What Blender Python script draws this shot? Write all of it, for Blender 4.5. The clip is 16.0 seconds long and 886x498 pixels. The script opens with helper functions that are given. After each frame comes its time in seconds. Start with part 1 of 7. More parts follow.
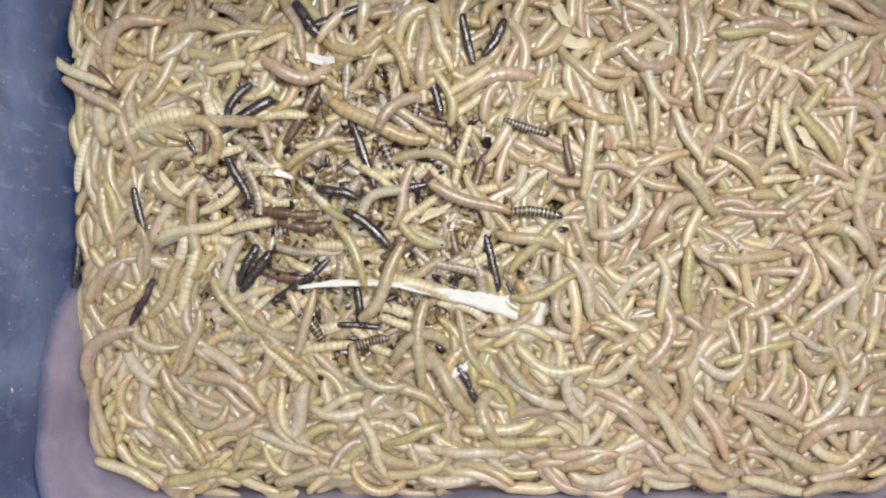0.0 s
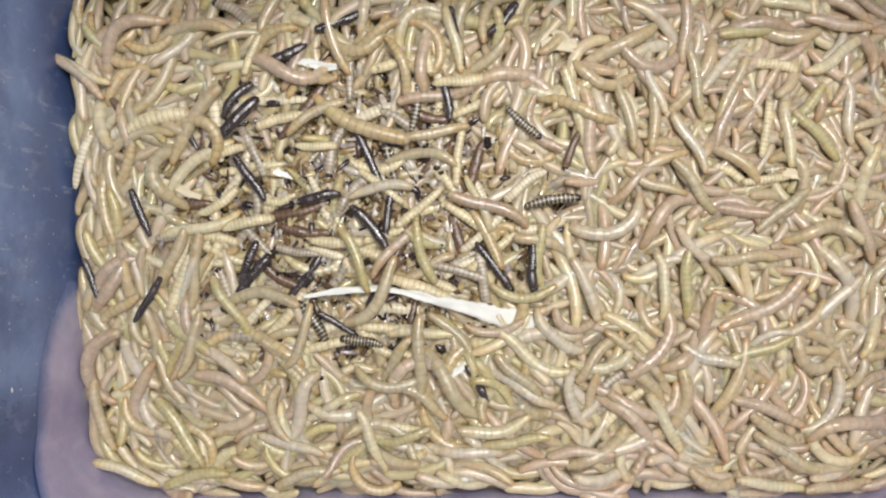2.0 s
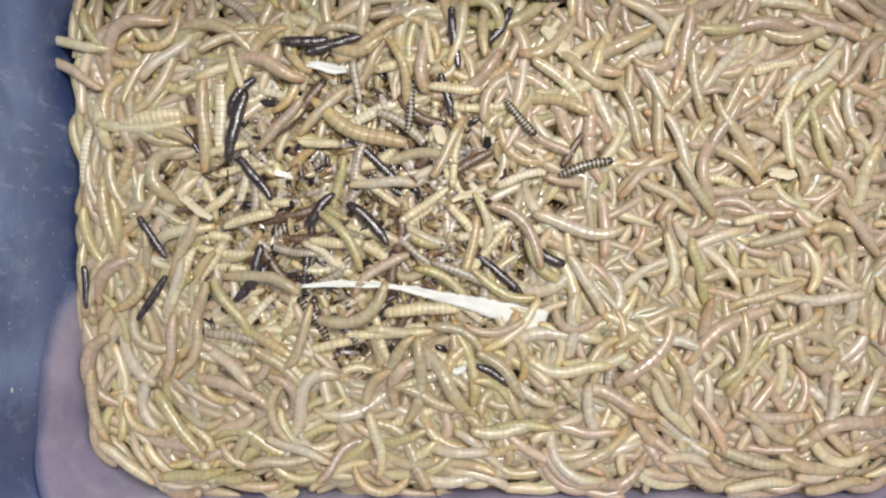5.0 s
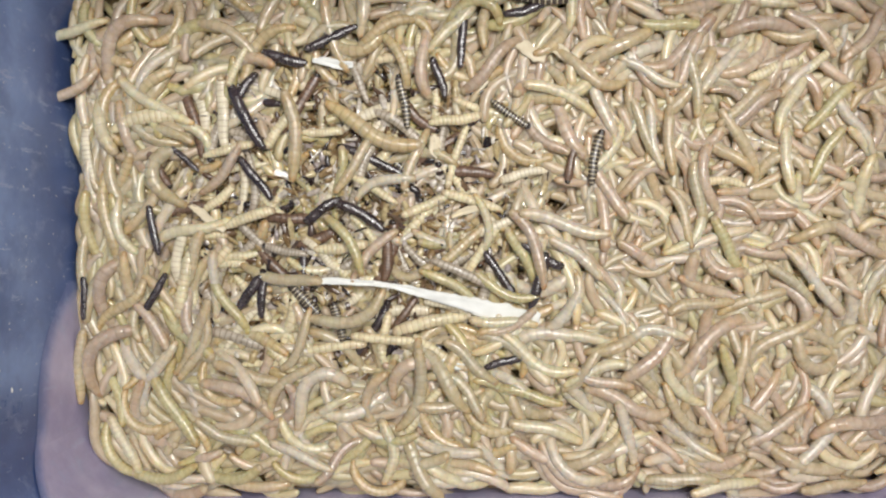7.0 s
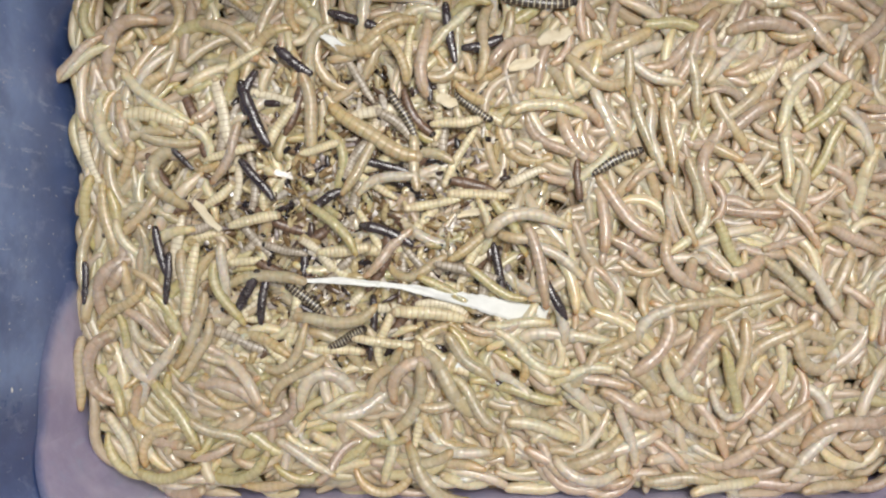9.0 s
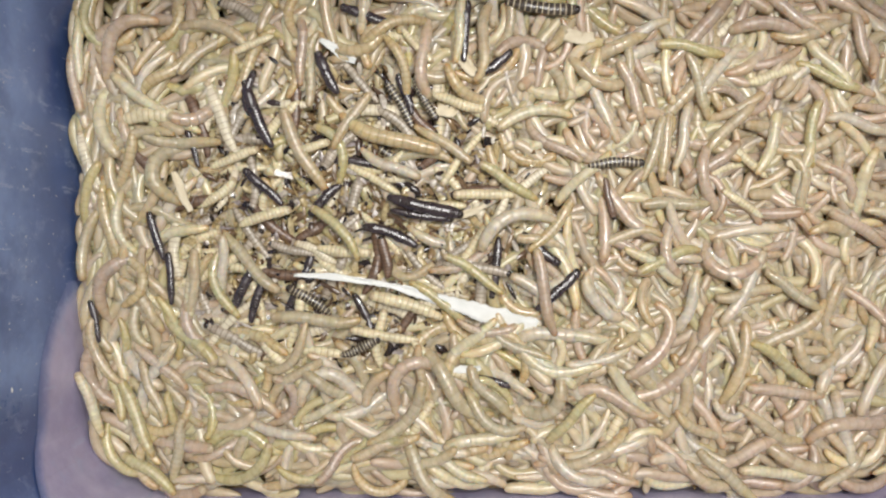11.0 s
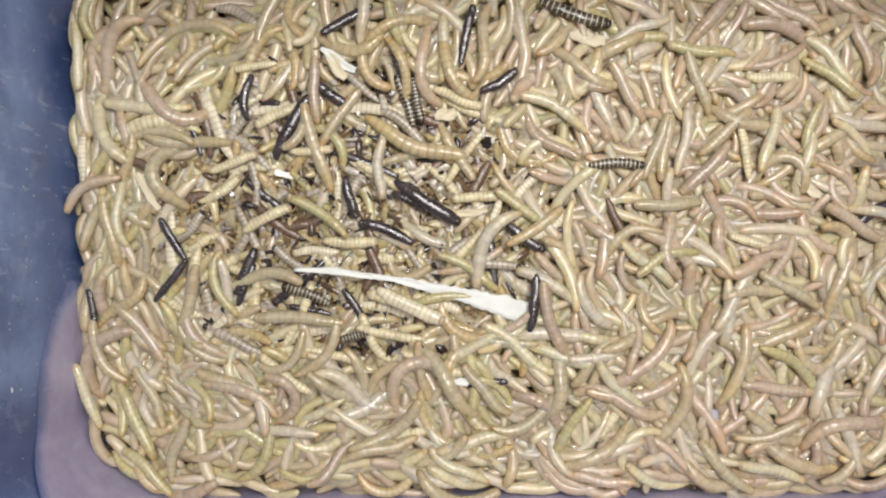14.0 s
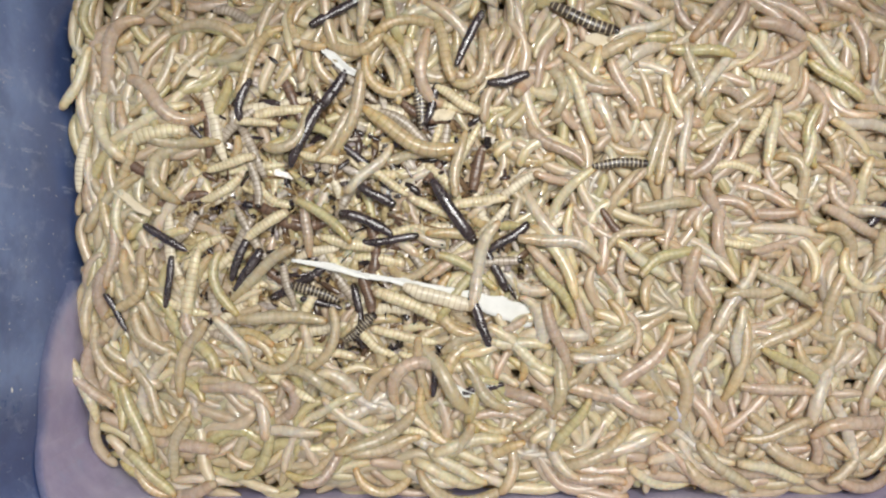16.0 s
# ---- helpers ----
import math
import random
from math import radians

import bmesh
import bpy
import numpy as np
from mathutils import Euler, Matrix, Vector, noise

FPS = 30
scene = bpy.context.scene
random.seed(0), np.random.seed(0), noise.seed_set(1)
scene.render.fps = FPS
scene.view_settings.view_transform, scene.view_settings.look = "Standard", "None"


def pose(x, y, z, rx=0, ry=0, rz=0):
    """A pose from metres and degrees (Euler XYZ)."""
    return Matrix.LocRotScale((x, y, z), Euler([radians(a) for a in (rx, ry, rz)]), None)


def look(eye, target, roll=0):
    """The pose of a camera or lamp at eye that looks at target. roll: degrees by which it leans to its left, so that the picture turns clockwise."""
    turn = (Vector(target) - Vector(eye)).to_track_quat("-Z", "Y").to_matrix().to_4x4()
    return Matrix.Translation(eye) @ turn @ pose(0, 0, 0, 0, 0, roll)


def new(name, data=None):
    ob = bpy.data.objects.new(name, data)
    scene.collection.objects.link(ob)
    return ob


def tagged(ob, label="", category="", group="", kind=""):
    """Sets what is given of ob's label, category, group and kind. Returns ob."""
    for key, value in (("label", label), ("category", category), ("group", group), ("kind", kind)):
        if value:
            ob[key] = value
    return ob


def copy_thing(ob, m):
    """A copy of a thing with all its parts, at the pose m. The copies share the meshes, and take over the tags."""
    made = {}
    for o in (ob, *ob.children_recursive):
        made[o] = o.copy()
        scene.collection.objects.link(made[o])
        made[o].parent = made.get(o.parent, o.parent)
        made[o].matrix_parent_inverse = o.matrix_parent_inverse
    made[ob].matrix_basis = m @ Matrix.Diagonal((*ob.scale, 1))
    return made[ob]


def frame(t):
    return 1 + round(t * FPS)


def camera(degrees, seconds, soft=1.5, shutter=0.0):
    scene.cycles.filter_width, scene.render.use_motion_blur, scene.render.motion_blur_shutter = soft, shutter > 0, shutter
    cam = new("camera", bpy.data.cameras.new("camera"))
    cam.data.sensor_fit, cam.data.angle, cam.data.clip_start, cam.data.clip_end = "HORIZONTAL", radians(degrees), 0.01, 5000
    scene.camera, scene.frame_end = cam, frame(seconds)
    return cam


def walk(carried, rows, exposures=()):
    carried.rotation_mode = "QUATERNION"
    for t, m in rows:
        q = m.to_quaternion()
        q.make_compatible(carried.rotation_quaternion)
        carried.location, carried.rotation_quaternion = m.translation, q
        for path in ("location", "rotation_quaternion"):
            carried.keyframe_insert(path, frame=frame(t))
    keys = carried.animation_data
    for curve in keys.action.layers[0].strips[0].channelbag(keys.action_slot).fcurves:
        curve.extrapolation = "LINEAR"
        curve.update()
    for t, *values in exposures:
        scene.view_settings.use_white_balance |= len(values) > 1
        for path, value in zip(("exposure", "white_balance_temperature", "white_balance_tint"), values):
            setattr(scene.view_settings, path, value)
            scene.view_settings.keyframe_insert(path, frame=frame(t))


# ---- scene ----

# A purple-blue plastic tub full of crawling mealworms, filmed from straight above by a still camera.
# The plan is in metres; x to the right, y away, z = 0 at the mean top of the pile.
MM = 0.001
SECONDS = 16.0
EYE_Z = 0.269

# ---- camera ----
cam = camera(55, SECONDS, soft=2.25)
walk(cam, [(0.0, look((0, 0, EYE_Z), (0, 0.00001, 0))), (SECONDS, look((0, 0, EYE_Z), (0, 0.00001, 0)))])

# ---- light ----
world = bpy.data.worlds.new("room_air")
world.use_nodes = True
world.node_tree.nodes["Background"].inputs[0].default_value = (0.8, 0.85, 1.0, 1)
world.node_tree.nodes["Background"].inputs[1].default_value = 0.05
scene.world = world


def area_lamp(name, m, size, power, tint):
    data = bpy.data.lights.new(name, "AREA")
    data.shape, data.size, data.energy, data.color = "DISK", size, power, tint
    ob = new(name, data)
    ob.matrix_world = m
    return ob


area_lamp("ceiling_light", look((0.20, 0.26, 1.58), (0, 0, 0)), 0.92, 25.6, (1.0, 0.978, 0.955))
area_lamp("phone_light", look((0.065, 0.085, 0.30), (0.055, 0.06, 0)), 0.006, 0.33, (1.0, 0.99, 0.96))
scene.view_settings.exposure = -0.32


# ---- materials ----
def material(name, rough=0.5, metal=0.0):
    m = bpy.data.materials.new(name)
    m.use_nodes = True
    nt = m.node_tree
    b = nt.nodes["Principled BSDF"]
    b.inputs["Roughness"].default_value = rough
    b.inputs["Metallic"].default_value = metal
    return m, nt, b


def node(nt, kind, **values):
    n = nt.nodes.new(kind)
    for key, value in values.items():
        n.inputs[key].default_value = value
    return n


def coords(nt):
    return nt.nodes.new("ShaderNodeTexCoord").outputs["Object"]


def own_coords(nt):
    """Object coordinates, shifted for each object, so that copies differ."""
    add = nt.nodes.new("ShaderNodeVectorMath")
    nt.links.new(coords(nt), add.inputs[0])
    nt.links.new(nt.nodes.new("ShaderNodeObjectInfo").outputs["Random"], add.inputs[1])
    return add.outputs["Vector"]


def mark(nt, name):
    """A value stored on the mesh: along (0 head, 1 tail) or hem (1 on the hind edge of a ring)."""
    a = nt.nodes.new("ShaderNodeAttribute")
    a.attribute_name = name
    return a.outputs["Fac"]


def noise_fac(nt, scale, detail=4.0, rough=0.6, where=None):
    n = node(nt, "ShaderNodeTexNoise", Scale=scale, Detail=detail, Roughness=rough)
    nt.links.new(where or coords(nt), n.inputs["Vector"])
    return n.outputs["Fac"]


def ramp(nt, fac, stops):
    r = nt.nodes.new("ShaderNodeValToRGB")
    el = r.color_ramp.elements
    while len(el) < len(stops):
        el.new(0.5)
    for e, (p, c) in zip(el, stops):
        e.position, e.color = p, (*c, 1)
    nt.links.new(fac, r.inputs["Fac"])
    return r.outputs["Color"]


def mixed(nt, a, b, fac, kind="MIX"):
    n = nt.nodes.new("ShaderNodeMix")
    n.data_type, n.blend_type = "RGBA", kind
    for value, slot in ((fac, n.inputs[0]), (a, n.inputs[6]), (b, n.inputs[7])):
        if isinstance(value, (int, float)):
            slot.default_value = value
        elif isinstance(value, tuple):
            slot.default_value = (*value, 1)
        else:
            nt.links.new(value, slot)
    return n.outputs[2]


def bump(nt, b, fac, strength, distance):
    n = node(nt, "ShaderNodeBump", Strength=strength, Distance=distance)
    nt.links.new(fac, n.inputs["Height"])
    nt.links.new(n.outputs["Normal"], b.inputs["Normal"])


def wet(nt, b, w, strength):
    """A thin wet coat that is slightly uneven, so that its glints break up."""
    n = node(nt, "ShaderNodeBump", Strength=strength, Distance=0.0003)
    nt.links.new(noise_fac(nt, 480, 2, 0.5, w), n.inputs["Height"])
    nt.links.new(n.outputs["Normal"], b.inputs["Coat Normal"])


def skin(name, colour, rough=0.3, vary=0.25, coat=0.5, scatter=0.0):
    """Shiny insect skin: a base colour with mottles and fine pits."""
    m, nt, b = material(name, rough)
    dark = tuple(c * (1 - vary) for c in colour)
    lite = tuple(min(1, c * (1 + vary * 0.7)) for c in colour)
    c = ramp(nt, noise_fac(nt, 260, 4), [(0.32, dark), (0.68, lite)])
    rosy = tuple(x * y for x, y in zip(colour, (0.88, 0.78, 0.80)))
    c = mixed(nt, c, rosy, ramp(nt, noise_fac(nt, 90, 2), [(0.45, (0, 0, 0)), (0.75, (0.7, 0.7, 0.7))]))
    nt.links.new(c, b.inputs["Base Color"])
    nt.links.new(ramp(nt, noise_fac(nt, 420, 3), [(0.3, (rough * 0.7,) * 3), (0.7, (rough * 1.7,) * 3)]), b.inputs["Roughness"])
    b.inputs["Coat Weight"].default_value = coat
    b.inputs["Coat Roughness"].default_value = 0.05
    if scatter:
        b.inputs["Subsurface Weight"].default_value = scatter
        b.inputs["Subsurface Radius"].default_value = (1.0, 0.66, 0.38)
        b.inputs["Subsurface Scale"].default_value = 0.0018
    bump(nt, b, noise_fac(nt, 700, 5), 0.55, 0.0003)
    wet(nt, b, own_coords(nt), 0.22)
    return m


def live_skin(name, colour, hem):
    """Glossy, slightly see-through skin of a live mealworm: yellower towards the tail, browner at the mouth, a thin darker hem on each ring."""
    m, nt, b = material(name, 0.2)
    w = own_coords(nt)
    dark, lite = tuple(c * 0.84 for c in colour), tuple(min(1, c * 1.12) for c in colour)
    c = ramp(nt, noise_fac(nt, 240, 4, 0.6, w), [(0.30, dark), (0.70, lite)])
    c = mixed(nt, c, ramp(nt, noise_fac(nt, 95, 2, 0.5, w), [(0.40, (1, 1, 1)), (0.72, (0.95, 0.90, 0.88))]), 1.0, "MULTIPLY")
    tone = ramp(nt, mark(nt, "along"), [(0.0, (0.90, 0.82, 0.70)), (0.08, (0.97, 0.94, 0.88)), (0.24, (1, 1, 1)), (0.62, (1, 1.0, 0.98)),
                                        (0.88, (1.0, 0.96, 0.82)), (0.97, (0.97, 0.91, 0.80)), (1.0, (0.90, 0.78, 0.60))])
    c = mixed(nt, c, tone, 1.0, "MULTIPLY")
    seam = mixed(nt, c, (0.66, 0.54, 0.38), 1.0, "MULTIPLY")
    k = node(nt, "ShaderNodeMath")
    k.operation = "MULTIPLY"
    nt.links.new(mark(nt, "hem"), k.inputs[0])
    k.inputs[1].default_value = hem
    c = mixed(nt, c, seam, k.outputs[0])
    nt.links.new(c, b.inputs["Base Color"])
    nt.links.new(ramp(nt, noise_fac(nt, 420, 3, 0.6, w), [(0.3, (0.16,) * 3), (0.7, (0.36,) * 3)]), b.inputs["Roughness"])
    b.inputs["Coat Weight"].default_value = 0.8
    b.inputs["Coat Roughness"].default_value = 0.04
    b.inputs["Subsurface Weight"].default_value = 0.8
    b.inputs["Subsurface Radius"].default_value = (1.0, 0.72, 0.45)
    b.inputs["Subsurface Scale"].default_value = 0.0022
    bump(nt, b, noise_fac(nt, 520, 4, 0.6, w), 0.45, 0.0004)
    wet(nt, b, w, 0.30)
    return m


# tints of live mealworms, from pale straw over olive to rosy tan, and how strongly their rings are hemmed
TINTS = [
    (0.58, 0.48, 0.32), (0.73, 0.645, 0.445), (0.575, 0.515, 0.29), (0.60, 0.475, 0.36),
    (0.52, 0.41, 0.315), (0.68, 0.60, 0.475), (0.545, 0.475, 0.325), (0.61, 0.495, 0.30),
]
LIVE = [[live_skin("live_skin", c, d)] for c, d in zip(TINTS, (0.20, 0.14, 0.3, 0.16, 0.24, 0.10, 0.24, 0.5))]
HEAD = skin("amber_head", (0.53, 0.42, 0.26), 0.25)
DARK = (skin("blackened_skin", (0.046, 0.034, 0.036), 0.14, 0.5, 1.0), skin("blackened_band", (0.034, 0.026, 0.028), 0.16, 0.4, 1.0))
DARKRING = (skin("blackened_plate", (0.06, 0.045, 0.032), 0.24, 0.5), skin("pale_membrane", (0.60, 0.53, 0.36), 0.3, 0.4))
BROWN = (skin("dead_brown_skin", (0.17, 0.10, 0.06), 0.3), skin("dead_brown_band", (0.08, 0.045, 0.03), 0.3))
HUSK = (skin("straw_skin", (0.74, 0.65, 0.42), 0.3, 0.25, 0.6, 0.3), skin("straw_skin_ring", (0.50, 0.38, 0.19), 0.35))
PALE = (skin("papery_skin", (0.74, 0.67, 0.49), 0.4, 0.2), skin("papery_skin_ring", (0.55, 0.46, 0.30), 0.4))
GREY = (skin("grey_dead_skin", (0.44, 0.38, 0.29), 0.25, 0.3, 0.6), skin("grey_dead_band", (0.24, 0.19, 0.14), 0.3))


def island_skin():
    m, nt, b = material("heap_skin", 0.3)
    geo = nt.nodes.new("ShaderNodeNewGeometry")
    c = ramp(nt, geo.outputs["Random Per Island"],
             [(0.0, TINTS[4]), (0.25, TINTS[0]), (0.45, TINTS[2]), (0.6, TINTS[1]), (0.8, TINTS[3]), (1.0, TINTS[6])])
    c = mixed(nt, c, ramp(nt, noise_fac(nt, 500, 3), [(0.3, (0.8, 0.75, 0.7)), (0.7, (1, 1, 1))]), 1.0, "MULTIPLY")
    nt.links.new(c, b.inputs["Base Color"])
    b.inputs["Coat Weight"].default_value = 0.4
    b.inputs["Coat Roughness"].default_value = 0.1
    b.inputs["Subsurface Weight"].default_value = 0.5
    b.inputs["Subsurface Radius"].default_value = (1.0, 0.72, 0.45)
    b.inputs["Subsurface Scale"].default_value = 0.0022
    return m


HEAP = island_skin()


def spread(nt, value, lo, hi):
    """0 where value is lo or less, 1 from hi on, smooth between."""
    n = nt.nodes.new("ShaderNodeMapRange")
    n.interpolation_type = "SMOOTHSTEP"
    n.inputs["From Min"].default_value, n.inputs["From Max"].default_value = lo, hi
    nt.links.new(value, n.inputs["Value"])
    return n.outputs["Result"]


def times(nt, a, b):
    n = nt.nodes.new("ShaderNodeMath")
    n.operation = "MULTIPLY"
    for value, slot in ((a, n.inputs[0]), (b, n.inputs[1])):
        if isinstance(value, (int, float)):
            slot.default_value = value
        else:
            nt.links.new(value, slot)
    return n.outputs[0]


BLUE_TONES = ((0.062, 0.104, 0.265), (0.130, 0.195, 0.42))
MAUVE_TONES = ((0.40, 0.36, 0.56), (0.64, 0.60, 0.78))


def plastic(name, tones, paler_up=False, faded=False):
    """Worn plastic with cloudy dried smears, thin scratches and dust. The first switch makes it paler, in patches,
    higher up and away from the near end; the second paints a mauve reflection into the colour, thinning out to blue
    towards its upper edge."""
    m, nt, b = material(name, 0.3)
    w = coords(nt)
    cloud = noise_fac(nt, 30, 6, 0.62, w)
    c = ramp(nt, cloud, [(0.38, tones[0]), (0.62, tones[1])])
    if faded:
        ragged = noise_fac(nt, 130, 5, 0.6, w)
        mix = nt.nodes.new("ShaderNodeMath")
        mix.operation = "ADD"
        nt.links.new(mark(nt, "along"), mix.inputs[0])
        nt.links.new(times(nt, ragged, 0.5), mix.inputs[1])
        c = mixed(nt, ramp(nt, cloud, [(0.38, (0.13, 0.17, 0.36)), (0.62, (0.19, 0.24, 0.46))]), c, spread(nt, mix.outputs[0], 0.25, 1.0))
    st = nt.nodes.new("ShaderNodeMapping")
    st.inputs["Scale"].default_value = (110, 110, 16)
    st.inputs["Rotation"].default_value = (0.5, 0.1, 0.2)
    nt.links.new(w, st.inputs["Vector"])
    bent = mixed(nt, st.outputs["Vector"], node(nt, "ShaderNodeTexNoise", Scale=60, Detail=2).outputs["Color"], 0.12)
    streak = noise_fac(nt, 2.4, 6, 0.7, bent)
    if paler_up:
        xyz = nt.nodes.new("ShaderNodeSeparateXYZ")
        nt.links.new(w, xyz.inputs[0])
        patchy = ramp(nt, noise_fac(nt, 55, 5, 0.6, w), [(0.34, (0.30, 0.30, 0.30)), (0.62, (1, 1, 1))])
        # patchily paler from low to high, none at the near end
        paler = times(nt, times(nt, spread(nt, xyz.outputs["Z"], 0.006, 0.034), spread(nt, xyz.outputs["Y"], -0.052, -0.030)), patchy)
        c = mixed(nt, c, (0.29, 0.41, 0.70), times(nt, paler, 0.80))
    k = ramp(nt, streak, [(0.60, (0, 0, 0)), (0.645, (0.60, 0.60, 0.60)), (0.70, (0.12, 0.12, 0.12))])
    c = mixed(nt, c, (0.46, 0.52, 0.70), k)
    patch = ramp(nt, noise_fac(nt, 75, 5, 0.7, w), [(0.56, (0, 0, 0)), (0.72, (0.50, 0.50, 0.50))])
    c = mixed(nt, c, (0.42, 0.50, 0.70), patch)
    dust = ramp(nt, noise_fac(nt, 900, 2, 0.5, w), [(0.71, (0, 0, 0)), (0.76, (0.6, 0.6, 0.6))])
    c = mixed(nt, c, (0.62, 0.65, 0.72), dust)
    nt.links.new(c, b.inputs["Base Color"])
    nt.links.new(ramp(nt, cloud, [(0.3, (0.25, 0.25, 0.25)), (0.7, (0.55, 0.55, 0.55))]), b.inputs["Roughness"])
    bump(nt, b, streak, 0.12, 0.0006)
    return m


BLUE = plastic("smeared_blue_plastic", BLUE_TONES, paler_up=True)
MAUVE = plastic("smeared_mauve_plastic", MAUVE_TONES)
# mauve reflection low on the wall, put into the colour
MAUVE_REFLECTION = plastic("painted_mauve_reflection", MAUVE_TONES, faded=True)


def plain(name, lo, hi, rough, scale, relief=0.3, dist=0.0005):
    m, nt, b = material(name, rough)
    f = noise_fac(nt, scale, 6)
    c = ramp(nt, f, [(0.3, lo), (0.7, hi)])
    nt.links.new(c, b.inputs["Base Color"])
    bump(nt, b, f, relief, dist)
    return m


FRASS = plain("bran_and_droppings", (0.10, 0.065, 0.025), (0.30, 0.21, 0.09), 0.8, 700)
WALLPAINT = plain("room_paint", (0.74, 0.73, 0.70), (0.82, 0.81, 0.78), 0.8, 6)
BOARD = plain("table_board", (0.22, 0.15, 0.09), (0.34, 0.24, 0.15), 0.5, 9)
PAPER = plain("torn_white_paper", (0.78, 0.79, 0.74), (0.90, 0.91, 0.87), 0.7, 160, 0.4, 0.0006)
LILAC = plain("chalky_lilac", (0.44, 0.42, 0.49), (0.62, 0.60, 0.65), 0.3, 300, 0.5, 0.0005)
CARTON = plain("torn_cream_card", (0.66, 0.56, 0.38), (0.82, 0.74, 0.56), 0.75, 200, 0.4, 0.0006)


def crumb_material():
    m, nt, b = material("crumbs", 0.35)
    geo = nt.nodes.new("ShaderNodeNewGeometry")
    c = ramp(nt, geo.outputs["Random Per Island"],
             [(0.0, (0.10, 0.06, 0.03)), (0.3, (0.34, 0.23, 0.09)), (0.6, (0.52, 0.40, 0.18)), (0.85, (0.62, 0.52, 0.30)), (1.0, (0.30, 0.24, 0.16))])
    nt.links.new(c, b.inputs["Base Color"])
    return m


CRUMB = crumb_material()


def shard_material(single):
    m, nt, b = material("husk_shard" if single else "husk_shards", 0.2)
    if single:
        fac = nt.nodes.new("ShaderNodeObjectInfo").outputs["Random"]
    else:
        fac = nt.nodes.new("ShaderNodeNewGeometry").outputs["Random Per Island"]
    c = ramp(nt, fac,
             [(0.0, (0.02, 0.015, 0.016)), (0.19, (0.055, 0.038, 0.040)), (0.27, (0.16, 0.10, 0.06)), (0.46, (0.34, 0.23, 0.11)),
              (0.55, (0.56, 0.44, 0.22)), (0.72, (0.74, 0.64, 0.38)), (0.80, (0.42, 0.37, 0.37)), (0.90, (0.70, 0.64, 0.56)), (1.0, (0.80, 0.76, 0.66))])
    c = mixed(nt, c, ramp(nt, noise_fac(nt, 700, 3), [(0.35, (0.55, 0.5, 0.45)), (0.65, (1, 1, 1))]), 1.0, "MULTIPLY")
    nt.links.new(c, b.inputs["Base Color"])
    b.inputs["Coat Weight"].default_value = 0.8
    b.inputs["Coat Roughness"].default_value = 0.1
    return m


SHARD, SHARD_ONE = shard_material(False), shard_material(True)


# ---- building helpers ----
def mesh_of(name, verts, faces, mats, slots=None, smooth=True, marks=None):
    me = bpy.data.meshes.new(name)
    me.from_pydata([tuple(v) for v in verts], [], [tuple(f) for f in faces])
    for m in mats:
        me.materials.append(m)
    if slots is not None and len(mats) > 1:
        me.polygons.foreach_set("material_index", slots)
    if smooth:
        me.polygons.foreach_set("use_smooth", [True] * len(me.polygons))
    for k, key in enumerate(("along", "hem") if marks else ()):
        me.attributes.new(key, "FLOAT", "POINT").data.foreach_set("value", [v[k] for v in marks])
    me.update()
    return me


def child(name, mesh, parent, label=""):
    ob = new(name, mesh)
    ob.parent = parent
    return tagged(ob, label)


def part(name, bm, mat, parent, label=""):
    me = bpy.data.meshes.new(name)
    bm.to_mesh(me)
    bm.free()
    me.materials.append(mat)
    return child(name, me, parent, label)


def box(bm, lo, hi):
    """A box between two corners, added to bm."""
    m = Matrix.LocRotScale([(a + b) / 2 for a, b in zip(lo, hi)], None, [b - a for a, b in zip(lo, hi)])
    bmesh.ops.create_cube(bm, size=1, matrix=m)


# ---- the tub ----
# inside of the tub at the level of the pile, and the radius of its upright corners
X0, X1, Y0, Y1, CORNER = -0.1172, 0.1520, -0.0790, 0.0900, 0.027
FLOOR_Z, RIM_Z = -0.042, 0.085
DRAFT = 0.03
SKEW = 0.05  # the blue end wall stands slightly askew


def outline(z, grow=0.0, n=10):
    """The tub's rounded rectangle at height z, anticlockwise from the front-left corner's start."""
    d = DRAFT * z + grow
    pts = []
    for cx, cy, a0 in ((X0, Y0, 180), (X1, Y0, 270), (X1, Y1, 0), (X0, Y1, 90)):
        r = CORNER + grow
        ox = cx - d + (r if cx < 0 else 0) if cx < 0 else cx + d - r
        oy = cy - d + r if cy < 0 else cy + d - r
        for k in range(n + 1):
            a = radians(a0 + 90 * k / n)
            x, y = ox + r * math.cos(a), oy + r * math.sin(a)
            pts.append((x - SKEW * y if x < 0 else x, y))
    return pts


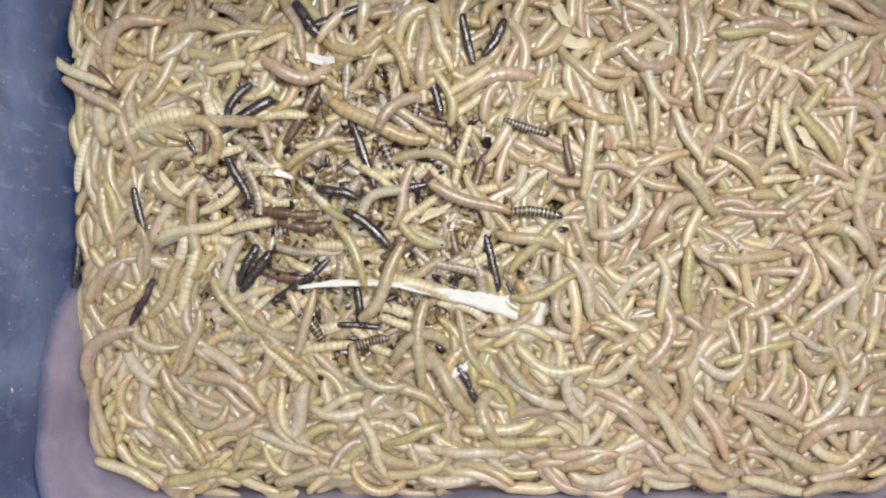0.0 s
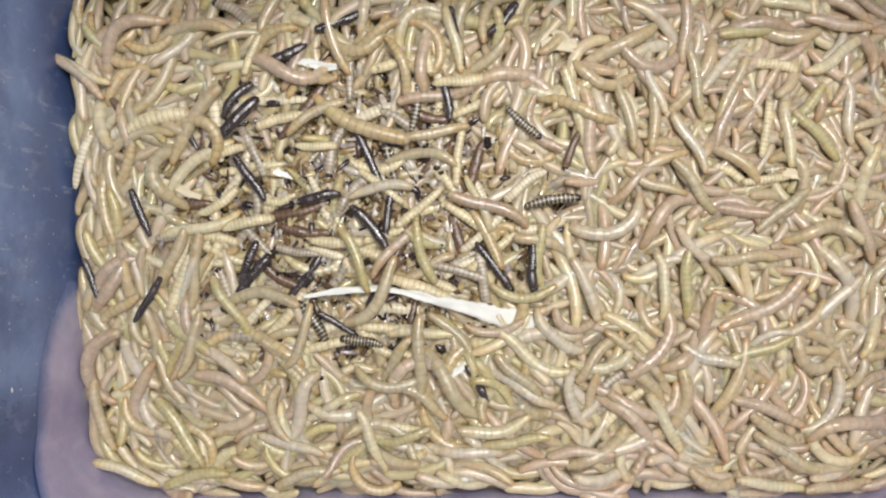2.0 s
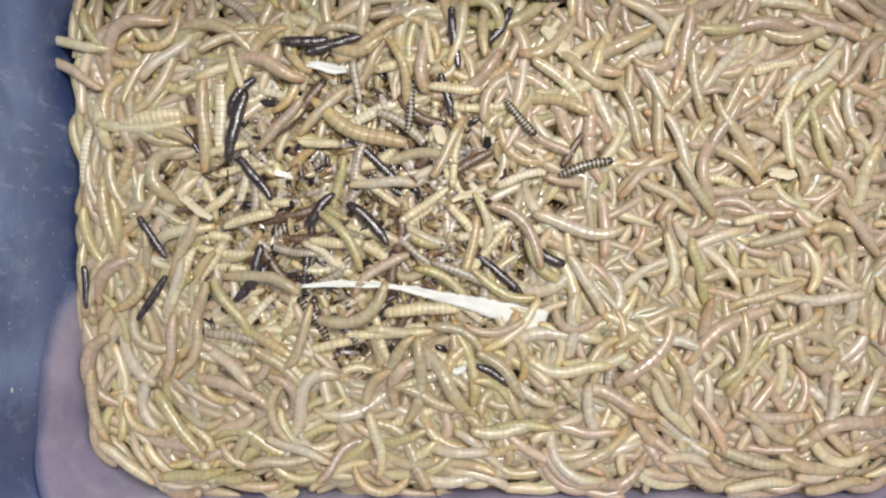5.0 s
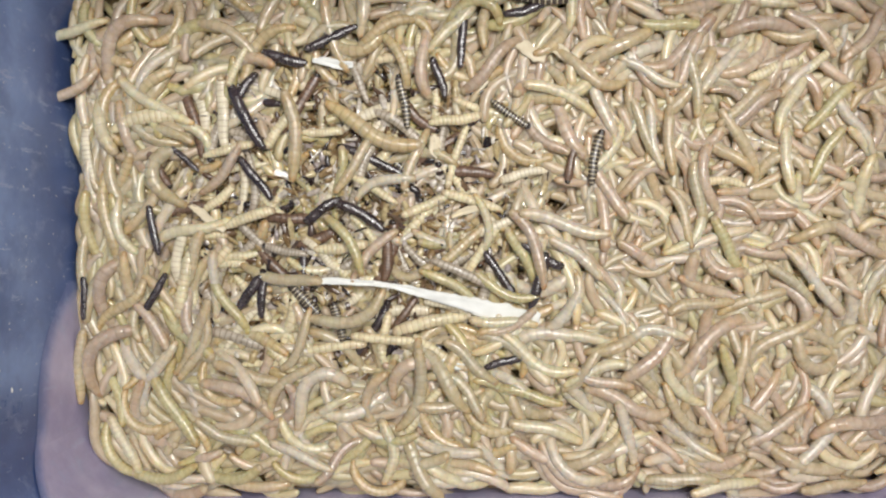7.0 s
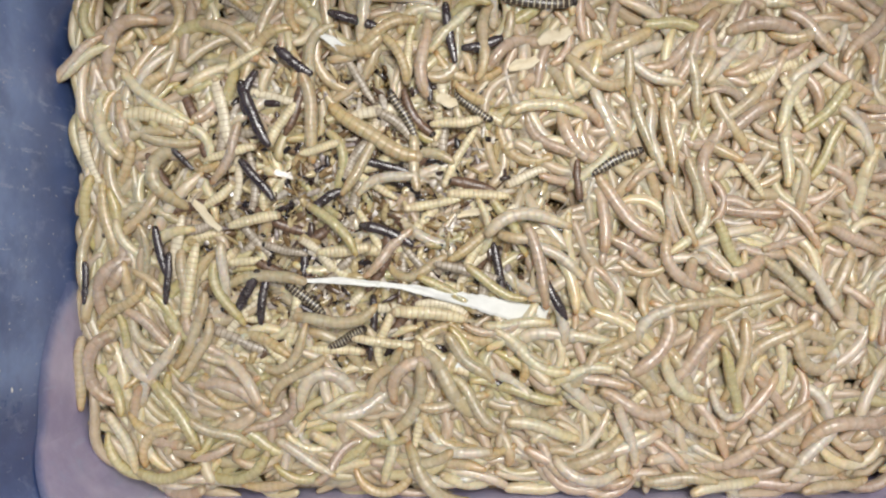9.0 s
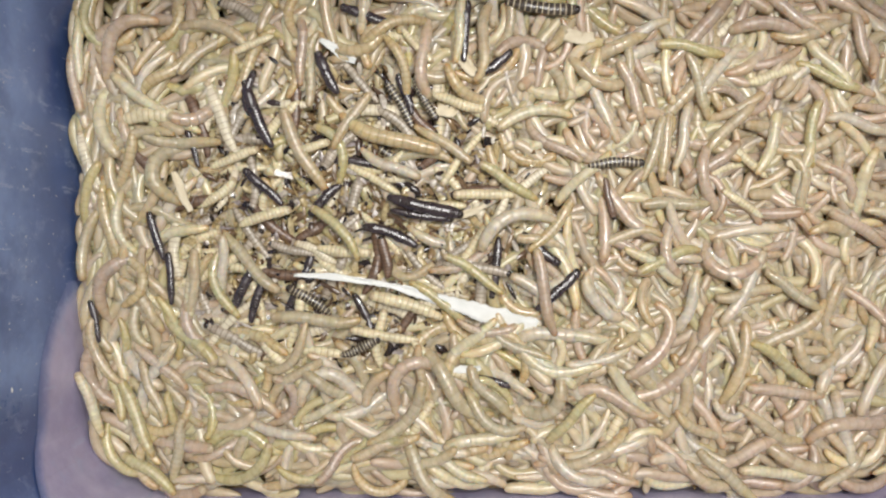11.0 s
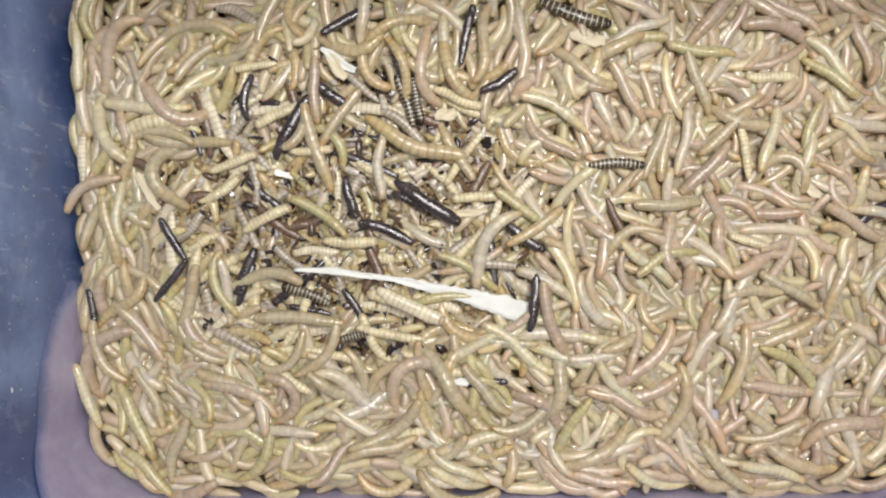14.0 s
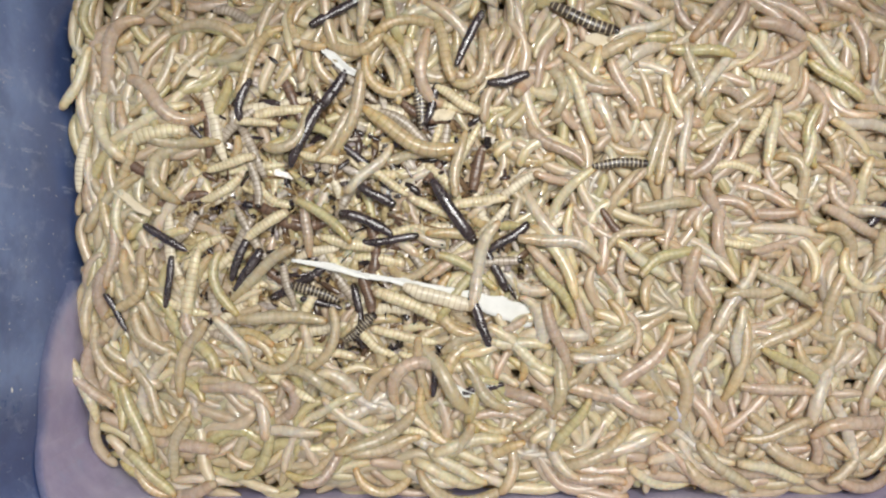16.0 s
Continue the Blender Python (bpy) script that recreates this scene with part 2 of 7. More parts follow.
def tub():
    root = tagged(new("plastic_tub"), "smeared blue and mauve plastic tub holding the mealworms", "tub")
    n = 10
    zs = [FLOOR_Z + 0.004, -0.02, 0.0, 0.02, 0.045, 0.065, RIM_Z]
    total = 4 * (n + 1)
    t = 0.0025

    def strip(name, first, count, mat, label, thick=t, proud=0.0):
        verts, faces = [], []
        for z in zs:
            a, b = outline(z, -proud), outline(z, thick)
            for k in range(count):
                i = (first + k) % total
                verts += [(*a[i], z), (*b[i], z)]
        w = 2 * count
        for j in range(len(zs) - 1):
            for k in range(count - 1):
                p = j * w + 2 * k
                faces.append((p, p + w, p + w + 2, p + 2))
                faces.append((p + 1, p + 3, p + w + 3, p + w + 1))
        for k in range(count - 1):
            p, q = 2 * k, (len(zs) - 1) * w + 2 * k
            faces += [(p, p + 2, p + 3, p + 1), (q, q + 1, q + 3, q + 2)]
        for j in range(len(zs) - 1):
            p = j * w
            faces.append((p, p + 1, p + w + 1, p + w))
            p = j * w + w - 2
            faces.append((p, p + w, p + w + 1, p + 1))
        return child(name, mesh_of(name, verts, faces, [mat], smooth=False), root, label)

    m = n + 1
    strip("corner", 0, m, BLUE, "blue rounded corner")
    strip("side_wall", n, 2, BLUE, "blue long side wall")
    strip("corner", m, m, BLUE, "blue rounded corner")
    strip("side_wall", m + n, 2, MAUVE, "mauve end wall")
    strip("corner", 2 * m, m, MAUVE, "mauve rounded corner")
    strip("side_wall", 2 * m + n, 2, MAUVE, "mauve long side wall")
    strip("corner", 3 * m, m, BLUE, "blue rounded corner")
    strip("side_wall", 3 * m + n, 2, BLUE, "blue end wall smeared with residue")
    # an added sheet with a mauve reflection put into its colour, low on the wall, from the end wall round the near
    # corner and along the near side
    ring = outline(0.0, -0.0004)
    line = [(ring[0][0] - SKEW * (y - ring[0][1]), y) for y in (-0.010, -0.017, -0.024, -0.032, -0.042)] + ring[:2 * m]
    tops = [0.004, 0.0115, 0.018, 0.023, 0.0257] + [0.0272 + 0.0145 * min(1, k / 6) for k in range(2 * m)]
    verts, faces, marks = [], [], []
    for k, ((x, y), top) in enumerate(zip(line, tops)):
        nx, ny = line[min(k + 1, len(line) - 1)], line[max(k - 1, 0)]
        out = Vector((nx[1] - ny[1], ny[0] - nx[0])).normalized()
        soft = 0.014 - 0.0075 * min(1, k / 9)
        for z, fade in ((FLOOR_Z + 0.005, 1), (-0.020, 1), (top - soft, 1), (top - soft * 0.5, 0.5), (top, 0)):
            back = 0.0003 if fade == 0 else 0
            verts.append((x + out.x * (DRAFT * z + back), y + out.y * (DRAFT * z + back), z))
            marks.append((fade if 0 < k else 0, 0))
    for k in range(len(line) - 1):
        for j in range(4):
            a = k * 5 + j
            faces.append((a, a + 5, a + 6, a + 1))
    child("liner", mesh_of("liner", verts, faces, [MAUVE_REFLECTION], None, False, marks), root, "pale mauve reflection, added as a sheet on the tub wall")
    bm = bmesh.new()
    vs = [bm.verts.new((x, y, FLOOR_Z)) for x, y in outline(FLOOR_Z, t)]
    f = bm.faces.new(vs)
    ex = bmesh.ops.extrude_face_region(bm, geom=[f])
    bmesh.ops.translate(bm, vec=(0, 0, 0.004), verts=[v for v in ex["geom"] if isinstance(v, bmesh.types.BMVert)])
    bmesh.ops.recalc_face_normals(bm, faces=bm.faces)
    part("base", bm, MAUVE, root)
    verts, faces = [], []
    ring = [(0.0, 0.0), (0.008, 0.0), (0.008, -0.006), (0.0065, -0.006), (0.0065, -0.0016), (0.0026, -0.0016)]
    for g, dz in ring:
        verts += [(x, y, RIM_Z + 0.0018 + dz) for x, y in outline(RIM_Z, g)]
    for j in range(len(ring)):
        for k in range(total):
            a, b = j * total + k, j * total + (k + 1) % total
            c, d = ((j + 1) % len(ring)) * total + (k + 1) % total, ((j + 1) % len(ring)) * total + k
            faces.append((a, b, c, d))
    child("rim", mesh_of("rim", verts, faces, [BLUE], smooth=False), root)
    return root


def room():
    # unseen closed room, added so that lamp light bounces back onto the heap
    lo, hi = Vector((-1.3, -1.3, FLOOR_Z - 0.75)), Vector((1.3, 1.3, 1.65))
    for name, a, b, mat in (
        ("floor", (lo.x, lo.y, lo.z - 0.05), (hi.x, hi.y, lo.z), BOARD),
        ("ceiling", (lo.x, lo.y, hi.z), (hi.x, hi.y, hi.z + 0.05), WALLPAINT),
        ("wall_west", (lo.x - 0.1, lo.y, lo.z), (lo.x, hi.y, hi.z), WALLPAINT),
        ("wall_east", (hi.x, lo.y, lo.z), (hi.x + 0.1, hi.y, hi.z), WALLPAINT),
        ("wall_south", (lo.x - 0.1, lo.y - 0.1, lo.z), (hi.x + 0.1, lo.y, hi.z), WALLPAINT),
        ("wall_north", (lo.x - 0.1, hi.y, lo.z), (hi.x + 0.1, hi.y + 0.1, hi.z), WALLPAINT),
    ):
        bm = bmesh.new()
        box(bm, a, b)
        ob = part(name, bm, mat, None)
        tagged(ob, "unseen painted room surface, added to bounce light" if mat is WALLPAINT else "plain wooden floor", name.split("_")[0], "", "structure")
    table = tagged(new("table"), "plain wooden table under the plastic tub", "table")
    bm = bmesh.new()
    box(bm, (-0.35, -0.3, FLOOR_Z - 0.03), (0.4, 0.3, FLOOR_Z - 0.0002))
    bmesh.ops.bevel(bm, geom=bm.edges[:], offset=0.004, segments=2, affect="EDGES")
    part("tabletop", bm, BOARD, table)
    for x in (-0.32, 0.37):
        for y in (-0.27, 0.27):
            bm = bmesh.new()
            box(bm, (x - 0.02, y - 0.02, lo.z), (x + 0.02, y + 0.02, FLOOR_Z - 0.029))
            bmesh.ops.bevel(bm, geom=bm.edges[:], offset=0.003, segments=1, affect="EDGES")
            part("leg", bm, BOARD, table)


# ---- mealworm anatomy ----
LENGTH, GIRTH, RINGS, PIECES, SIDES = 0.0250, 0.00190, 12, 12, 12


def girth(u):
    """Radius at u along the body, 0 behind the head and 1 at the tail."""
    front = 0.82 + 0.18 * min(1, u / 0.16)
    back = 1.0 if u < 0.66 else 1 - 0.44 * ((u - 0.66) / 0.34) ** 2.0
    return GIRTH * front * back


LIVE_RING = ((0.0, 0.986, 0.5), (0.12, 0.996, 0.0), (0.42, 1.004, 0.0), (0.78, 1.001, 0.1), (0.93, 0.993, 1.0))
HUSK_RING = ((0.0, 0.955, 0.5), (0.10, 0.990, 0.0), (0.40, 1.016, 0.0), (0.76, 1.004, 0.1), (0.88, 0.975, 1.0))
DEAD_RING = ((0.0, 0.985, 0.0), (0.18, 1.0, 0.0), (0.50, 1.0, 0.0), (0.80, 0.99, 1.0))
SLEEK_RING = ((0.0, 0.992, 0.0), (0.18, 1.0, 0.0), (0.50, 1.0, 0.0), (0.84, 0.997, 1.0))
FEW_RING = ((0.0, 0.97, 0.0), (0.5, 1.01, 0.0))


def profile(u0, u1, joint0, joint1, ring=LIVE_RING):
    """Rows of (u, radius, hem, slot) with bulging rings, each with a hem at its hind edge; jointed ends run on inside the neighbours."""
    rows = []
    if joint0:
        rows += [(u0 - 0.022, girth(u0) * 0.45, 0.5, 0), (u0 - 0.013, girth(u0) * 0.84, 0.5, 0)]
    for k in range(round(u0 * RINGS), round(u1 * RINGS)):
        for v, f, h in ring:
            u = (k + v) / RINGS
            rows.append((u, girth(u) * f, h, 1 if h > 0.9 else 0))
    rows.append((u1, girth(u1) * ring[0][1], 0.6, 0))
    if joint1:
        rows += [(u1 + 0.013, girth(u1) * 0.84, 0.5, 0), (u1 + 0.022, girth(u1) * 0.45, 0.5, 0)]
    elif u1 > 0.9:
        rows += [(u1 + 0.016, girth(1) * 0.86, 0, 0), (u1 + 0.030, girth(1) * 0.60, 0, 0), (u1 + 0.038, girth(1) * 0.25, 0, 0)]
    return rows


def sweep(rows, place, sides=SIDES, flat=0.88, wither=0.0, seed=0.0):
    """Verts, faces, slots and marks of a tube through rows; place(u) gives centre, side and up."""
    verts, faces, slots, marks = [], [], [], []
    for u, r, h, s in rows:
        c, side, up = place(u)
        for k in range(sides):
            a = 2 * math.pi * k / sides
            q = r * (1 + wither * noise.noise((u * 7 + seed, math.cos(a) * 0.8, math.sin(a) * 0.8 + seed)))
            verts.append(c + side * (q * math.cos(a)) + up * (q * flat * math.sin(a)))
            marks.append((u, h))
    for j in range(len(rows) - 1):
        for k in range(sides):
            a, b = j * sides + k, j * sides + (k + 1) % sides
            faces.append((a, b, b + sides, a + sides))
            slots.append(rows[j][3])
    faces.append(tuple(reversed(range(sides))))
    faces.append(tuple(range((len(rows) - 1) * sides, len(rows) * sides)))
    slots += [rows[0][3], rows[-1][3]]
    return verts, faces, slots, marks


def straight(u_mid):
    """A body lying along -x from its head, centred where u is u_mid."""
    return lambda u: (Vector(((u_mid - u) * LENGTH, 0, 0)), Vector((0, -1, 0)), Vector((0, 0, 1)))


def bowed(bend, wig=0.0, phase=0.0, hump=0.0, n=48):
    """A body bent sideways by an angle in degrees along its length, with a wriggle on top: place(u) for sweep()."""
    head = lambda u: radians(bend) * (0.5 - u) + radians(wig) * math.sin(6.9 * u + phase)
    p, pts = Vector((0, 0, 0)), []
    for k in range(n + 1):
        pts.append(p.copy())
        a = head((k + 0.5) / n)
        p = p - Vector((math.cos(a), math.sin(a), 0)) * (LENGTH / n)
    mid = ((pts[0] + pts[-1]) / 2 + pts[n // 2]) / 2
    mid.x = (pts[0].x + pts[-1].x) / 2

    def place(u):
        f = max(0.0, min(n - 1e-6, u * n))
        i = int(f)
        c = pts[i].lerp(pts[i + 1], f - i) - mid
        a = head(u)
        d = Vector((math.cos(a), math.sin(a), 0))
        c = c + d * (LENGTH * (min(0, u) * -1 - max(0, u - 1)))
        c.z = hump * (0.25 - (u - 0.5) ** 2) * 4
        return c, Vector((d.y, -d.x, 0)), Vector((0, 0, 1))

    return place


HEAD_ROWS = [(0.03, 0.60, 0, 0), (0.012, 0.80, 0, 0), (-0.012, 0.86, 0, 0), (-0.034, 0.76, 0, 0), (-0.052, 0.50, 0, 0), (-0.060, 0.2, 0, 0)]


def head_mesh(place):
    v, f, s, k = sweep([(u, GIRTH * r * 0.86, h, s) for u, r, h, s in reversed(HEAD_ROWS)], place)
    return v, f


def worm(mats, head, label, category="mealworm", group=""):
    """A live mealworm in twelve jointed rings with a head; its origin is at mid-body, the head towards +x."""
    root = tagged(new("mealworm"), label, category, group)
    for i in range(PIECES):
        u0, u1 = i / PIECES, (i + 1) / PIECES
        v, f, s, k = sweep(profile(u0, u1, i > 0, i < PIECES - 1), straight((u0 + u1) / 2))
        name = "thorax" if i < 3 else "tail" if i == PIECES - 1 else "abdomen"
        ob = child(name, mesh_of(name, v, f, mats, s, True, k), root)
        ob["piece"] = i
        if i == 0:
            v, f = head_mesh(straight(0.5 / PIECES))
            child("head", mesh_of("head", v, f, [head]), ob, "shiny amber-brown head")
    return root


def pieces_of(root):
    """The jointed rings, from the thorax to the tail."""
    return sorted((o for o in root.children if "piece" in o), key=lambda o: o["piece"])


def bent_mesh(bend, hump=0.0, sides=SIDES, ring=LIVE_RING, wig=0.0, phase=0.0):
    """A whole worm body in one mesh, bent sideways by an angle in degrees along its length."""
    rows = [(-0.06, GIRTH * 0.2, 0, 0), (-0.045, GIRTH * 0.52, 0, 0), (-0.02, GIRTH * 0.72, 0, 0)] + profile(0, 1, False, False, ring)
    return sweep(rows, bowed(bend, wig, phase, hump), sides)


# ---- where the heap lies ----
def inside(x, y, margin):
    """How far a place is inside the tub, less a margin (negative: outside)."""
    x = x + SKEW * y if x < 0 else x
    hx, hy = (X1 - X0) / 2 - CORNER, (Y1 - Y0) / 2 - CORNER
    dx, dy = abs(x - (X0 + X1) / 2) - hx, abs(y - (Y0 + Y1) / 2) - hy
    d = math.hypot(max(dx, 0), max(dy, 0)) + min(max(dx, dy), 0)
    return CORNER - d - margin


def hollow(x, y):
    """1 where the heap is thin and crumbs show, fading to 0."""
    d = ((x + 0.030) / 0.062) ** 2 + ((y - 0.012) / 0.050) ** 2
    return max(0.0, min(1.0, 1.5 - 1.2 * d))


def heap_z(x, y):
    return 0.0005 - 0.0031 * hollow(x, y) + 0.0012 * noise.noise((x * 40, y * 40, 3.1))


def lie(x, y, rng):
    """A heading in degrees: along the walls close to them, any way further in."""
    dl, db = x - X0, y - Y0
    if dl < 0.022 and db > 0.03:
        a = 90 + rng.gauss(0, 24)
    elif db < 0.016 and dl > 0.03:
        a = 0 + rng.gauss(0, 24)
    elif dl + db < 0.05:
        a = -52 + rng.gauss(0, 20)
    else:
        a = 270 * noise.noise((x * 26 + 5.3, y * 26 + 1.7, 0.4)) + rng.gauss(0, 34)
    return a + (180 if rng.random() < 0.5 else 0)


def scatter(count, rng, margin, tries=8, far=1.0):
    """Evenly spread places inside the tub."""
    pts = []
    while len(pts) < count:
        best, best_d = None, -1
        for _ in range(tries):
            x, y = rng.uniform(X0, X1), rng.uniform(Y0, Y1)
            if inside(x, y, margin) < 0 or y > far:
                continue
            d = min(((x - a) ** 2 + (y - b) ** 2 for a, b in pts), default=1)
            if d > best_d:
                best, best_d = (x, y), d
        if best:
            pts.append(best)
    return pts


# ---- crawling ----
class Track:
    """A wavy path over the heap; place(s) gives the point and heading at arc length s."""

    def __init__(self, x, y, z, heading, rng, curl, reach):
        self.ds = 0.001
        n = int((reach + 0.03) / self.ds)
        a1, a2 = rng.choice((-1, 1)) * rng.uniform(0.35, 1.35) * curl, rng.uniform(-1, 1) * curl * 0.2
        w1, w2 = rng.uniform(70, 130), rng.uniform(180, 260)
        p1, p2 = rng.uniform(0, 6.3), rng.uniform(0, 6.3)
        drift = rng.uniform(-1, 1) * curl * 18
        h = lambda s: heading + a1 * (math.sin(w1 * s + p1) - math.sin(p1)) + a2 * (math.sin(w2 * s + p2) - math.sin(p2)) + drift * s
        self.pts = {0: Vector((x, y, z))}
        for sgn in (1, -1):
            p = Vector((x, y, z))
            for i in range(1, n):
                a = h(sgn * (i - 0.5) * self.ds)
                p = p + Vector((math.cos(a), math.sin(a), 0)) * self.ds * sgn
                self.pts[sgn * i] = p
        self.n, self.z = n, z
        self.w, self.p = rng.uniform(90, 170), rng.uniform(0, 6.3)
        self.rise = rng.uniform(0.0008, 0.0030)

    def place(self, s):
        f = max(-self.n + 2, min(self.n - 2, s / self.ds))
        i = math.floor(f)
        p = self.pts[i].lerp(self.pts[i + 1], f - i)
        return Vector((p.x, p.y, self.z + self.rise * math.sin(self.w * s + self.p)))

    def worst(self, margin):
        return min(inside(p.x, p.y, margin) for p in list(self.pts.values())[::3])


def body_on(track, s_mid, size):
    """Poses in the world of the worm's middle and of its six pieces, when its middle is at s_mid."""
    L = LENGTH * size
    out = []
    for u0, u1 in [(0.35, 0.65)] + [(i / PIECES, (i + 1) / PIECES) for i in range(PIECES)]:
        a, b = track.place(s_mid + (0.5 - u0) * L), track.place(s_mid + (0.5 - u1) * L)
        d = (a - b).normalized()
        side = Vector((-d.y, d.x, 0)).normalized()
        up = d.cross(side)
        m = Matrix((d, side, up)).transposed().to_4x4()
        m.translation = (a + b) / 2
        out.append(m)
    return out


def crawl(root, track, advance, size, step=0.5, piece_step=0.5):
    """Key a jointed worm along its track; advance(t) is the arc length of its middle."""
    times = lambda d: [min(SECONDS, d * k) for k in range(int(SECONDS / d) + 1)]
    walk(root, [(t, body_on(track, advance(t), size)[0]) for t in times(step)])
    shrink = Matrix.Diagonal((1 / size, 1 / size, 1 / size, 1))
    grow = Matrix.Diagonal((size, size, size, 1))
    rows = [[] for _ in range(PIECES)]
    for t in times(piece_step):
        mid, *ms = body_on(track, advance(t), size)
        back = (mid @ grow).inverted()
        for i, m in enumerate(ms):
            rows[i].append((t, back @ m @ grow))
    for ob, r in zip(pieces_of(root), rows):
        walk(ob, r)


def gait(rng, lively=1.0):
    """An arc length over time: starts, stops, and now and then a way back."""
    speed = rng.choice((0.0001, 0.0004, 0.0009, 0.0018, 0.0034)) * lively * rng.choice((1, 1, 1, -1))
    a, w, p = rng.choice((0.0010, 0.0020, 0.0035, 0.0055)), rng.uniform(0.5, 1.4), rng.uniform(0, 6.3)
    a2, w2, p2 = rng.uniform(0.0003, 0.0009), rng.uniform(2.0, 3.4), rng.uniform(0, 6.3)
    return lambda t: speed * (t - SECONDS / 2) + lively * (a * math.sin(w * t + p) + a2 * math.sin(w2 * t + p2))


# ---- the place ----
tub()
room()


def heap_floor():
    bm = bmesh.new()
    bmesh.ops.create_grid(bm, x_segments=110, y_segments=75, size=1)
    for v in bm.verts:
        v.co.x = X0 + (v.co.x + 1) / 2 * (X1 - X0)
        v.co.y = Y0 + (v.co.y + 1) / 2 * (Y1 - Y0)
        v.co.z = -0.0105 + heap_z(v.co.x, v.co.y) + 0.0012 * noise.noise(v.co * 260)
    bmesh.ops.delete(bm, geom=[v for v in bm.verts if inside(v.co.x, v.co.y, -0.0004) < 0], context="VERTS")
    ob = part("crumb_layer", bm, FRASS, None)
    return tagged(ob, "brown layer of bran dust and droppings in the tub", "droppings", "", "stuff")


heap_floor()


def lower_heap():
    """The worms under the top ones, past counting, as one joined layer."""
    rng = random.Random(5)
    shapes = [bent_mesh(b, 0, 8, FEW_RING, 14, b) for b in (-95, -60, -35, -10, 15, 45, 70, 110)]
    arrays = [(np.array(v), f) for v, f, s, k in shapes]
    verts, faces = [], []
    base = 0
    for depth, count in ((-0.0050, 900), (-0.0019, 1600)):
        for x, y in scatter(count, rng, 0.0022, 3):
            v, f = arrays[rng.randrange(len(arrays))]
            size = rng.uniform(0.8, 1.15)
            a = radians(lie(x, y, rng))
            z = depth + heap_z(x, y) - 0.0009 * hollow(x, y) + rng.uniform(-0.001, 0.001)
            if hollow(x, y) > 0.3 and depth > -0.006 and rng.random() < 0.45:
                continue
            m = pose(x, y, z, rng.gauss(0, 8), rng.gauss(0, 5), math.degrees(a))
            r = np.array(m.to_3x3()) * size
            w = v @ r.T + np.array(m.translation)
            keep = [inside(p[0], p[1], 0.0) for p in (w[0], w[len(w) // 2], w[-1])]
            if min(keep) < 0:
                continue
            verts.append(w)
            faces += [tuple(i + base for i in q) for q in f]
            base += len(w)
    me = mesh_of("lower_layer", np.concatenate(verts), faces, [HEAP])
    return me


bed = tagged(new("mealworm_bed"), "dense bed of tan mealworms under the topmost ones", "mealworms", "", "stuff")
child("lower_layer", lower_heap(), bed, "still lower layer of tan mealworms")


def middle_heap():
    """Whole bent worms just under the top, sliding round along their own bend."""
    rng = random.Random(11)
    made = []
    bends = (-120, -85, -55, -30, 25, 45, 75, 105, 140)
    meshes = []
    for i, mats in enumerate(LIVE):
        for b in (bends[i % 9], bends[(i * 2 + 3) % 9], bends[(i * 3 + 5) % 9]):
            v, f, s, k = bent_mesh(b, rng.uniform(-0.0005, 0.0009))
            meshes.append((mesh_of("mealworm_body", v, f, mats, s, True, k), b))
    for x, y in scatter(360, rng, 0.004, 8, 0.088):
        for _ in range(12):
            k = rng.choice((0, 1, 3, 4, 5, 3) if x > 0.03 else (0, 1, 2, 5, 6, 7))
            me, b = meshes[3 * k + rng.randrange(3)]
            size = rng.uniform(0.75, 1.05)
            a = lie(x, y, rng)
            r = LENGTH * size / radians(b)
            turn = lambda t, g: g(t) / r
            g = gait(rng, 0.7)
            centre = Vector((x, y, 0)) + Vector((-math.sin(radians(a)), math.cos(radians(a)), 0)) * r
            z = -0.0005 + heap_z(x, y) - 0.0014 * hollow(x, y) + rng.uniform(-0.0009, 0.0016) * (1 - 0.5 * hollow(x, y))
            tilt = (rng.gauss(0, 6), rng.gauss(0, 8))
            rows = []
            for k in range(33):
                t = SECONDS * k / 32
                q = turn(t, g)
                c = centre + Matrix.Rotation(q, 3, "Z") @ (Vector((x, y, 0)) - centre)
                rows.append((t, pose(c.x, c.y, z, *tilt, a + math.degrees(q))))
            ends = [m @ Vector((sx * LENGTH * 0.48 * size * math.cos(radians(b) / 4), 0.2 * b / 100 * LENGTH * size * 0.8, 0)) for _, m in rows for sx in (-1, 1)]
            if min(inside(p.x, p.y, 0.001) for p in ends) > 0:
                break
        else:
            continue
        ob = child("mealworm_body", me, bed)
        ob.scale = (size,) * 3
        made.append((ob, rows))
    return made


MIDDLE = middle_heap()

GROUP = "live mealworms on top of the heap"
LABELS = ["pale straw live mealworm with fine rings, crawling", "creamy live mealworm with glossy rings, crawling",
          "olive-tan live mealworm crawling over the heap", "warm tan live mealworm crawling over the heap",
          "rosy brown live mealworm crawling over others", "pale greyish live mealworm crawling over others",
          "olive-grey live mealworm wriggling among others", "honey-coloured live mealworm with darker rings"]


def on_paper(track):
    """Whether a track crosses the strip of paper."""
    for p in list(track.pts.values())[::4]:
        if -0.049 < p.x < 0.034 and abs(p.y - (-0.0178 - 0.113 * p.x)) < 0.0050:
            return True
    return False


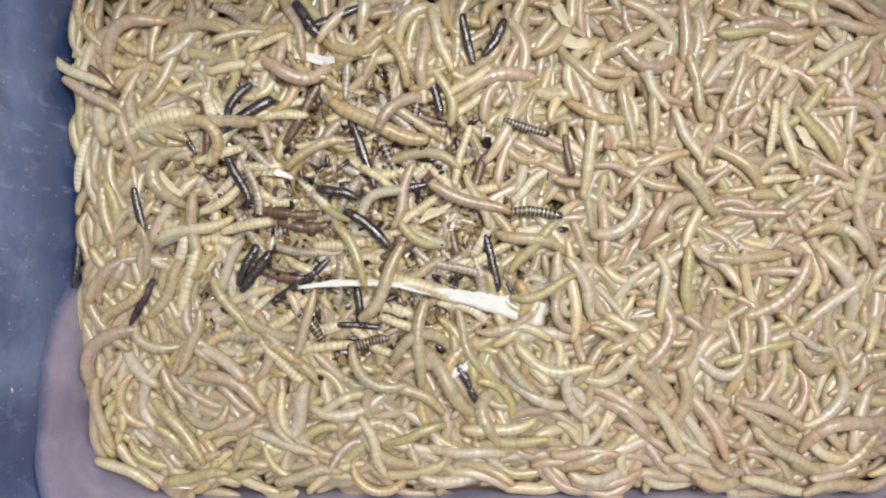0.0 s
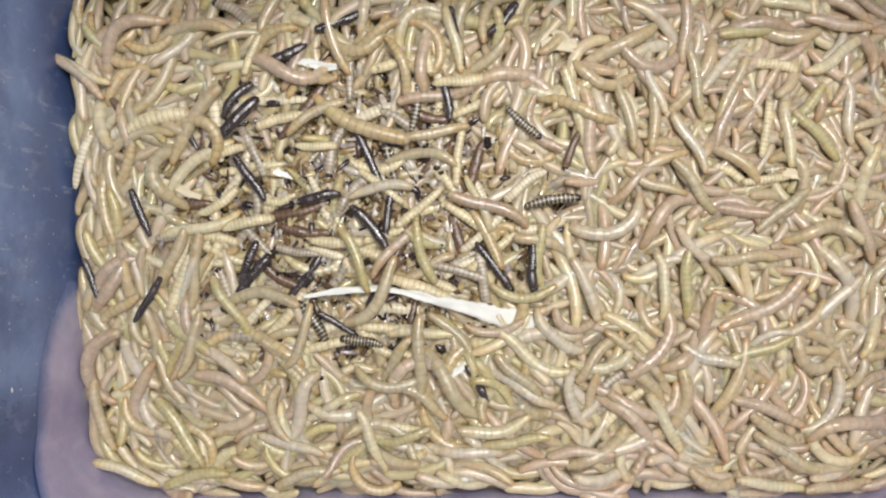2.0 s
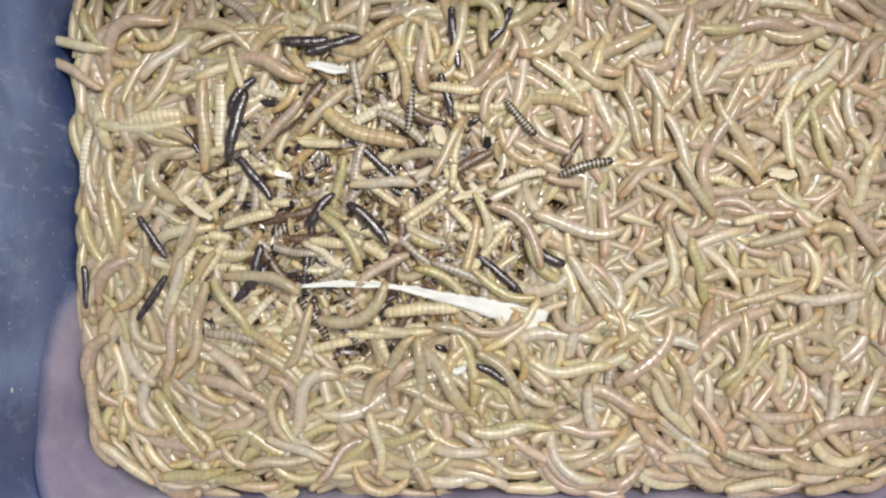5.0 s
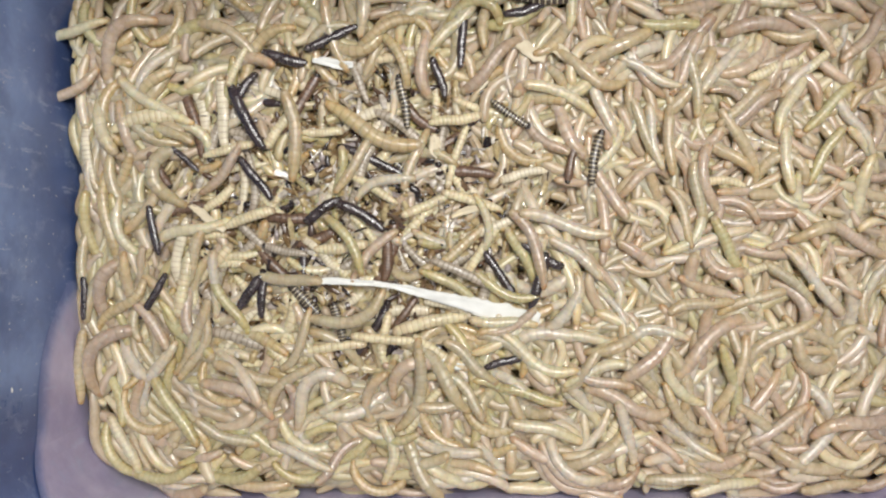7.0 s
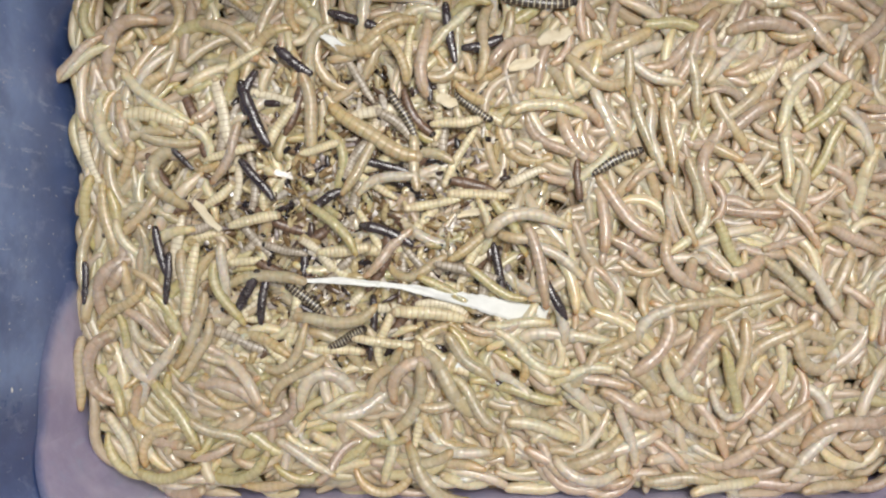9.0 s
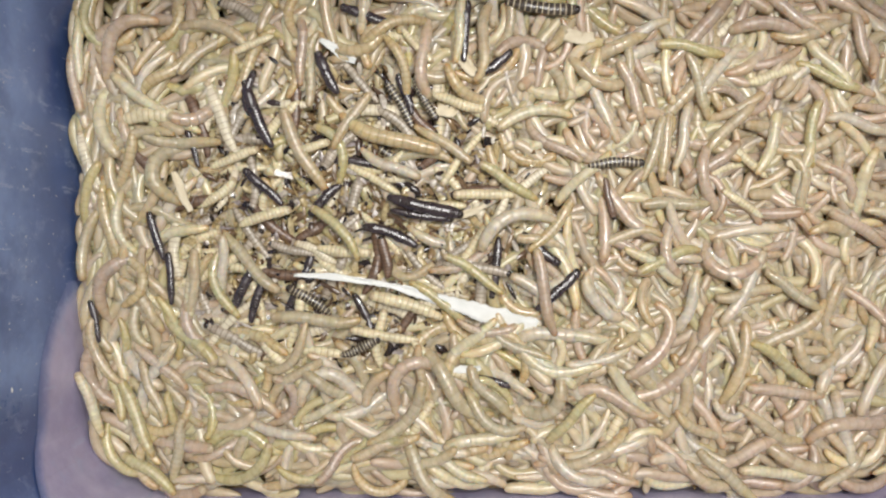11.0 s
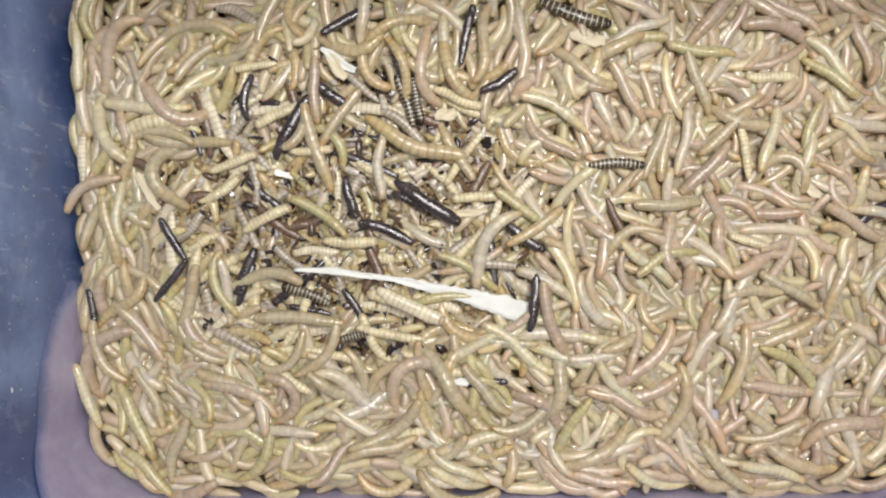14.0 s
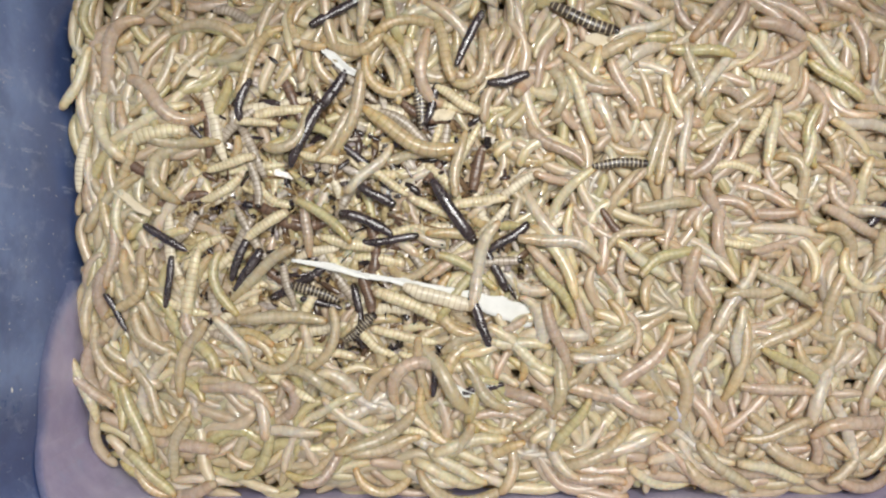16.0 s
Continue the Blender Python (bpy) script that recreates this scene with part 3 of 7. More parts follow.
def top_heap():
    rng = random.Random(23)
    protos = [worm(mats, HEAD, label, "mealworm", GROUP) for mats, label in zip(LIVE, LABELS)]
    made = []
    for n, (x, y) in enumerate(scatter(272, rng, 0.003, 8, 0.088)):
        thin = hollow(x, y)
        if thin > 0.4 and rng.random() < 0.66:
            continue
        k = rng.choice((0, 2, 6, 7, 2, 1, 5)) if thin > 0.3 else rng.choice((0, 1, 3, 3, 4, 5, 3, 0)) if x > 0.03 else rng.randrange(8)
        size = max(0.62, min(1.2, rng.gauss(1.0, 0.15)))
        keen = rng.random() < 0.5
        for attempt in range(30):
            g = gait(rng, 1.25 - 0.6 * thin)
            far = max(abs(g(t)) for t in range(17))
            track = Track(x, y, heap_z(x, y) + 0.0002 + rng.uniform(-0.0012, 0.0014), radians(lie(x, y, rng)), rng, 1.0, far)
            if on_paper(track):
                if not keen:
                    continue
                track.z, track.rise = max(track.z, 0.0032), track.rise * 0.4
            if track.worst(-0.001 if rng.random() < 0.3 else 0.0015) > 0:
                break
        else:
            continue
        ob = protos[k] if protos[k].scale.x == 1 and not any(o is protos[k] for o, *_ in made) else copy_thing(protos[k], Matrix())
        ob.scale = (size,) * 3
        made.append((ob, track, g, size))
    return made


TOP = top_heap()


BLACKHEAD = skin("black_head", (0.03, 0.022, 0.018), 0.2)


def arc(bend, wig=0.0, phase=0.0):
    """Poses of a live worm's rings in its own space when it is bent by an angle in degrees, with a wriggle on top."""
    place = bowed(bend, wig, phase)
    out = []
    for i in range(PIECES):
        c, side, up = place((i + 0.5) / PIECES)
        out.append(pose(c.x, c.y, 0, 0, 0, math.degrees(math.atan2(side.x, -side.y))))
    return out


FLATNESS = {id(DARK): 0.62, id(DARKRING): 0.62, id(BROWN): 0.6, id(HUSK): 0.7, id(PALE): 0.45, id(GREY): 0.6}
stiff_rng = random.Random(61)


def stiff(mats, head, label, category, size, width, bend):
    """A dead worm or shed skin, withered, flattened and bent once and for all."""
    root = tagged(new("shed_skin" if category == "shed skin" else "dead_mealworm"), label, category)
    seed, wig = stiff_rng.uniform(0, 90), stiff_rng.gauss(0, 3)
    place = bowed(bend, wig, seed, stiff_rng.uniform(-0.0003, 0.0008))
    ring = HUSK_RING if mats is HUSK else SLEEK_RING if mats is DARK else DEAD_RING
    for name, u0, u1 in (("thorax", 0, 3 / 12), ("abdomen", 3 / 12, 10 / 12), ("tail", 10 / 12, 1)):
        v, f, s, k = sweep(profile(u0, u1, u0 > 0, u1 < 1, ring), place, 10, FLATNESS[id(mats)], 0.16, seed)
        child(name, mesh_of(name, v, f, mats, s, True, k), root)
    v, f = head_mesh(place)
    child("head", mesh_of("head", v, f, [head]), root)
    root.scale = (size, width, width)
    return root


STIFF = [
    stiff(DARK, BLACKHEAD, "flattened black dead mealworm among crumbs", "dead mealworm", 0.63, 0.81, 12),
    stiff(DARK, BLACKHEAD, "long glossy black dead mealworm on the heap", "dead mealworm", 0.85, 1.02, -14),
    stiff(DARK, BLACKHEAD, "dead blackened mealworm lying stiff on the heap", "dead mealworm", 0.59, 0.88, 4),
    stiff(DARK, BLACKHEAD, "dead blackened mealworm lying stiff on the heap", "dead mealworm", 0.54, 0.77, -6),
    stiff(DARK, BLACKHEAD, "bent black dead mealworm with a dull sheen", "dead mealworm", 0.68, 0.92, 22),
    stiff(BROWN, BLACKHEAD, "dark brown dead mealworm half under others", "dead mealworm", 0.50, 0.90, 10),
    stiff(DARK, BLACKHEAD, "long black dead mealworm with a bright sheen", "dead mealworm", 0.91, 1.10, 6),
    stiff(DARK, BLACKHEAD, "dead blackened mealworm lying stiff on the heap", "dead mealworm", 0.75, 0.70, 6),
    stiff(DARK, BLACKHEAD, "thin black dead mealworm beside pale ones", "dead mealworm", 0.71, 0.77, -8),
    stiff(DARK, BLACKHEAD, "dead blackened mealworm lying stiff on the heap", "dead mealworm", 0.50, 0.75, 8),
    stiff(DARK, BLACKHEAD, "black dead mealworm near the tub wall", "dead mealworm", 0.59, 0.71, -6),
    stiff(DARK, BLACKHEAD, "thin black dead mealworm near the tub wall", "dead mealworm", 0.61, 0.65, 5),
    stiff(DARK, BLACKHEAD, "small black dead mealworm against the tub wall", "dead mealworm", 0.50, 0.60, 6),
    stiff(DARK, BLACKHEAD, "dead blackened mealworm lying stiff on the heap", "dead mealworm", 0.50, 0.60, 4),
    stiff(DARKRING, BLACKHEAD, "dead mealworm with dark and cream stripes", "dead mealworm", 0.50, 0.83, 10),
    stiff(DARKRING, BLACKHEAD, "dead mealworm with black and white stripes", "dead mealworm", 0.65, 0.82, -10),
    stiff(DARKRING, BLACKHEAD, "dead mealworm with black and white stripes", "dead mealworm", 0.55, 0.70, 8),
    stiff(DARKRING, BLACKHEAD, "dead mealworm with dark and tan stripes", "dead mealworm", 0.61, 0.88, 10),
    stiff(GREY, BLACKHEAD, "grey translucent dead mealworm with a bright sheen", "dead mealworm", 0.54, 0.69, 3),
    stiff(DARK, BLACKHEAD, "black dead mealworm with faint rings", "dead mealworm", 0.50, 0.83, 8),
    stiff(DARKRING, BLACKHEAD, "dead mealworm with dark and tan stripes", "dead mealworm", 0.87, 1.03, 12),
    stiff(DARK, BLACKHEAD, "black dead mealworm with a pointed tail", "dead mealworm", 0.57, 0.83, 10),
    stiff(DARK, BLACKHEAD, "black mealworm with a thin waist, shifting beside the paper", "dead mealworm", 0.68, 0.88, 14),
    stiff(DARK, BLACKHEAD, "dead blackened mealworm lying stiff on the heap", "dead mealworm", 0.50, 0.68, 6),
    stiff(DARK, BLACKHEAD, "dead blackened mealworm lying stiff on the heap", "dead mealworm", 0.52, 0.61, 5),
    stiff(DARK, BLACKHEAD, "broken black dead mealworm among crumbs", "dead mealworm", 0.55, 0.93, -10),
    stiff(DARK, BLACKHEAD, "dead blackened mealworm lying stiff on the heap", "dead mealworm", 0.68, 0.84, 5),
    stiff(DARK, BLACKHEAD, "dead blackened mealworm lying stiff on the heap", "dead mealworm", 0.66, 0.67, 6),
    stiff(DARKRING, BLACKHEAD, "dead mealworm with dark rings among crumbs", "dead mealworm", 0.64, 0.74, 5),
    stiff(DARK, BLACKHEAD, "dead blackened mealworm lying stiff on the heap", "dead mealworm", 0.51, 0.53, 8),
    stiff(BROWN, BLACKHEAD, "dark brown dead mealworm half under others", "dead mealworm", 0.50, 0.83, 8),
    stiff(DARK, BLACKHEAD, "black dead mealworm at the far side of the heap", "dead mealworm", 0.55, 0.85, 4),
    stiff(DARK, BLACKHEAD, "flat black dead mealworm lying on crumbs", "dead mealworm", 0.52, 0.84, 14),
    stiff(BROWN, BLACKHEAD, "dark brown dead mealworm", "dead mealworm", 0.50, 0.68, 6),
    stiff(HUSK, HEAD, "stiff straw-yellow dead mealworm with brown rings", "dead mealworm", 0.64, 0.95, 6),
    stiff(HUSK, HEAD, "stiff straw-yellow dead mealworm with brown rings", "dead mealworm", 0.63, 0.90, -10),
    stiff(HUSK, HEAD, "stiff straw-yellow dead mealworm with brown rings", "dead mealworm", 0.60, 0.80, -6),
    stiff(HUSK, HEAD, "stiff straw-yellow dead mealworm with brown rings", "dead mealworm", 0.50, 0.75, 4),
    stiff(HUSK, HEAD, "fat banded tan dead mealworm on the heap", "dead mealworm", 0.87, 1.21, -24),
    stiff(HUSK, HEAD, "stiff straw-yellow dead mealworm with brown rings", "dead mealworm", 0.63, 0.90, 8),
    stiff(HUSK, HEAD, "brown-banded yellow dead mealworm beside the paper", "dead mealworm", 0.89, 1.04, 16),
    stiff(HUSK, HEAD, "pale straw shed skin lying flat", "shed skin", 0.81, 0.82, -4),
    stiff(HUSK, HEAD, "stiff straw-yellow dead mealworm with brown rings", "dead mealworm", 0.88, 1.03, 10),
    stiff(HUSK, HEAD, "stiff straw-yellow dead mealworm with brown rings", "dead mealworm", 0.53, 0.69, 8),
    stiff(HUSK, HEAD, "pale shed skin split along its back", "shed skin", 0.75, 0.88, -12),
    stiff(HUSK, HEAD, "stiff straw-yellow dead mealworm with brown rings", "dead mealworm", 0.73, 0.86, 5),
    stiff(HUSK, HEAD, "stiff straw-yellow dead mealworm with brown rings", "dead mealworm", 0.51, 0.68, 5),
    stiff(HUSK, HEAD, "pale creamy shed skin with fine rings", "shed skin", 0.57, 0.71, 4),
    stiff(HUSK, HEAD, "pale creamy shed skin with fine rings", "shed skin", 0.68, 0.75, 4),
    stiff(PALE, HEAD, "glassy pale shed skin worked up onto the paper", "shed skin", 0.86, 1.25, 10),
    stiff(GREY, BLACKHEAD, "grey glossy dead mealworm beside the paper", "dead mealworm", 0.80, 0.80, -8),
]


def lively(tint, label, size, width):
    root = worm(LIVE[tint], HEAD, label, "mealworm", GROUP)
    root.scale = (size, width, width)
    return root


LIVELY = [
    lively(7, "large honey-tan mealworm resting on the heap", 1.27, 1.31),
    lively(1, "long pale mealworm curving over others", 1.03, 1.01),
    lively(0, "tan mealworm stretched over the heap", 1.08, 1.14),
    lively(6, "olive-tan mealworm arching over the paper's end", 1.00, 1.00),
    lively(5, "pale mealworm curling beside the paper", 0.80, 1.08),
    lively(2, "olive mealworm crawling across the white paper", 0.80, 0.90),
    lively(3, "rosy-tan mealworm leaning out against the tub wall", 0.80, 0.90),
    lively(1, "creamy mealworm reaching up the tub wall", 0.80, 0.90),
    lively(5, "fat pale mealworm curled on the heap", 0.80, 0.99),
    lively(4, "long rosy-brown mealworm stretched over the heap", 0.83, 1.10),
    lively(1, "pale mealworm bent like a hook", 0.80, 0.99),
    lively(0, "tan mealworm lying along the heap's near side", 0.91, 1.05),
    lively(1, "pale straw mealworm lying over the others", 0.80, 0.95),
    lively(0, "tan live mealworm lying over the others", 0.80, 0.90),
    lively(5, "pale arched mealworm among dead ones", 0.80, 0.90),
    lively(3, "rosy-tan mealworm crawling beside the paper", 0.82, 0.86),
    lively(7, "honey-tan mealworm with clear rings", 0.80, 0.95),
    lively(2, "olive-tan mealworm lying over the others", 0.80, 0.90),
    lively(1, "pale straw mealworm lying over the others", 0.95, 0.97),
    lively(5, "fat pale mealworm bent beside others", 0.80, 0.99),
    lively(6, "olive-grey mealworm curving below the paper", 0.80, 0.85),
    lively(1, "pale straw mealworm lying below the paper", 0.80, 0.95),
    lively(5, "pale greyish mealworm lying over the others", 0.80, 0.90),
    lively(0, "tan live mealworm lying over the others", 0.80, 1.03),
    lively(0, "tan live mealworm lying over the others", 0.98, 0.99),
    lively(3, "rosy-tan mealworm near the tub's end wall", 0.80, 0.90),
    lively(4, "brownish live mealworm crossing the heap", 0.80, 0.90),
    lively(0, "tan live mealworm lying over the others", 0.80, 0.90),
    lively(0, "pale straw mealworm wriggling among others", 0.87, 0.93),
    lively(1, "creamy mealworm lying over the others", 0.80, 0.94),
    lively(2, "tan mealworm half under the others", 0.98, 1.07),
    lively(3, "rosy-tan mealworm crawling over others", 0.97, 1.10),
    lively(5, "pale greyish mealworm with a glossy back", 0.81, 0.90),
    lively(6, "olive-tan mealworm beside others", 0.80, 0.94),
    lively(0, "pale straw mealworm wriggling among others", 0.84, 0.99),
    lively(1, "creamy mealworm lying over the others", 0.89, 1.06),
    lively(2, "tan mealworm half under the others", 0.80, 0.90),
    lively(3, "rosy-tan mealworm crawling over others", 0.80, 0.94),
    lively(5, "pale greyish mealworm with a glossy back", 0.80, 0.97),
    lively(6, "olive-tan mealworm beside others", 0.80, 1.01),
    lively(0, "pale straw mealworm wriggling among others", 0.80, 0.90),
    lively(1, "creamy mealworm lying over the others", 0.80, 0.94),
    lively(2, "tan mealworm half under the others", 0.80, 0.97),
    lively(3, "rosy-tan mealworm crawling over others", 0.80, 1.01),
    lively(5, "pale greyish mealworm with a glossy back", 0.80, 0.90),
    lively(6, "olive-tan mealworm beside others", 0.80, 0.94),
    lively(0, "pale straw mealworm wriggling among others", 0.80, 0.97),
    lively(1, "creamy mealworm lying over the others", 0.80, 1.01),
    lively(2, "tan mealworm half under the others", 0.80, 0.90),
    lively(3, "rosy-tan mealworm crawling over others", 0.80, 0.94),
    lively(5, "pale greyish mealworm with a glossy back", 0.80, 0.97),
    lively(6, "olive-tan mealworm beside others", 0.80, 1.01),
    lively(0, "pale straw mealworm wriggling among others", 0.80, 0.90),
    lively(1, "creamy mealworm lying over the others", 0.80, 0.94),
    lively(2, "tan mealworm half under the others", 0.80, 0.97),
    lively(3, "rosy-tan mealworm crawling over others", 0.80, 1.01),
    lively(5, "pale greyish mealworm with a glossy back", 1.04, 1.02),
    lively(6, "olive-tan mealworm beside others", 0.80, 0.94),
    lively(0, "pale straw mealworm wriggling among others", 0.80, 0.97),
    lively(1, "creamy mealworm lying over the others", 0.80, 1.01),
    lively(2, "tan mealworm half under the others", 0.92, 0.96),
    lively(3, "rosy-tan mealworm crawling over others", 0.89, 0.98),
    lively(5, "pale greyish mealworm with a glossy back", 0.96, 1.06),
    lively(6, "olive-tan mealworm beside others", 0.85, 1.03),
    lively(0, "pale straw mealworm wriggling among others", 0.80, 0.90),
    lively(1, "creamy mealworm lying over the others", 0.83, 0.95),
    lively(2, "tan mealworm half under the others", 0.80, 0.97),
    lively(3, "rosy-tan mealworm crawling over others", 0.80, 1.01),
    lively(5, "pale greyish mealworm with a glossy back", 0.80, 0.90),
    lively(6, "olive-tan mealworm beside others", 0.80, 0.94),
    lively(0, "pale straw mealworm wriggling among others", 0.80, 0.97),
    lively(1, "creamy mealworm lying over the others", 0.80, 1.01),
    lively(2, "tan mealworm half under the others", 0.80, 0.90),
]


def dead_heap():
    """More dead worms and skins lying about the thin part of the heap, shoved about a little by the live ones."""
    rng = random.Random(41)
    kinds = [(HUSK, HEAD, "stiff straw-yellow dead mealworm among crumbs", "dead mealworm", 9),
             (GREY, BLACKHEAD, "greyish translucent dead mealworm among crumbs", "dead mealworm", 7),
             (DARK, BLACKHEAD, "small black dead mealworm among crumbs", "dead mealworm", 2),
             (BROWN, BLACKHEAD, "brown dead mealworm half covered by others", "dead mealworm", 4),
             (DARKRING, BLACKHEAD, "dead mealworm with dark and cream stripes", "dead mealworm", 1),
             (PALE, HEAD, "pale papery shed skin among crumbs", "shed skin", 6)]
    pool = [k for k in kinds for _ in range(k[4])]
    made = []
    while len(made) < 105:
        x, y = rng.uniform(X0, X1), rng.uniform(Y0, 0.085)
        if inside(x, y, 0.006) < 0 or rng.random() > hollow(x, y) + 0.02:
            continue
        if min((math.hypot(x - r[0][1] * MM, y - r[0][2] * MM) for _, r in made), default=1) < 0.0045:
            continue
        mats, head, label, category, _ = pool[rng.randrange(len(pool))]
        if hollow(x, y) < 0.35 and mats in (DARK, DARKRING, BROWN):
            mats, head, label, category, _ = kinds[0]
        ob = stiff(mats, head, label, category, rng.uniform(0.55, 0.95), rng.uniform(0.7, 1.0), rng.gauss(0, 26))
        z = (heap_z(x, y) + rng.uniform(-0.0006, 0.0016)) / MM
        a, dx, dy, da = rng.uniform(0, 360), rng.gauss(0, 2.2), rng.gauss(0, 2.2), rng.gauss(0, 22)
        p1, p2 = rng.uniform(0, 6.3), rng.uniform(0.2, 0.5)
        rows = [(t, x / MM + dx * math.sin(p2 * t + p1), y / MM + dy * math.sin(p2 * t + p1 * 1.7), z, a + da * math.sin(p2 * t + p1 * 0.6))
                for t in range(0, 17)]
        made.append((ob, rows))
    return made


DEAD = dead_heap()


def residue():
    """Dried specks stuck to the tub's blue end wall."""
    rng = random.Random(8)
    verts, faces = [], []
    spots = [(-0.0382, 0.0391, 0.0010)] + [(rng.uniform(-0.05, 0.08), rng.uniform(0.004, 0.07), rng.uniform(0.0001, 0.00045)) for _ in range(130)]
    for y, z, r in spots:
        x = X0 - SKEW * y - DRAFT * z
        b = len(verts)
        verts.append((x + r * 0.35, y, z))
        n = 7
        for k in range(n):
            a = 2 * math.pi * k / n
            q = r * rng.uniform(0.6, 1.1)
            verts.append((x + 0.00002, y + q * math.cos(a), z + q * 0.8 * math.sin(a)))
        faces += [(b, b + 1 + k, b + 1 + (k + 1) % n) for k in range(n)]
    ob = new("dried_specks", mesh_of("dried_specks", verts, faces, [PAPER]))
    return tagged(ob, "tiny dried white specks stuck on the blue tub wall", "residue", "", "stuff")


residue()


def torn_sheet(name, line, widths, mat, label, category, seed, thick=0.00025, wave=0.0006):
    """A torn strip of paper or card along a line of places in millimetres, with ragged edges and a gentle wave."""
    rng = random.Random(seed)
    verts, faces = [], []
    n = (len(line) - 1) * 8
    for k in range(n + 1):
        f = min(k / 8, len(line) - 1.0001)
        i = int(f)
        q = f - i
        c = Vector(line[i]).lerp(Vector(line[i + 1]), q)
        d = (Vector(line[i + 1]) - Vector(line[i])).normalized()
        h = widths[i] * (1 - q) + widths[i + 1] * q
        for j in range(5):
            s = (j / 2 - 1) * h
            ragged = rng.uniform(-0.12, 0.12) * h if j in (0, 4) else 0
            z = wave * noise.noise((c.x * 0.12 + seed, j * 0.5, seed * 1.7)) * 1.6 + wave * 0.5 * (j / 2 - 1) ** 2
            verts.append((((c.x - d.y * (s + ragged)) * MM), ((c.y + d.x * (s + ragged)) * MM), z))
    top = len(verts)
    verts += [(x, y, z - thick) for x, y, z in verts]
    for k in range(n):
        for j in range(4):
            a = k * 5 + j
            faces.append((a, a + 5, a + 6, a + 1))
            faces.append((a + top, a + 1 + top, a + 6 + top, a + 5 + top))
        for j, flip in ((0, 0), (4, 1)):
            a = k * 5 + j
            q = (a, a + top, a + 5 + top, a + 5)
            faces.append(q if not flip else q[::-1])
    for k in (0, n):
        for j in range(4):
            a = k * 5 + j
            faces.append((a, a + 1, a + 1 + top, a + top) if k == 0 else (a + 1, a, a + top, a + 1 + top))
    return tagged(new(name, mesh_of(name, verts, faces, [mat])), label, category)


# the strip folds where its thin end begins; its origin lies in that fold
paper = torn_sheet("paper_strip", [(0, 0), (8, -0.8), (12, -1.4), (22, -3.5), (31, -5.0), (42, -7.6), (53.5, -10.2)], [0.9, 0.8, 1.3, 1.7, 2.3, 3.3, 3.5],
                   PAPER, "torn strip of white paper lying on the mealworms", "paper", 3)
paper_end = torn_sheet("thin_end", [(-23.5, -2.9), (-12, -0.8), (1.2, -0.1)], [0.45, 1.1, 0.85], PAPER, "thin folded end of the strip", "", 5)
paper_end.parent = paper
# seconds, place of the fold in millimetres, turn of the strip, turn of its thin end
PAPER_ROWS = [
    (0, -22.0, -10.5, 0, -3), (0.5, -20.2, -11.9, -1, 19), (1, -22.2, -10.8, -3, -4), (1.5, -21.8, -10.8, -3, 1), (2, -20.8, -12.3, -3, 3),
    (2.5, -20.4, -12.8, 0, 9), (3, -20.4, -11.6, 0, 16), (3.5, -22.0, -10.8, 0, 9), (4, -20.9, -10.6, -3, -4), (6.5, -21.5, -12.2, 0, -3),
    (7, -23.0, -10.6, -3, -4), (8, -23.0, -11.4, -0.5, -6), (9, -21.0, -10.9, -1, -8), (11.4, -24.0, -10.2, -6, -6), (12, -24.8, -10.2, -5.5, -7),
    (12.5, -23.4, -11.6, -1, -9), (13, -24.3, -9.6, -2.5, -9), (13.5, -23.0, -9.2, -4, -9), (14, -23.2, -8.4, -2.5, -9), (14.5, -23.2, -7.4, -3, -10),
    (15, -25.0, -8.4, -4.5, -12), (16, -24.4, -8.4, -3, -16)]


def fleck(length, width, seed):
    h = length / 2
    ob = torn_sheet("card_scrap", [(-h, 0), (-h * 0.4, width * 0.12), (h * 0.4, -width * 0.1), (h, width * 0.1)],
                    [width * 0.2, width * 0.5, width * 0.45, width * 0.3], PAPER if seed in (0, 3) else CARTON,
                    "small torn white paper scrap" if seed in (0, 3) else "small torn cream card scrap", "scrap", seed + 20, 0.0004, 0.0009)
    return tagged(ob, "", "", "torn scraps in the tub")


FLECKS = [
    fleck(12.9, 2.9, 0),
    fleck(13.9, 2.7, 1),
    fleck(8.6, 3.6, 2),
    fleck(8.9, 2.5, 3),
    fleck(11.1, 4.3, 4),
    fleck(10.0, 3.6, 5),
    fleck(11.8, 2.3, 6),
    fleck(7.1, 3.9, 7),
]


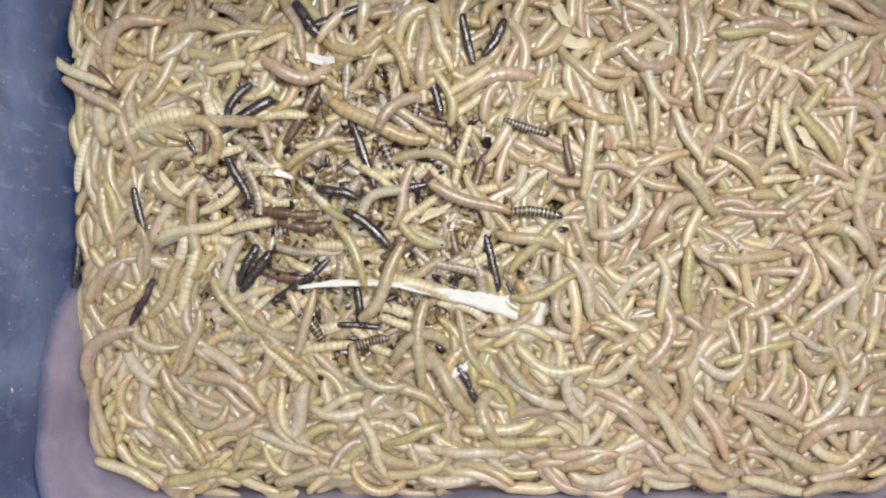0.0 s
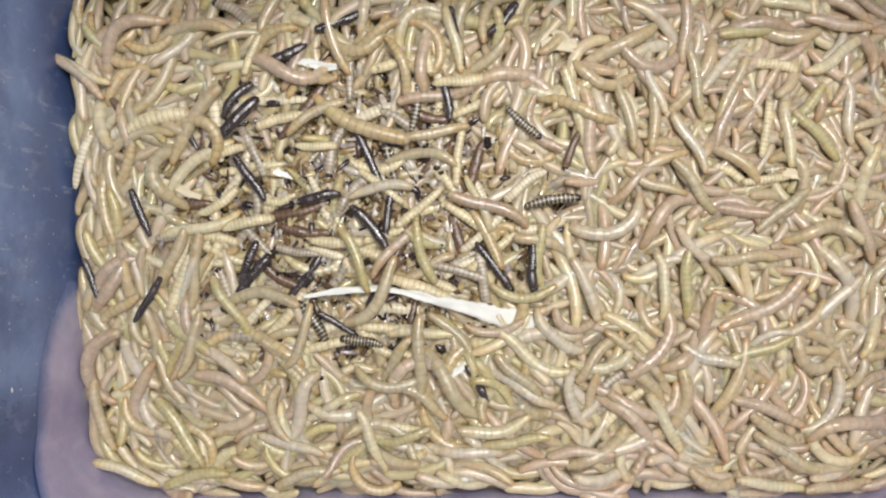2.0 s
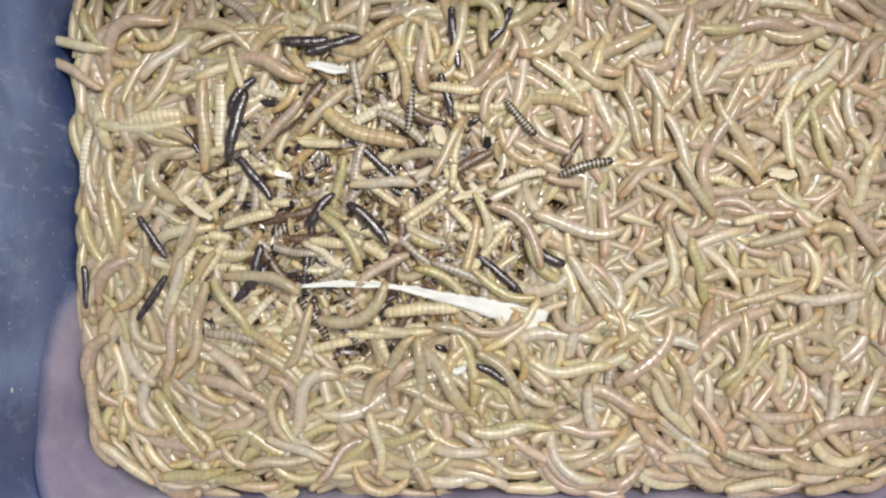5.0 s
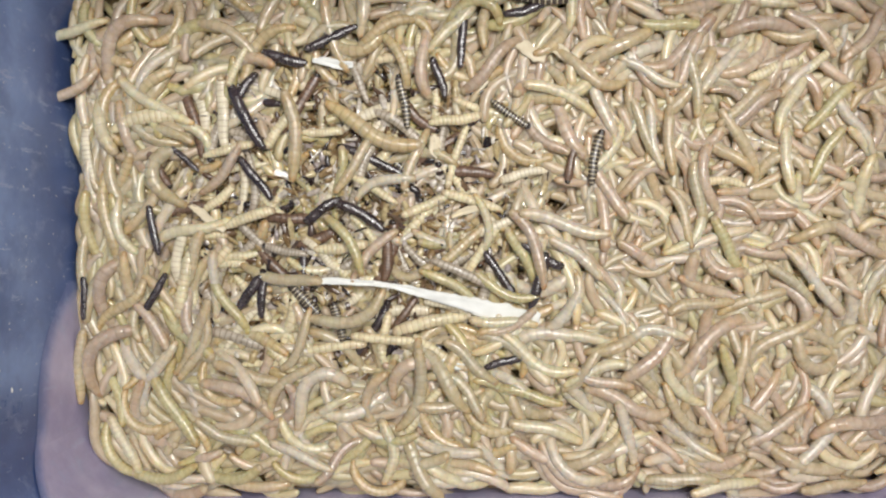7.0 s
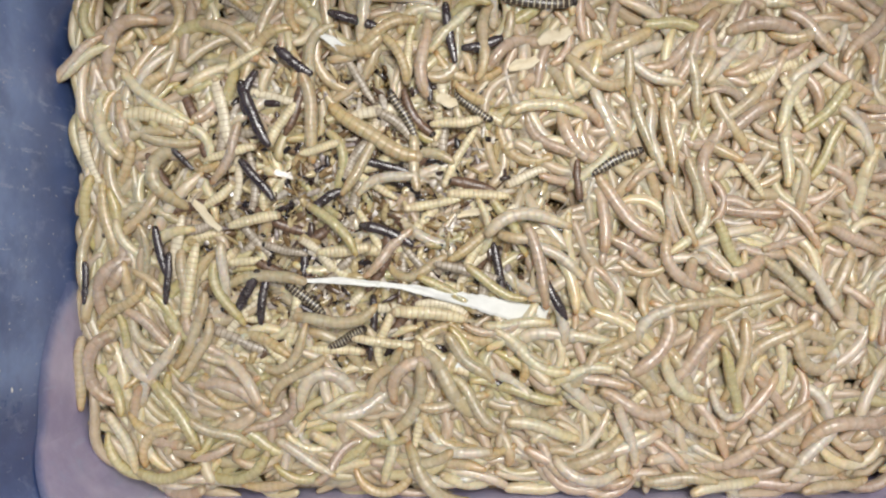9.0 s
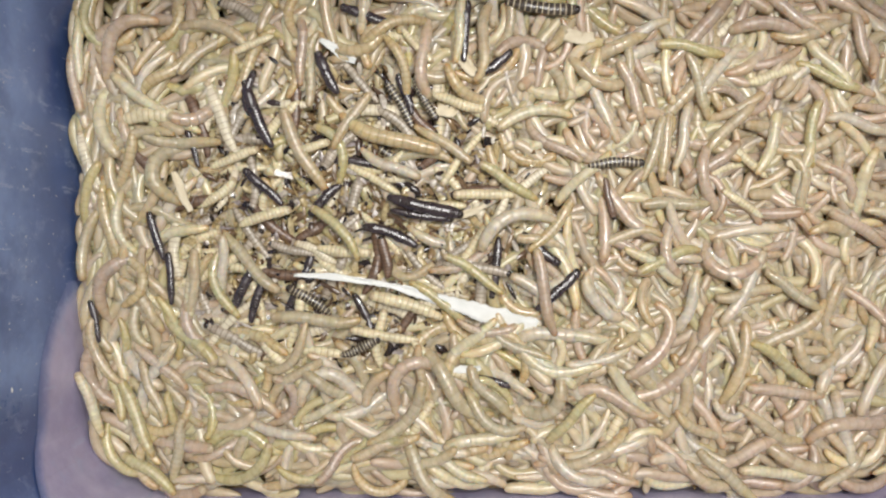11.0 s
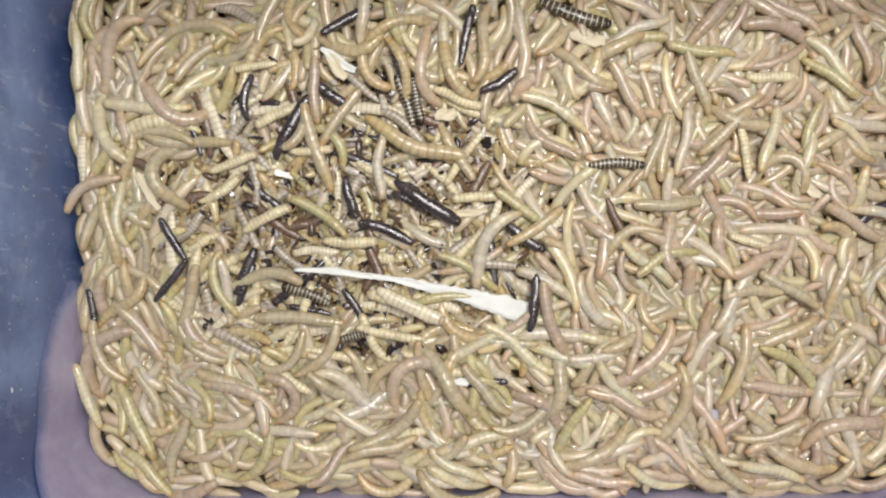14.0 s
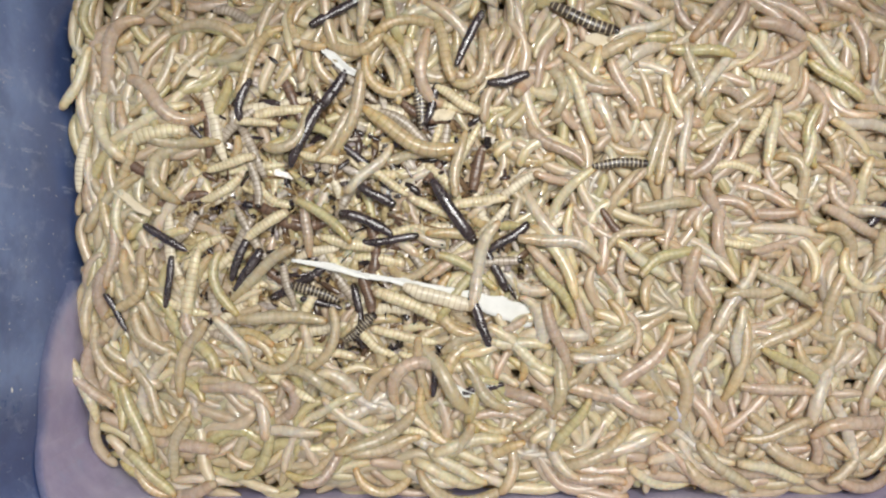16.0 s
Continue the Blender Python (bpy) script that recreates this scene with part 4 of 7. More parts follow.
def crumbs():
    """Bran crumbs and droppings between the worms, past counting."""
    rng = random.Random(77)
    verts, faces = [], []
    cube = [(-1, -1, -1), (1, -1, -1), (1, 1, -1), (-1, 1, -1), (-1, -1, 1), (1, -1, 1), (1, 1, 1), (-1, 1, 1)]
    quads = [(0, 3, 2, 1), (4, 5, 6, 7), (0, 1, 5, 4), (1, 2, 6, 5), (2, 3, 7, 6), (3, 0, 4, 7)]
    while len(verts) < 8 * 15000:
        x, y = rng.uniform(X0, X1), rng.uniform(Y0, Y1)
        if inside(x, y, 0.003) < 0 or rng.random() > 0.04 + hollow(x, y):
            continue
        s = rng.uniform(0.00018, 0.00050)
        z = heap_z(x, y) + rng.uniform(-0.0048, 0.0006) - 0.0010
        m = Euler((rng.uniform(0, 3), rng.uniform(0, 3), rng.uniform(0, 3))).to_matrix()
        sx, sy, sz = s * rng.uniform(0.7, 2.0), s, s * rng.uniform(0.5, 1.0)
        b = len(verts)
        for c in cube:
            v = m @ Vector((c[0] * sx * rng.uniform(0.6, 1), c[1] * sy * rng.uniform(0.6, 1), c[2] * sz * rng.uniform(0.6, 1)))
            verts.append((v.x + x, v.y + y, v.z + z))
        faces += [tuple(i + b for i in q) for q in quads]
    ob = new("crumbs", mesh_of("crumbs", verts, faces, [CRUMB], smooth=False))
    return tagged(ob, "yellow-brown bran crumbs and droppings between the mealworms", "crumbs", "", "stuff")


crumbs()


def lilac_lump():
    """A small chalky lump, uneven and flattened, turned over by the worms."""
    bm = bmesh.new()
    bmesh.ops.create_icosphere(bm, subdivisions=3, radius=0.0025)
    for v in bm.verts:
        k = 1 + 0.75 * noise.noise(v.co * 330 + Vector((3, 1, 7))) + 0.35 * noise.noise(v.co * 900)
        v.co = Vector((v.co.x * 1.15 * k, v.co.y * 0.95 * k, v.co.z * 0.62 * k))
    for f in bm.faces:
        f.smooth = True
    me = bpy.data.meshes.new("lump")
    bm.to_mesh(me)
    bm.free()
    me.materials.append(LILAC)
    return tagged(new("lump", me), "small chalky lilac lump half buried among live mealworms", "lump")


lump = lilac_lump()
# seconds, place in millimetres and turn; the heap swallows it and brings it up again
LUMP_ROWS = [(t, (x - 784) / 5.6, (441 - y) / 5.6, z, a) for t, x, y, z, a in (
    (0, 1350, 640, -4, 0), (6.9, 1354, 642, -3.5, 20), (7.5, 1358, 648, 0.6, 30), (8, 1352, 656, 1.2, 40), (8.6, 1345, 665, -2.5, 50),
    (11.0, 1300, 680, -2.5, 80), (11.5, 1296, 681, 0.6, 90), (12, 1292, 682, 0.9, 95), (12.5, 1256, 656, 1.4, 120), (13, 1246, 652, 1.2, 130),
    (13.5, 1248, 690, 0.2, 140), (14, 1252, 735, 0.9, 150), (15, 1220, 735, 0.2, 165), (16, 1192, 732, 0.9, 180))]


def in_the_open(x, y):
    """The middle of the thin part, where the larger pieces lie open."""
    return hollow(x, y) > 0.6


def fragments():
    """Broken rings, flakes and slivers of dead worms and shed skins on the thin part of the heap, past counting."""
    rng = random.Random(91)
    root = tagged(new("husk_fragments"), "broken dark, brown and straw pieces of dead mealworms and shed skins", "fragments", "", "stuff")
    rest, loose = ([], []), 0
    made = 0
    while made < 3400:
        x, y = rng.uniform(X0, X1), rng.uniform(Y0, Y1)
        if inside(x, y, 0.004) < 0 or rng.random() > hollow(x, y) ** 1.2:
            continue
        made += 1
        z = heap_z(x, y) + rng.uniform(-0.0030, 0.0012)
        m = pose(x, y, z, rng.gauss(0, 30), rng.gauss(0, 18), rng.uniform(0, 360))
        single = loose < 300 and in_the_open(x, y) and z > heap_z(x, y) - 0.0008
        verts, faces = ([], []) if single else rest
        b = len(verts)
        kind = rng.random()
        if kind < 0.5:
            # part of a tube: one to four rings long, open below
            n, r, length = 5, rng.uniform(0.0006, 0.0016), rng.uniform(0.0018, 0.0075)
            span = rng.uniform(1.8, 3.6)
            rings = max(2, int(length / 0.0011))
            for j in range(rings + 1):
                q = r * (1 - 0.06 * (j % 2)) * (0.3 + 0.7 * math.sin(math.pi * (0.12 + 0.76 * j / rings)))
                for k in range(n + 1):
                    a = math.pi / 2 + span * (k / n - 0.5)
                    verts.append(m @ Vector((length * (j / rings - 0.5) + rng.uniform(-1, 1) * 0.0001, q * math.cos(a), q * math.sin(a) - r * 0.6)))
            for j in range(rings):
                for k in range(n):
                    p = b + j * (n + 1) + k
                    faces.append((p, p + 1, p + n + 2, p + n + 1))
        elif kind < 0.8:
            # a curled flake
            w, h = rng.uniform(0.0004, 0.0013), rng.uniform(0.0008, 0.0030)
            bow = rng.uniform(-0.0006, 0.0006)
            for j in range(3):
                for k in range(2):
                    verts.append(m @ Vector((h * (j - 1) + rng.uniform(-1, 1) * h * 0.3, w * (2 * k - 1) * rng.uniform(0.4, 1), bow * (j - 1) ** 2)))
            faces += [(b, b + 1, b + 3, b + 2), (b + 2, b + 3, b + 5, b + 4)]
        else:
            # a sliver or a loose leg
            h, w = rng.uniform(0.0015, 0.0045), rng.uniform(0.00012, 0.0003)
            for j in range(4):
                for k in range(3):
                    a = 2.1 * k
                    verts.append(m @ Vector((h * (j / 1.5 - 1), w * math.cos(a) * (1 - 0.2 * j) + 0.0004 * math.sin(j * 1.3), w * math.sin(a) * (1 - 0.2 * j))))
            for j in range(3):
                for k in range(3):
                    faces.append((b + j * 3 + k, b + j * 3 + (k + 1) % 3, b + (j + 1) * 3 + (k + 1) % 3, b + (j + 1) * 3 + k))
        if single:
            loose += 1
            child("fragment", mesh_of("fragment", verts, faces, [SHARD_ONE]), root)
    tagged(child("small_fragments", mesh_of("small_fragments", *rest, [SHARD]), root), "", "", "", "stuff")
    return root


fragments()


def lay(ob, rows):
    """Key a thing that lies on the heap: seconds, place and height in millimetres, turn in degrees."""
    walk(ob, [(t, pose(x * MM, y * MM, z * MM, 0, 0, a)) for t, x, y, z, a in rows])


def lay_dead(ob, rows):
    """As lay(), for dead worms that have been pushed up onto the others."""
    lay(ob, [(t, x, y, z + 0.9, a) for t, x, y, z, a in rows])


def curl(ob, rows):
    """Key a live worm: as lay(), with the angle by which its body is bent; it wriggles a little all the while."""
    dip = rows[0][2] * 3.1 % 11 - 5.5
    turned = [Matrix.Translation((x * MM, y * MM, z * MM)) @ pose(0, 0, 0, 0, 0, a) @ pose(0, 0, 0, 0, dip, 0) for t, x, y, z, a, b in rows]
    walk(ob, [(r[0], m) for r, m in zip(rows, turned)])
    wig, phase = 4 + rows[0][1] * 1.7 % 7, rows[0][2]
    shapes = [(r[0], arc(r[5], wig, phase + 0.7 * r[0])) for r in rows]
    for i, piece in enumerate(pieces_of(ob)):
        walk(piece, [(t, m[i]) for t, m in shapes])


def motions():
    for ob, rows in MIDDLE:
        walk(ob, rows)
    for ob, track, g, size in TOP:
        crawl(ob, track, g, size)
    lay(lump, LUMP_ROWS)
    lay_dead(STIFF[0], [(0, -64.6, 21.9, -0.7, 117), (4, -59.2, 22.2, -0.7, 128), (8, -59.2, 22.2, -0.7, 128), (12, -56.1, 18.1, -0.7, 139), (16, -55.9, 14.5, -8.7, 137)])
    lay_dead(STIFF[1], [(0, -63.4, 41.0, 0.3, 35), (2, -66.4, 39.2, 0.4, 48), (3.5, -66.9, 38.5, 0.4, 57), (4, -65.7, 37.5, 0.2, 64), (6.3, -64.9, 40.6, 0.4, 102), (7, -61.8, 41.2, 0.3, 118), (8, -60.3, 41.2, 0.2, 114), (9, -59.6, 42.3, 0.2, 114), (12, -56.5, 42.0, 0.1, 112), (13, -49.0, 40.9, -0.3, 99), (14, -48.0, 38.3, -0.3, 62), (16, -43.6, 36.2, -0.3, 64)])
    lay_dead(STIFF[2], [(0, -59.2, -7.3, -0.5, 54), (4, -60.5, -9.5, -0.5, 47), (8, -61.2, -13.7, -0.2, 59), (12, -63.9, -12.3, -0.1, 65), (14, -62.5, -7.2, -0.5, 67), (16, -61.6, -6.8, -0.5, 58)])
    lay_dead(STIFF[3], [(0, -62.1, -5.2, -1.1, 65), (4, -60.3, -3.9, -1.1, 77), (8, -56.7, -16.9, -0.8, 86), (12, -60.2, -15.9, -0.7, 71), (16, -64.7, -3.4, -1.1, 70)])
    lay_dead(STIFF[4], [(0, -23.6, 6.7, -0.5, 140), (4, -22.4, 6.8, -0.5, 125), (6.5, -25.6, 10.6, -0.5, 150), (7, -26.0, 10.6, -0.5, 150), (8, -25.8, 7.7, -0.5, 161), (9, -17.5, 4.8, -0.5, 159), (12, -16.4, 4.5, -0.5, 160), (14, -17.7, 5.5, -0.5, 158), (16, -24.0, 8.4, -0.5, 157)])
    lay_dead(STIFF[5], [(0, -13.6, -0.2, -1.1, 27), (1.5, -17.2, -5.6, -1.1, 34), (4, -16.0, -7.9, -1.1, 72), (7, -17.8, -3.8, -1.1, 85), (9, -18.1, -1.1, -1.1, 79), (12, -18.7, -3.6, -1.1, 108), (14, -21.2, -5.7, -1.1, 108), (16, -23.8, -14.9, -1.1, 105)])
    lay_dead(STIFF[6], [(0, -7.2, 12.7, -8.1, -20), (9, -6.4, 12.7, -8.1, -19), (10.4, -5.9, 13.1, -0.1, -16), (12, -5.9, 13.9, -0.1, -11), (14, -5.2, 14.7, -0.1, -33), (16, 3.0, 12.0, -0.1, -56)])
    lay_dead(STIFF[7], [(0, -8.1, 10.1, -8.9, -16), (9, -7.6, 10.3, -8.9, -14), (10.4, -7.0, 10.6, -0.9, -10), (12, -6.6, 10.6, -0.9, -8), (14, -7.0, 14.0, -0.9, -22), (16, -17.9, 2.7, -0.9, 8)])
    lay_dead(STIFF[8], [(0, 7.3, 67.0, 2.0, 103), (4, 2.7, 66.0, 2.0, 102), (7, 6.1, 66.0, 2.0, 85), (9, 2.1, 67.5, 2.0, 100), (12, 8.7, 68.0, 2.0, 80), (14, 7.3, 66.9, 2.0, 78), (16, 8.0, 65.8, 2.0, 64)])
    lay_dead(STIFF[9], [(0, -2.0, 47.3, 0.2, 102), (1.5, 1.3, 47.1, 0.3, 99), (4, 1.4, 46.9, 0.3, 102), (7, -1.2, 53.8, 0.8, 109), (8, -2.8, 52.0, 0.6, 108), (9, -5.5, 52.9, 0.5, 106), (12, -13.1, 47.3, -0.2, 111), (14, -12.8, 54.3, 0.4, 109), (16, -3.6, 45.6, -0.1, 72)])
    lay_dead(STIFF[10], [(0, -95.2, 11.4, 1.6, 104), (1.5, -95.1, 12.3, 1.6, 108), (4, -91.9, 1.6, 1.4, 130), (6.3, -90.9, 6.2, 1.2, 108), (8, -90.1, 2.8, 1.2, 99), (9, -88.8, -0.7, 1.2, 103), (12, -90.4, 5.5, 1.2, 110), (14, -84.8, 2.7, 0.7, 122), (16, -87.2, 3.4, 0.9, 149)])
    lay_dead(STIFF[11], [(0, -94.2, -16.7, 1.8, 63), (4, -91.4, -15.6, 1.8, 57), (8, -90.1, -14.1, 1.8, 64), (9, -86.5, -9.4, 1.1, 86), (12, -85.6, -9.4, 1.0, 94), (14, -85.6, -10.1, 1.1, 52), (16, -86.1, -10.5, 1.1, 83)])
    lay_dead(STIFF[12], [(0, -114.7, -5.6, 2.4, 83), (1.5, -111.3, -9.9, 2.4, 101), (3.5, -107.6, -6.2, 2.4, 132), (4, -109.1, -9.6, 2.4, 107), (6.5, -112.4, -14.0, 2.4, 89), (7, -112.2, -15.6, 2.4, 90), (9, -111.8, -10.8, 2.4, 89), (12, -107.8, -26.8, 2.4, 107), (12.5, -108.0, -23.4, 2.4, 104), (14, -109.6, -19.3, 2.4, 99), (16, -102.1, -19.8, 2.4, 120)])
    lay_dead(STIFF[13], [(0, -26.5, -24.3, -1.0, 176), (4, -39.5, -22.4, -1.1, 137), (7, -43.3, -20.4, -1.2, 138), (9, -41.1, -20.9, -1.2, 145), (12, -43.6, -20.6, -1.1, 171), (16, -38.4, -17.3, -1.3, 166)])
    lay_dead(STIFF[14], [(0, -23.4, -29.5, 0.2, -166), (4, -28.6, -27.5, -0.1, -215), (7, -33.1, -23.3, -0.5, -257), (8, -32.7, -23.3, -0.5, -277), (9, -30.2, -28.1, -0.0, -332), (12, -25.5, -31.2, 0.3, -337), (14, -26.6, -26.8, -0.1, -342), (16, -26.3, -25.0, -0.3, -319)])
    lay_dead(STIFF[15], [(0, 28.6, 11.5, 1.5, -5), (1.5, 32.6, 13.8, 1.9, 9), (3, 37.5, 18.8, 2.5, 6), (4, 40.9, 22.8, 2.6, 2), (5.5, 45.7, 26.7, 2.6, 32), (7, 47.6, 28.5, 2.6, 79), (8, 47.1, 25.3, 2.6, 46), (9, 54.3, 27.6, 2.6, 26), (12, 53.8, 26.5, 2.6, -1), (16, 55.2, 26.6, 2.6, 3)])
    lay_dead(STIFF[16], [(0, 26.1, 38.2, 1.4, -18), (4, 24.3, 40.9, 1.4, -53), (8, 16.6, 43.3, 0.9, -32), (12, -8.5, 47.5, -0.1, -71), (16, -7.6, 46.2, -0.2, -81)])
    lay_dead(STIFF[17], [(0, -42.6, -23.1, -0.8, 131), (4, -40.1, -23.1, -0.8, 124), (8, -43.2, -16.3, -1.1, 136), (12, -42.0, -16.0, -1.1, 152), (14, -43.0, -14.4, -1.1, 159), (16, -40.4, -13.8, -1.1, 162)])
    lay_dead(STIFF[18], [(0, -46.2, -0.7, -0.9, 170), (4, -46.4, -0.9, -0.9, 170), (8, -50.4, -0.5, -0.9, 167), (12, -47.5, -0.2, -0.9, 163), (16, -49.1, -11.5, -0.9, 106)])
    lay_dead(STIFF[19], [(0, 16.3, 65.8, 2.0, 60), (1.5, 19.1, 72.4, 2.0, 44), (4, 16.5, 67.0, 2.0, 74), (5.5, 19.7, 71.5, 2.0, 42), (7, 25.4, 74.8, 2.0, 16), (8, 18.6, 71.1, 2.0, 33), (9, 12.3, 64.0, 2.0, 14), (11, 16.1, 57.8, 2.0, 34), (12, 16.5, 55.3, 2.0, 32), (14, 17.6, 52.3, 2.0, 30), (16, 20.4, 53.0, 2.0, 13)])
    lay_dead(STIFF[20], [(0, 28.5, 81.6, 2.0, -5), (9, 30.1, 77.3, 2.0, -3), (12, 32.9, 74.8, 2.0, -10), (14, 41.0, 73.5, 2.0, -19), (16, 44.1, 71.8, 2.0, -23)])
    lay_dead(STIFF[21], [(0, 32.4, 3.2, -6.7, -43), (1.5, 27.4, -7.3, 1.3, -101), (3.5, 32.8, 1.4, 1.5, -22), (4, 31.8, 0.0, 1.4, -31), (7, 30.9, -2.1, 1.4, -31), (8, 30.4, -3.0, 1.4, -48), (9, 31.5, 0.0, 1.4, -18), (12, 29.5, 0.0, 1.2, -48), (14, 25.6, 3.7, 0.7, -36), (16, 20.7, 3.6, 0.3, 33)])
    lay_dead(STIFF[22], [(0, 27.5, -15.7, -5.7, 175), (2.5, 28.9, -14.1, -5.7, 133), (5, 30.3, -12.6, -5.7, 90), (7, 29.9, -10.1, 2.3, 74), (9, 34.1, -14.7, 2.6, 120), (10.5, 36.0, -12.2, 2.6, 47), (11.5, 35.7, -14.3, 2.6, 42), (12, 35.9, -14.9, 2.6, 48), (13, 30.9, -15.9, 2.6, 84), (14, 28.3, -17.0, 2.5, 83), (14.8, 27.8, -21.1, 2.6, 84), (15.4, 14.0, -22.4, 1.8, 96), (16, 11.9, -23.6, 1.8, 110)])
    lay_dead(STIFF[23], [(0, 7.8, -42.5, 1.2, 117), (4, 14.4, -41.3, 1.2, 132), (8, 20.1, -34.5, 1.2, 203), (9, 16.9, -42.5, 1.2, 158), (12, 15.3, -41.3, 1.2, 175), (16, 12.6, -43.6, 1.2, 192)])
    lay_dead(STIFF[24], [(0, -9.7, -41.0, -6.8, 114), (12, -5.3, -38.3, -6.9, 124), (14, -3.4, -36.3, 1.0, 122), (16, -2.5, -39.6, 1.4, 85)])
    lay_dead(STIFF[25], [(0, -42.2, 71.4, 1.6, 127), (1.5, -49.2, 62.4, 1.2, 195), (3.5, -46.5, 60.2, 0.9, 216), (4, -41.0, 65.7, 1.5, 198), (7, -49.7, 59.8, 0.9, 166), (8, -43.5, 56.7, 0.4, 138), (9, -47.0, 59.0, 0.7, 142), (12, -32.9, 52.4, -0.2, 108), (14, -36.1, 49.4, -0.5, 146), (15, -35.3, 49.8, -0.4, 191), (16, -34.5, 50.3, -0.4, 236)])
    lay_dead(STIFF[26], [(0, -34.1, 72.4, 1.8, -157), (1.5, -31.2, 72.6, 1.8, -159), (4, -33.4, 64.2, 1.4, -166), (7, -35.0, 66.2, 1.7, -155), (8, -31.2, 73.8, 1.8, -171), (9, -27.1, 71.5, 1.8, -197), (12, -22.9, 73.2, 1.8, -201), (14, -30.0, 72.0, 1.8, -151), (16, -33.5, 74.3, 1.8, -152)])
    lay_dead(STIFF[27], [(0, -13.3, 18.5, -0.9, -166), (1.5, -15.9, 12.0, -0.9, -117), (4, -21.8, 11.6, -8.9, -45), (16, -21.8, 11.6, -8.9, -45)])
    lay_dead(STIFF[28], [(0, -8.2, 47.5, -0.1, 81), (4, -9.5, 44.4, -0.4, 83), (8, -12.7, 46.8, -0.3, 111), (9, -12.5, 42.6, -0.6, 120), (12, -13.9, 47.0, -0.3, 118), (16, -7.0, 46.2, -0.1, 93)])
    lay_dead(STIFF[29], [(0, -81.4, 35.5, 0.2, 124), (4, -80.5, 37.5, 0.2, 124), (8, -82.9, 27.3, -0.1, 143), (9, -83.5, 29.5, 0.1, 138), (12, -77.5, 32.9, -0.3, 101), (16, -80.3, 39.8, 0.4, 132)])
    lay_dead(STIFF[30], [(0, -106.6, 52.7, 1.0, -45), (8, -89.1, 24.3, 0.2, -59), (12, -93.8, 26.5, 0.7, -39), (14, -93.9, 26.2, 0.7, -27), (16, -97.0, 26.0, 1.0, -26)])
    lay_dead(STIFF[31], [(0, 158.8, 8.2, 2.0, -173), (11.3, 148.2, 10.8, 2.0, -166), (12.5, 138.3, 10.8, 2.0, -167), (14, 135.8, 12.1, 2.0, -148), (16, 137.8, 12.2, 2.0, -134)])
    lay_dead(STIFF[32], [(0, -33.0, 17.7, -0.7, 166), (1.5, -39.0, 17.2, -0.7, 179), (4, -39.0, 12.7, -0.7, 235), (7, -38.0, 12.4, -0.7, 214), (8, -36.9, 15.0, -0.7, 210), (12, -37.4, 15.9, -0.7, 239), (14, -29.4, 16.6, -0.7, 284), (16, -21.3, 17.2, -0.7, 329)])
    lay_dead(STIFF[33], [(0, 39.2, 29.5, 1.6, -79), (4, 41.0, 32.1, 1.6, -127), (8, 40.1, 24.4, 1.6, -93), (12, 54.3, 13.5, 1.6, -74), (16, 53.4, 7.3, 1.6, -53)])
    lay_dead(STIFF[34], [(0, -32.7, 1.4, -1.3, 4), (4, -34.1, 2.5, -1.3, -4), (8, -31.9, -0.2, -1.3, 8), (12, -30.9, -0.7, -1.3, -8), (14, -29.4, 2.2, -1.3, -1), (16, -30.3, 2.0, -1.3, -11)])
    lay_dead(STIFF[35], [(0, -62.1, 7.2, -1.1, 12), (4, -61.5, 9.1, -1.1, 14), (8, -61.3, 9.9, -1.1, 20), (9, -59.9, 9.1, -1.1, 13), (12, -55.8, 10.6, -1.1, 21), (16, -56.3, 7.4, -1.1, 34)])
    lay_dead(STIFF[36], [(0, -70.7, 29.7, -0.5, 17), (1.5, -70.3, 29.9, -0.5, 16), (4, -69.4, 31.5, -0.5, 15), (8, -67.5, 31.0, -0.6, 14), (12, -65.9, 28.0, -0.9, 23), (16, -67.0, 27.1, -0.8, 18)])
    lay_dead(STIFF[37], [(0, -40.1, 33.1, -0.7, 9), (4, -39.8, 32.2, -0.7, -4), (7, -38.1, 36.9, -0.7, 2), (8, -38.2, 31.7, -0.7, 17), (12, -43.0, 32.1, -0.7, 13), (16, -39.0, 28.8, -0.7, -11)])
    lay_dead(STIFF[38], [(0, -89.3, 39.9, 1.0, 19), (7, -93.2, 40.4, 1.0, 12), (9, -91.5, 41.1, 1.0, -6), (12, -92.0, 41.1, 1.0, 12), (14, -92.2, 38.6, 1.0, 16), (16, -91.5, 35.3, 0.9, 16)])
    lay_dead(STIFF[39], [(0, 8.2, 52.6, 1.2, 32), (4, 3.7, 52.7, 0.9, -6), (8, 3.9, 38.6, -0.2, 11), (12, 5.0, 47.4, 0.5, -21), (14, 4.6, 47.4, 0.5, -21), (16, 4.6, 47.0, 0.5, -31)])
    lay_dead(STIFF[40], [(0, -5.7, -12.5, -0.7, 160), (2, -5.9, -13.1, -0.7, 159), (4, -7.0, -16.8, -0.5, 174), (8, -3.4, -23.9, 0.2, 193), (9, -4.1, -20.6, -0.2, 174), (12, -13.3, -17.7, -0.7, 162), (16, -10.6, -17.7, -0.6, 156)])
    lay_dead(STIFF[41], [(0, -9.7, -24.8, -0.2, 162), (4, -20.4, -25.8, -0.4, 185), (7, -18.0, -28.4, -0.1, 176), (8, -23.1, -27.0, -0.3, 182), (9, -17.9, -29.5, 0.0, 173), (12, -18.6, -26.6, -0.3, 171), (16, -12.1, -27.5, -0.0, 168)])
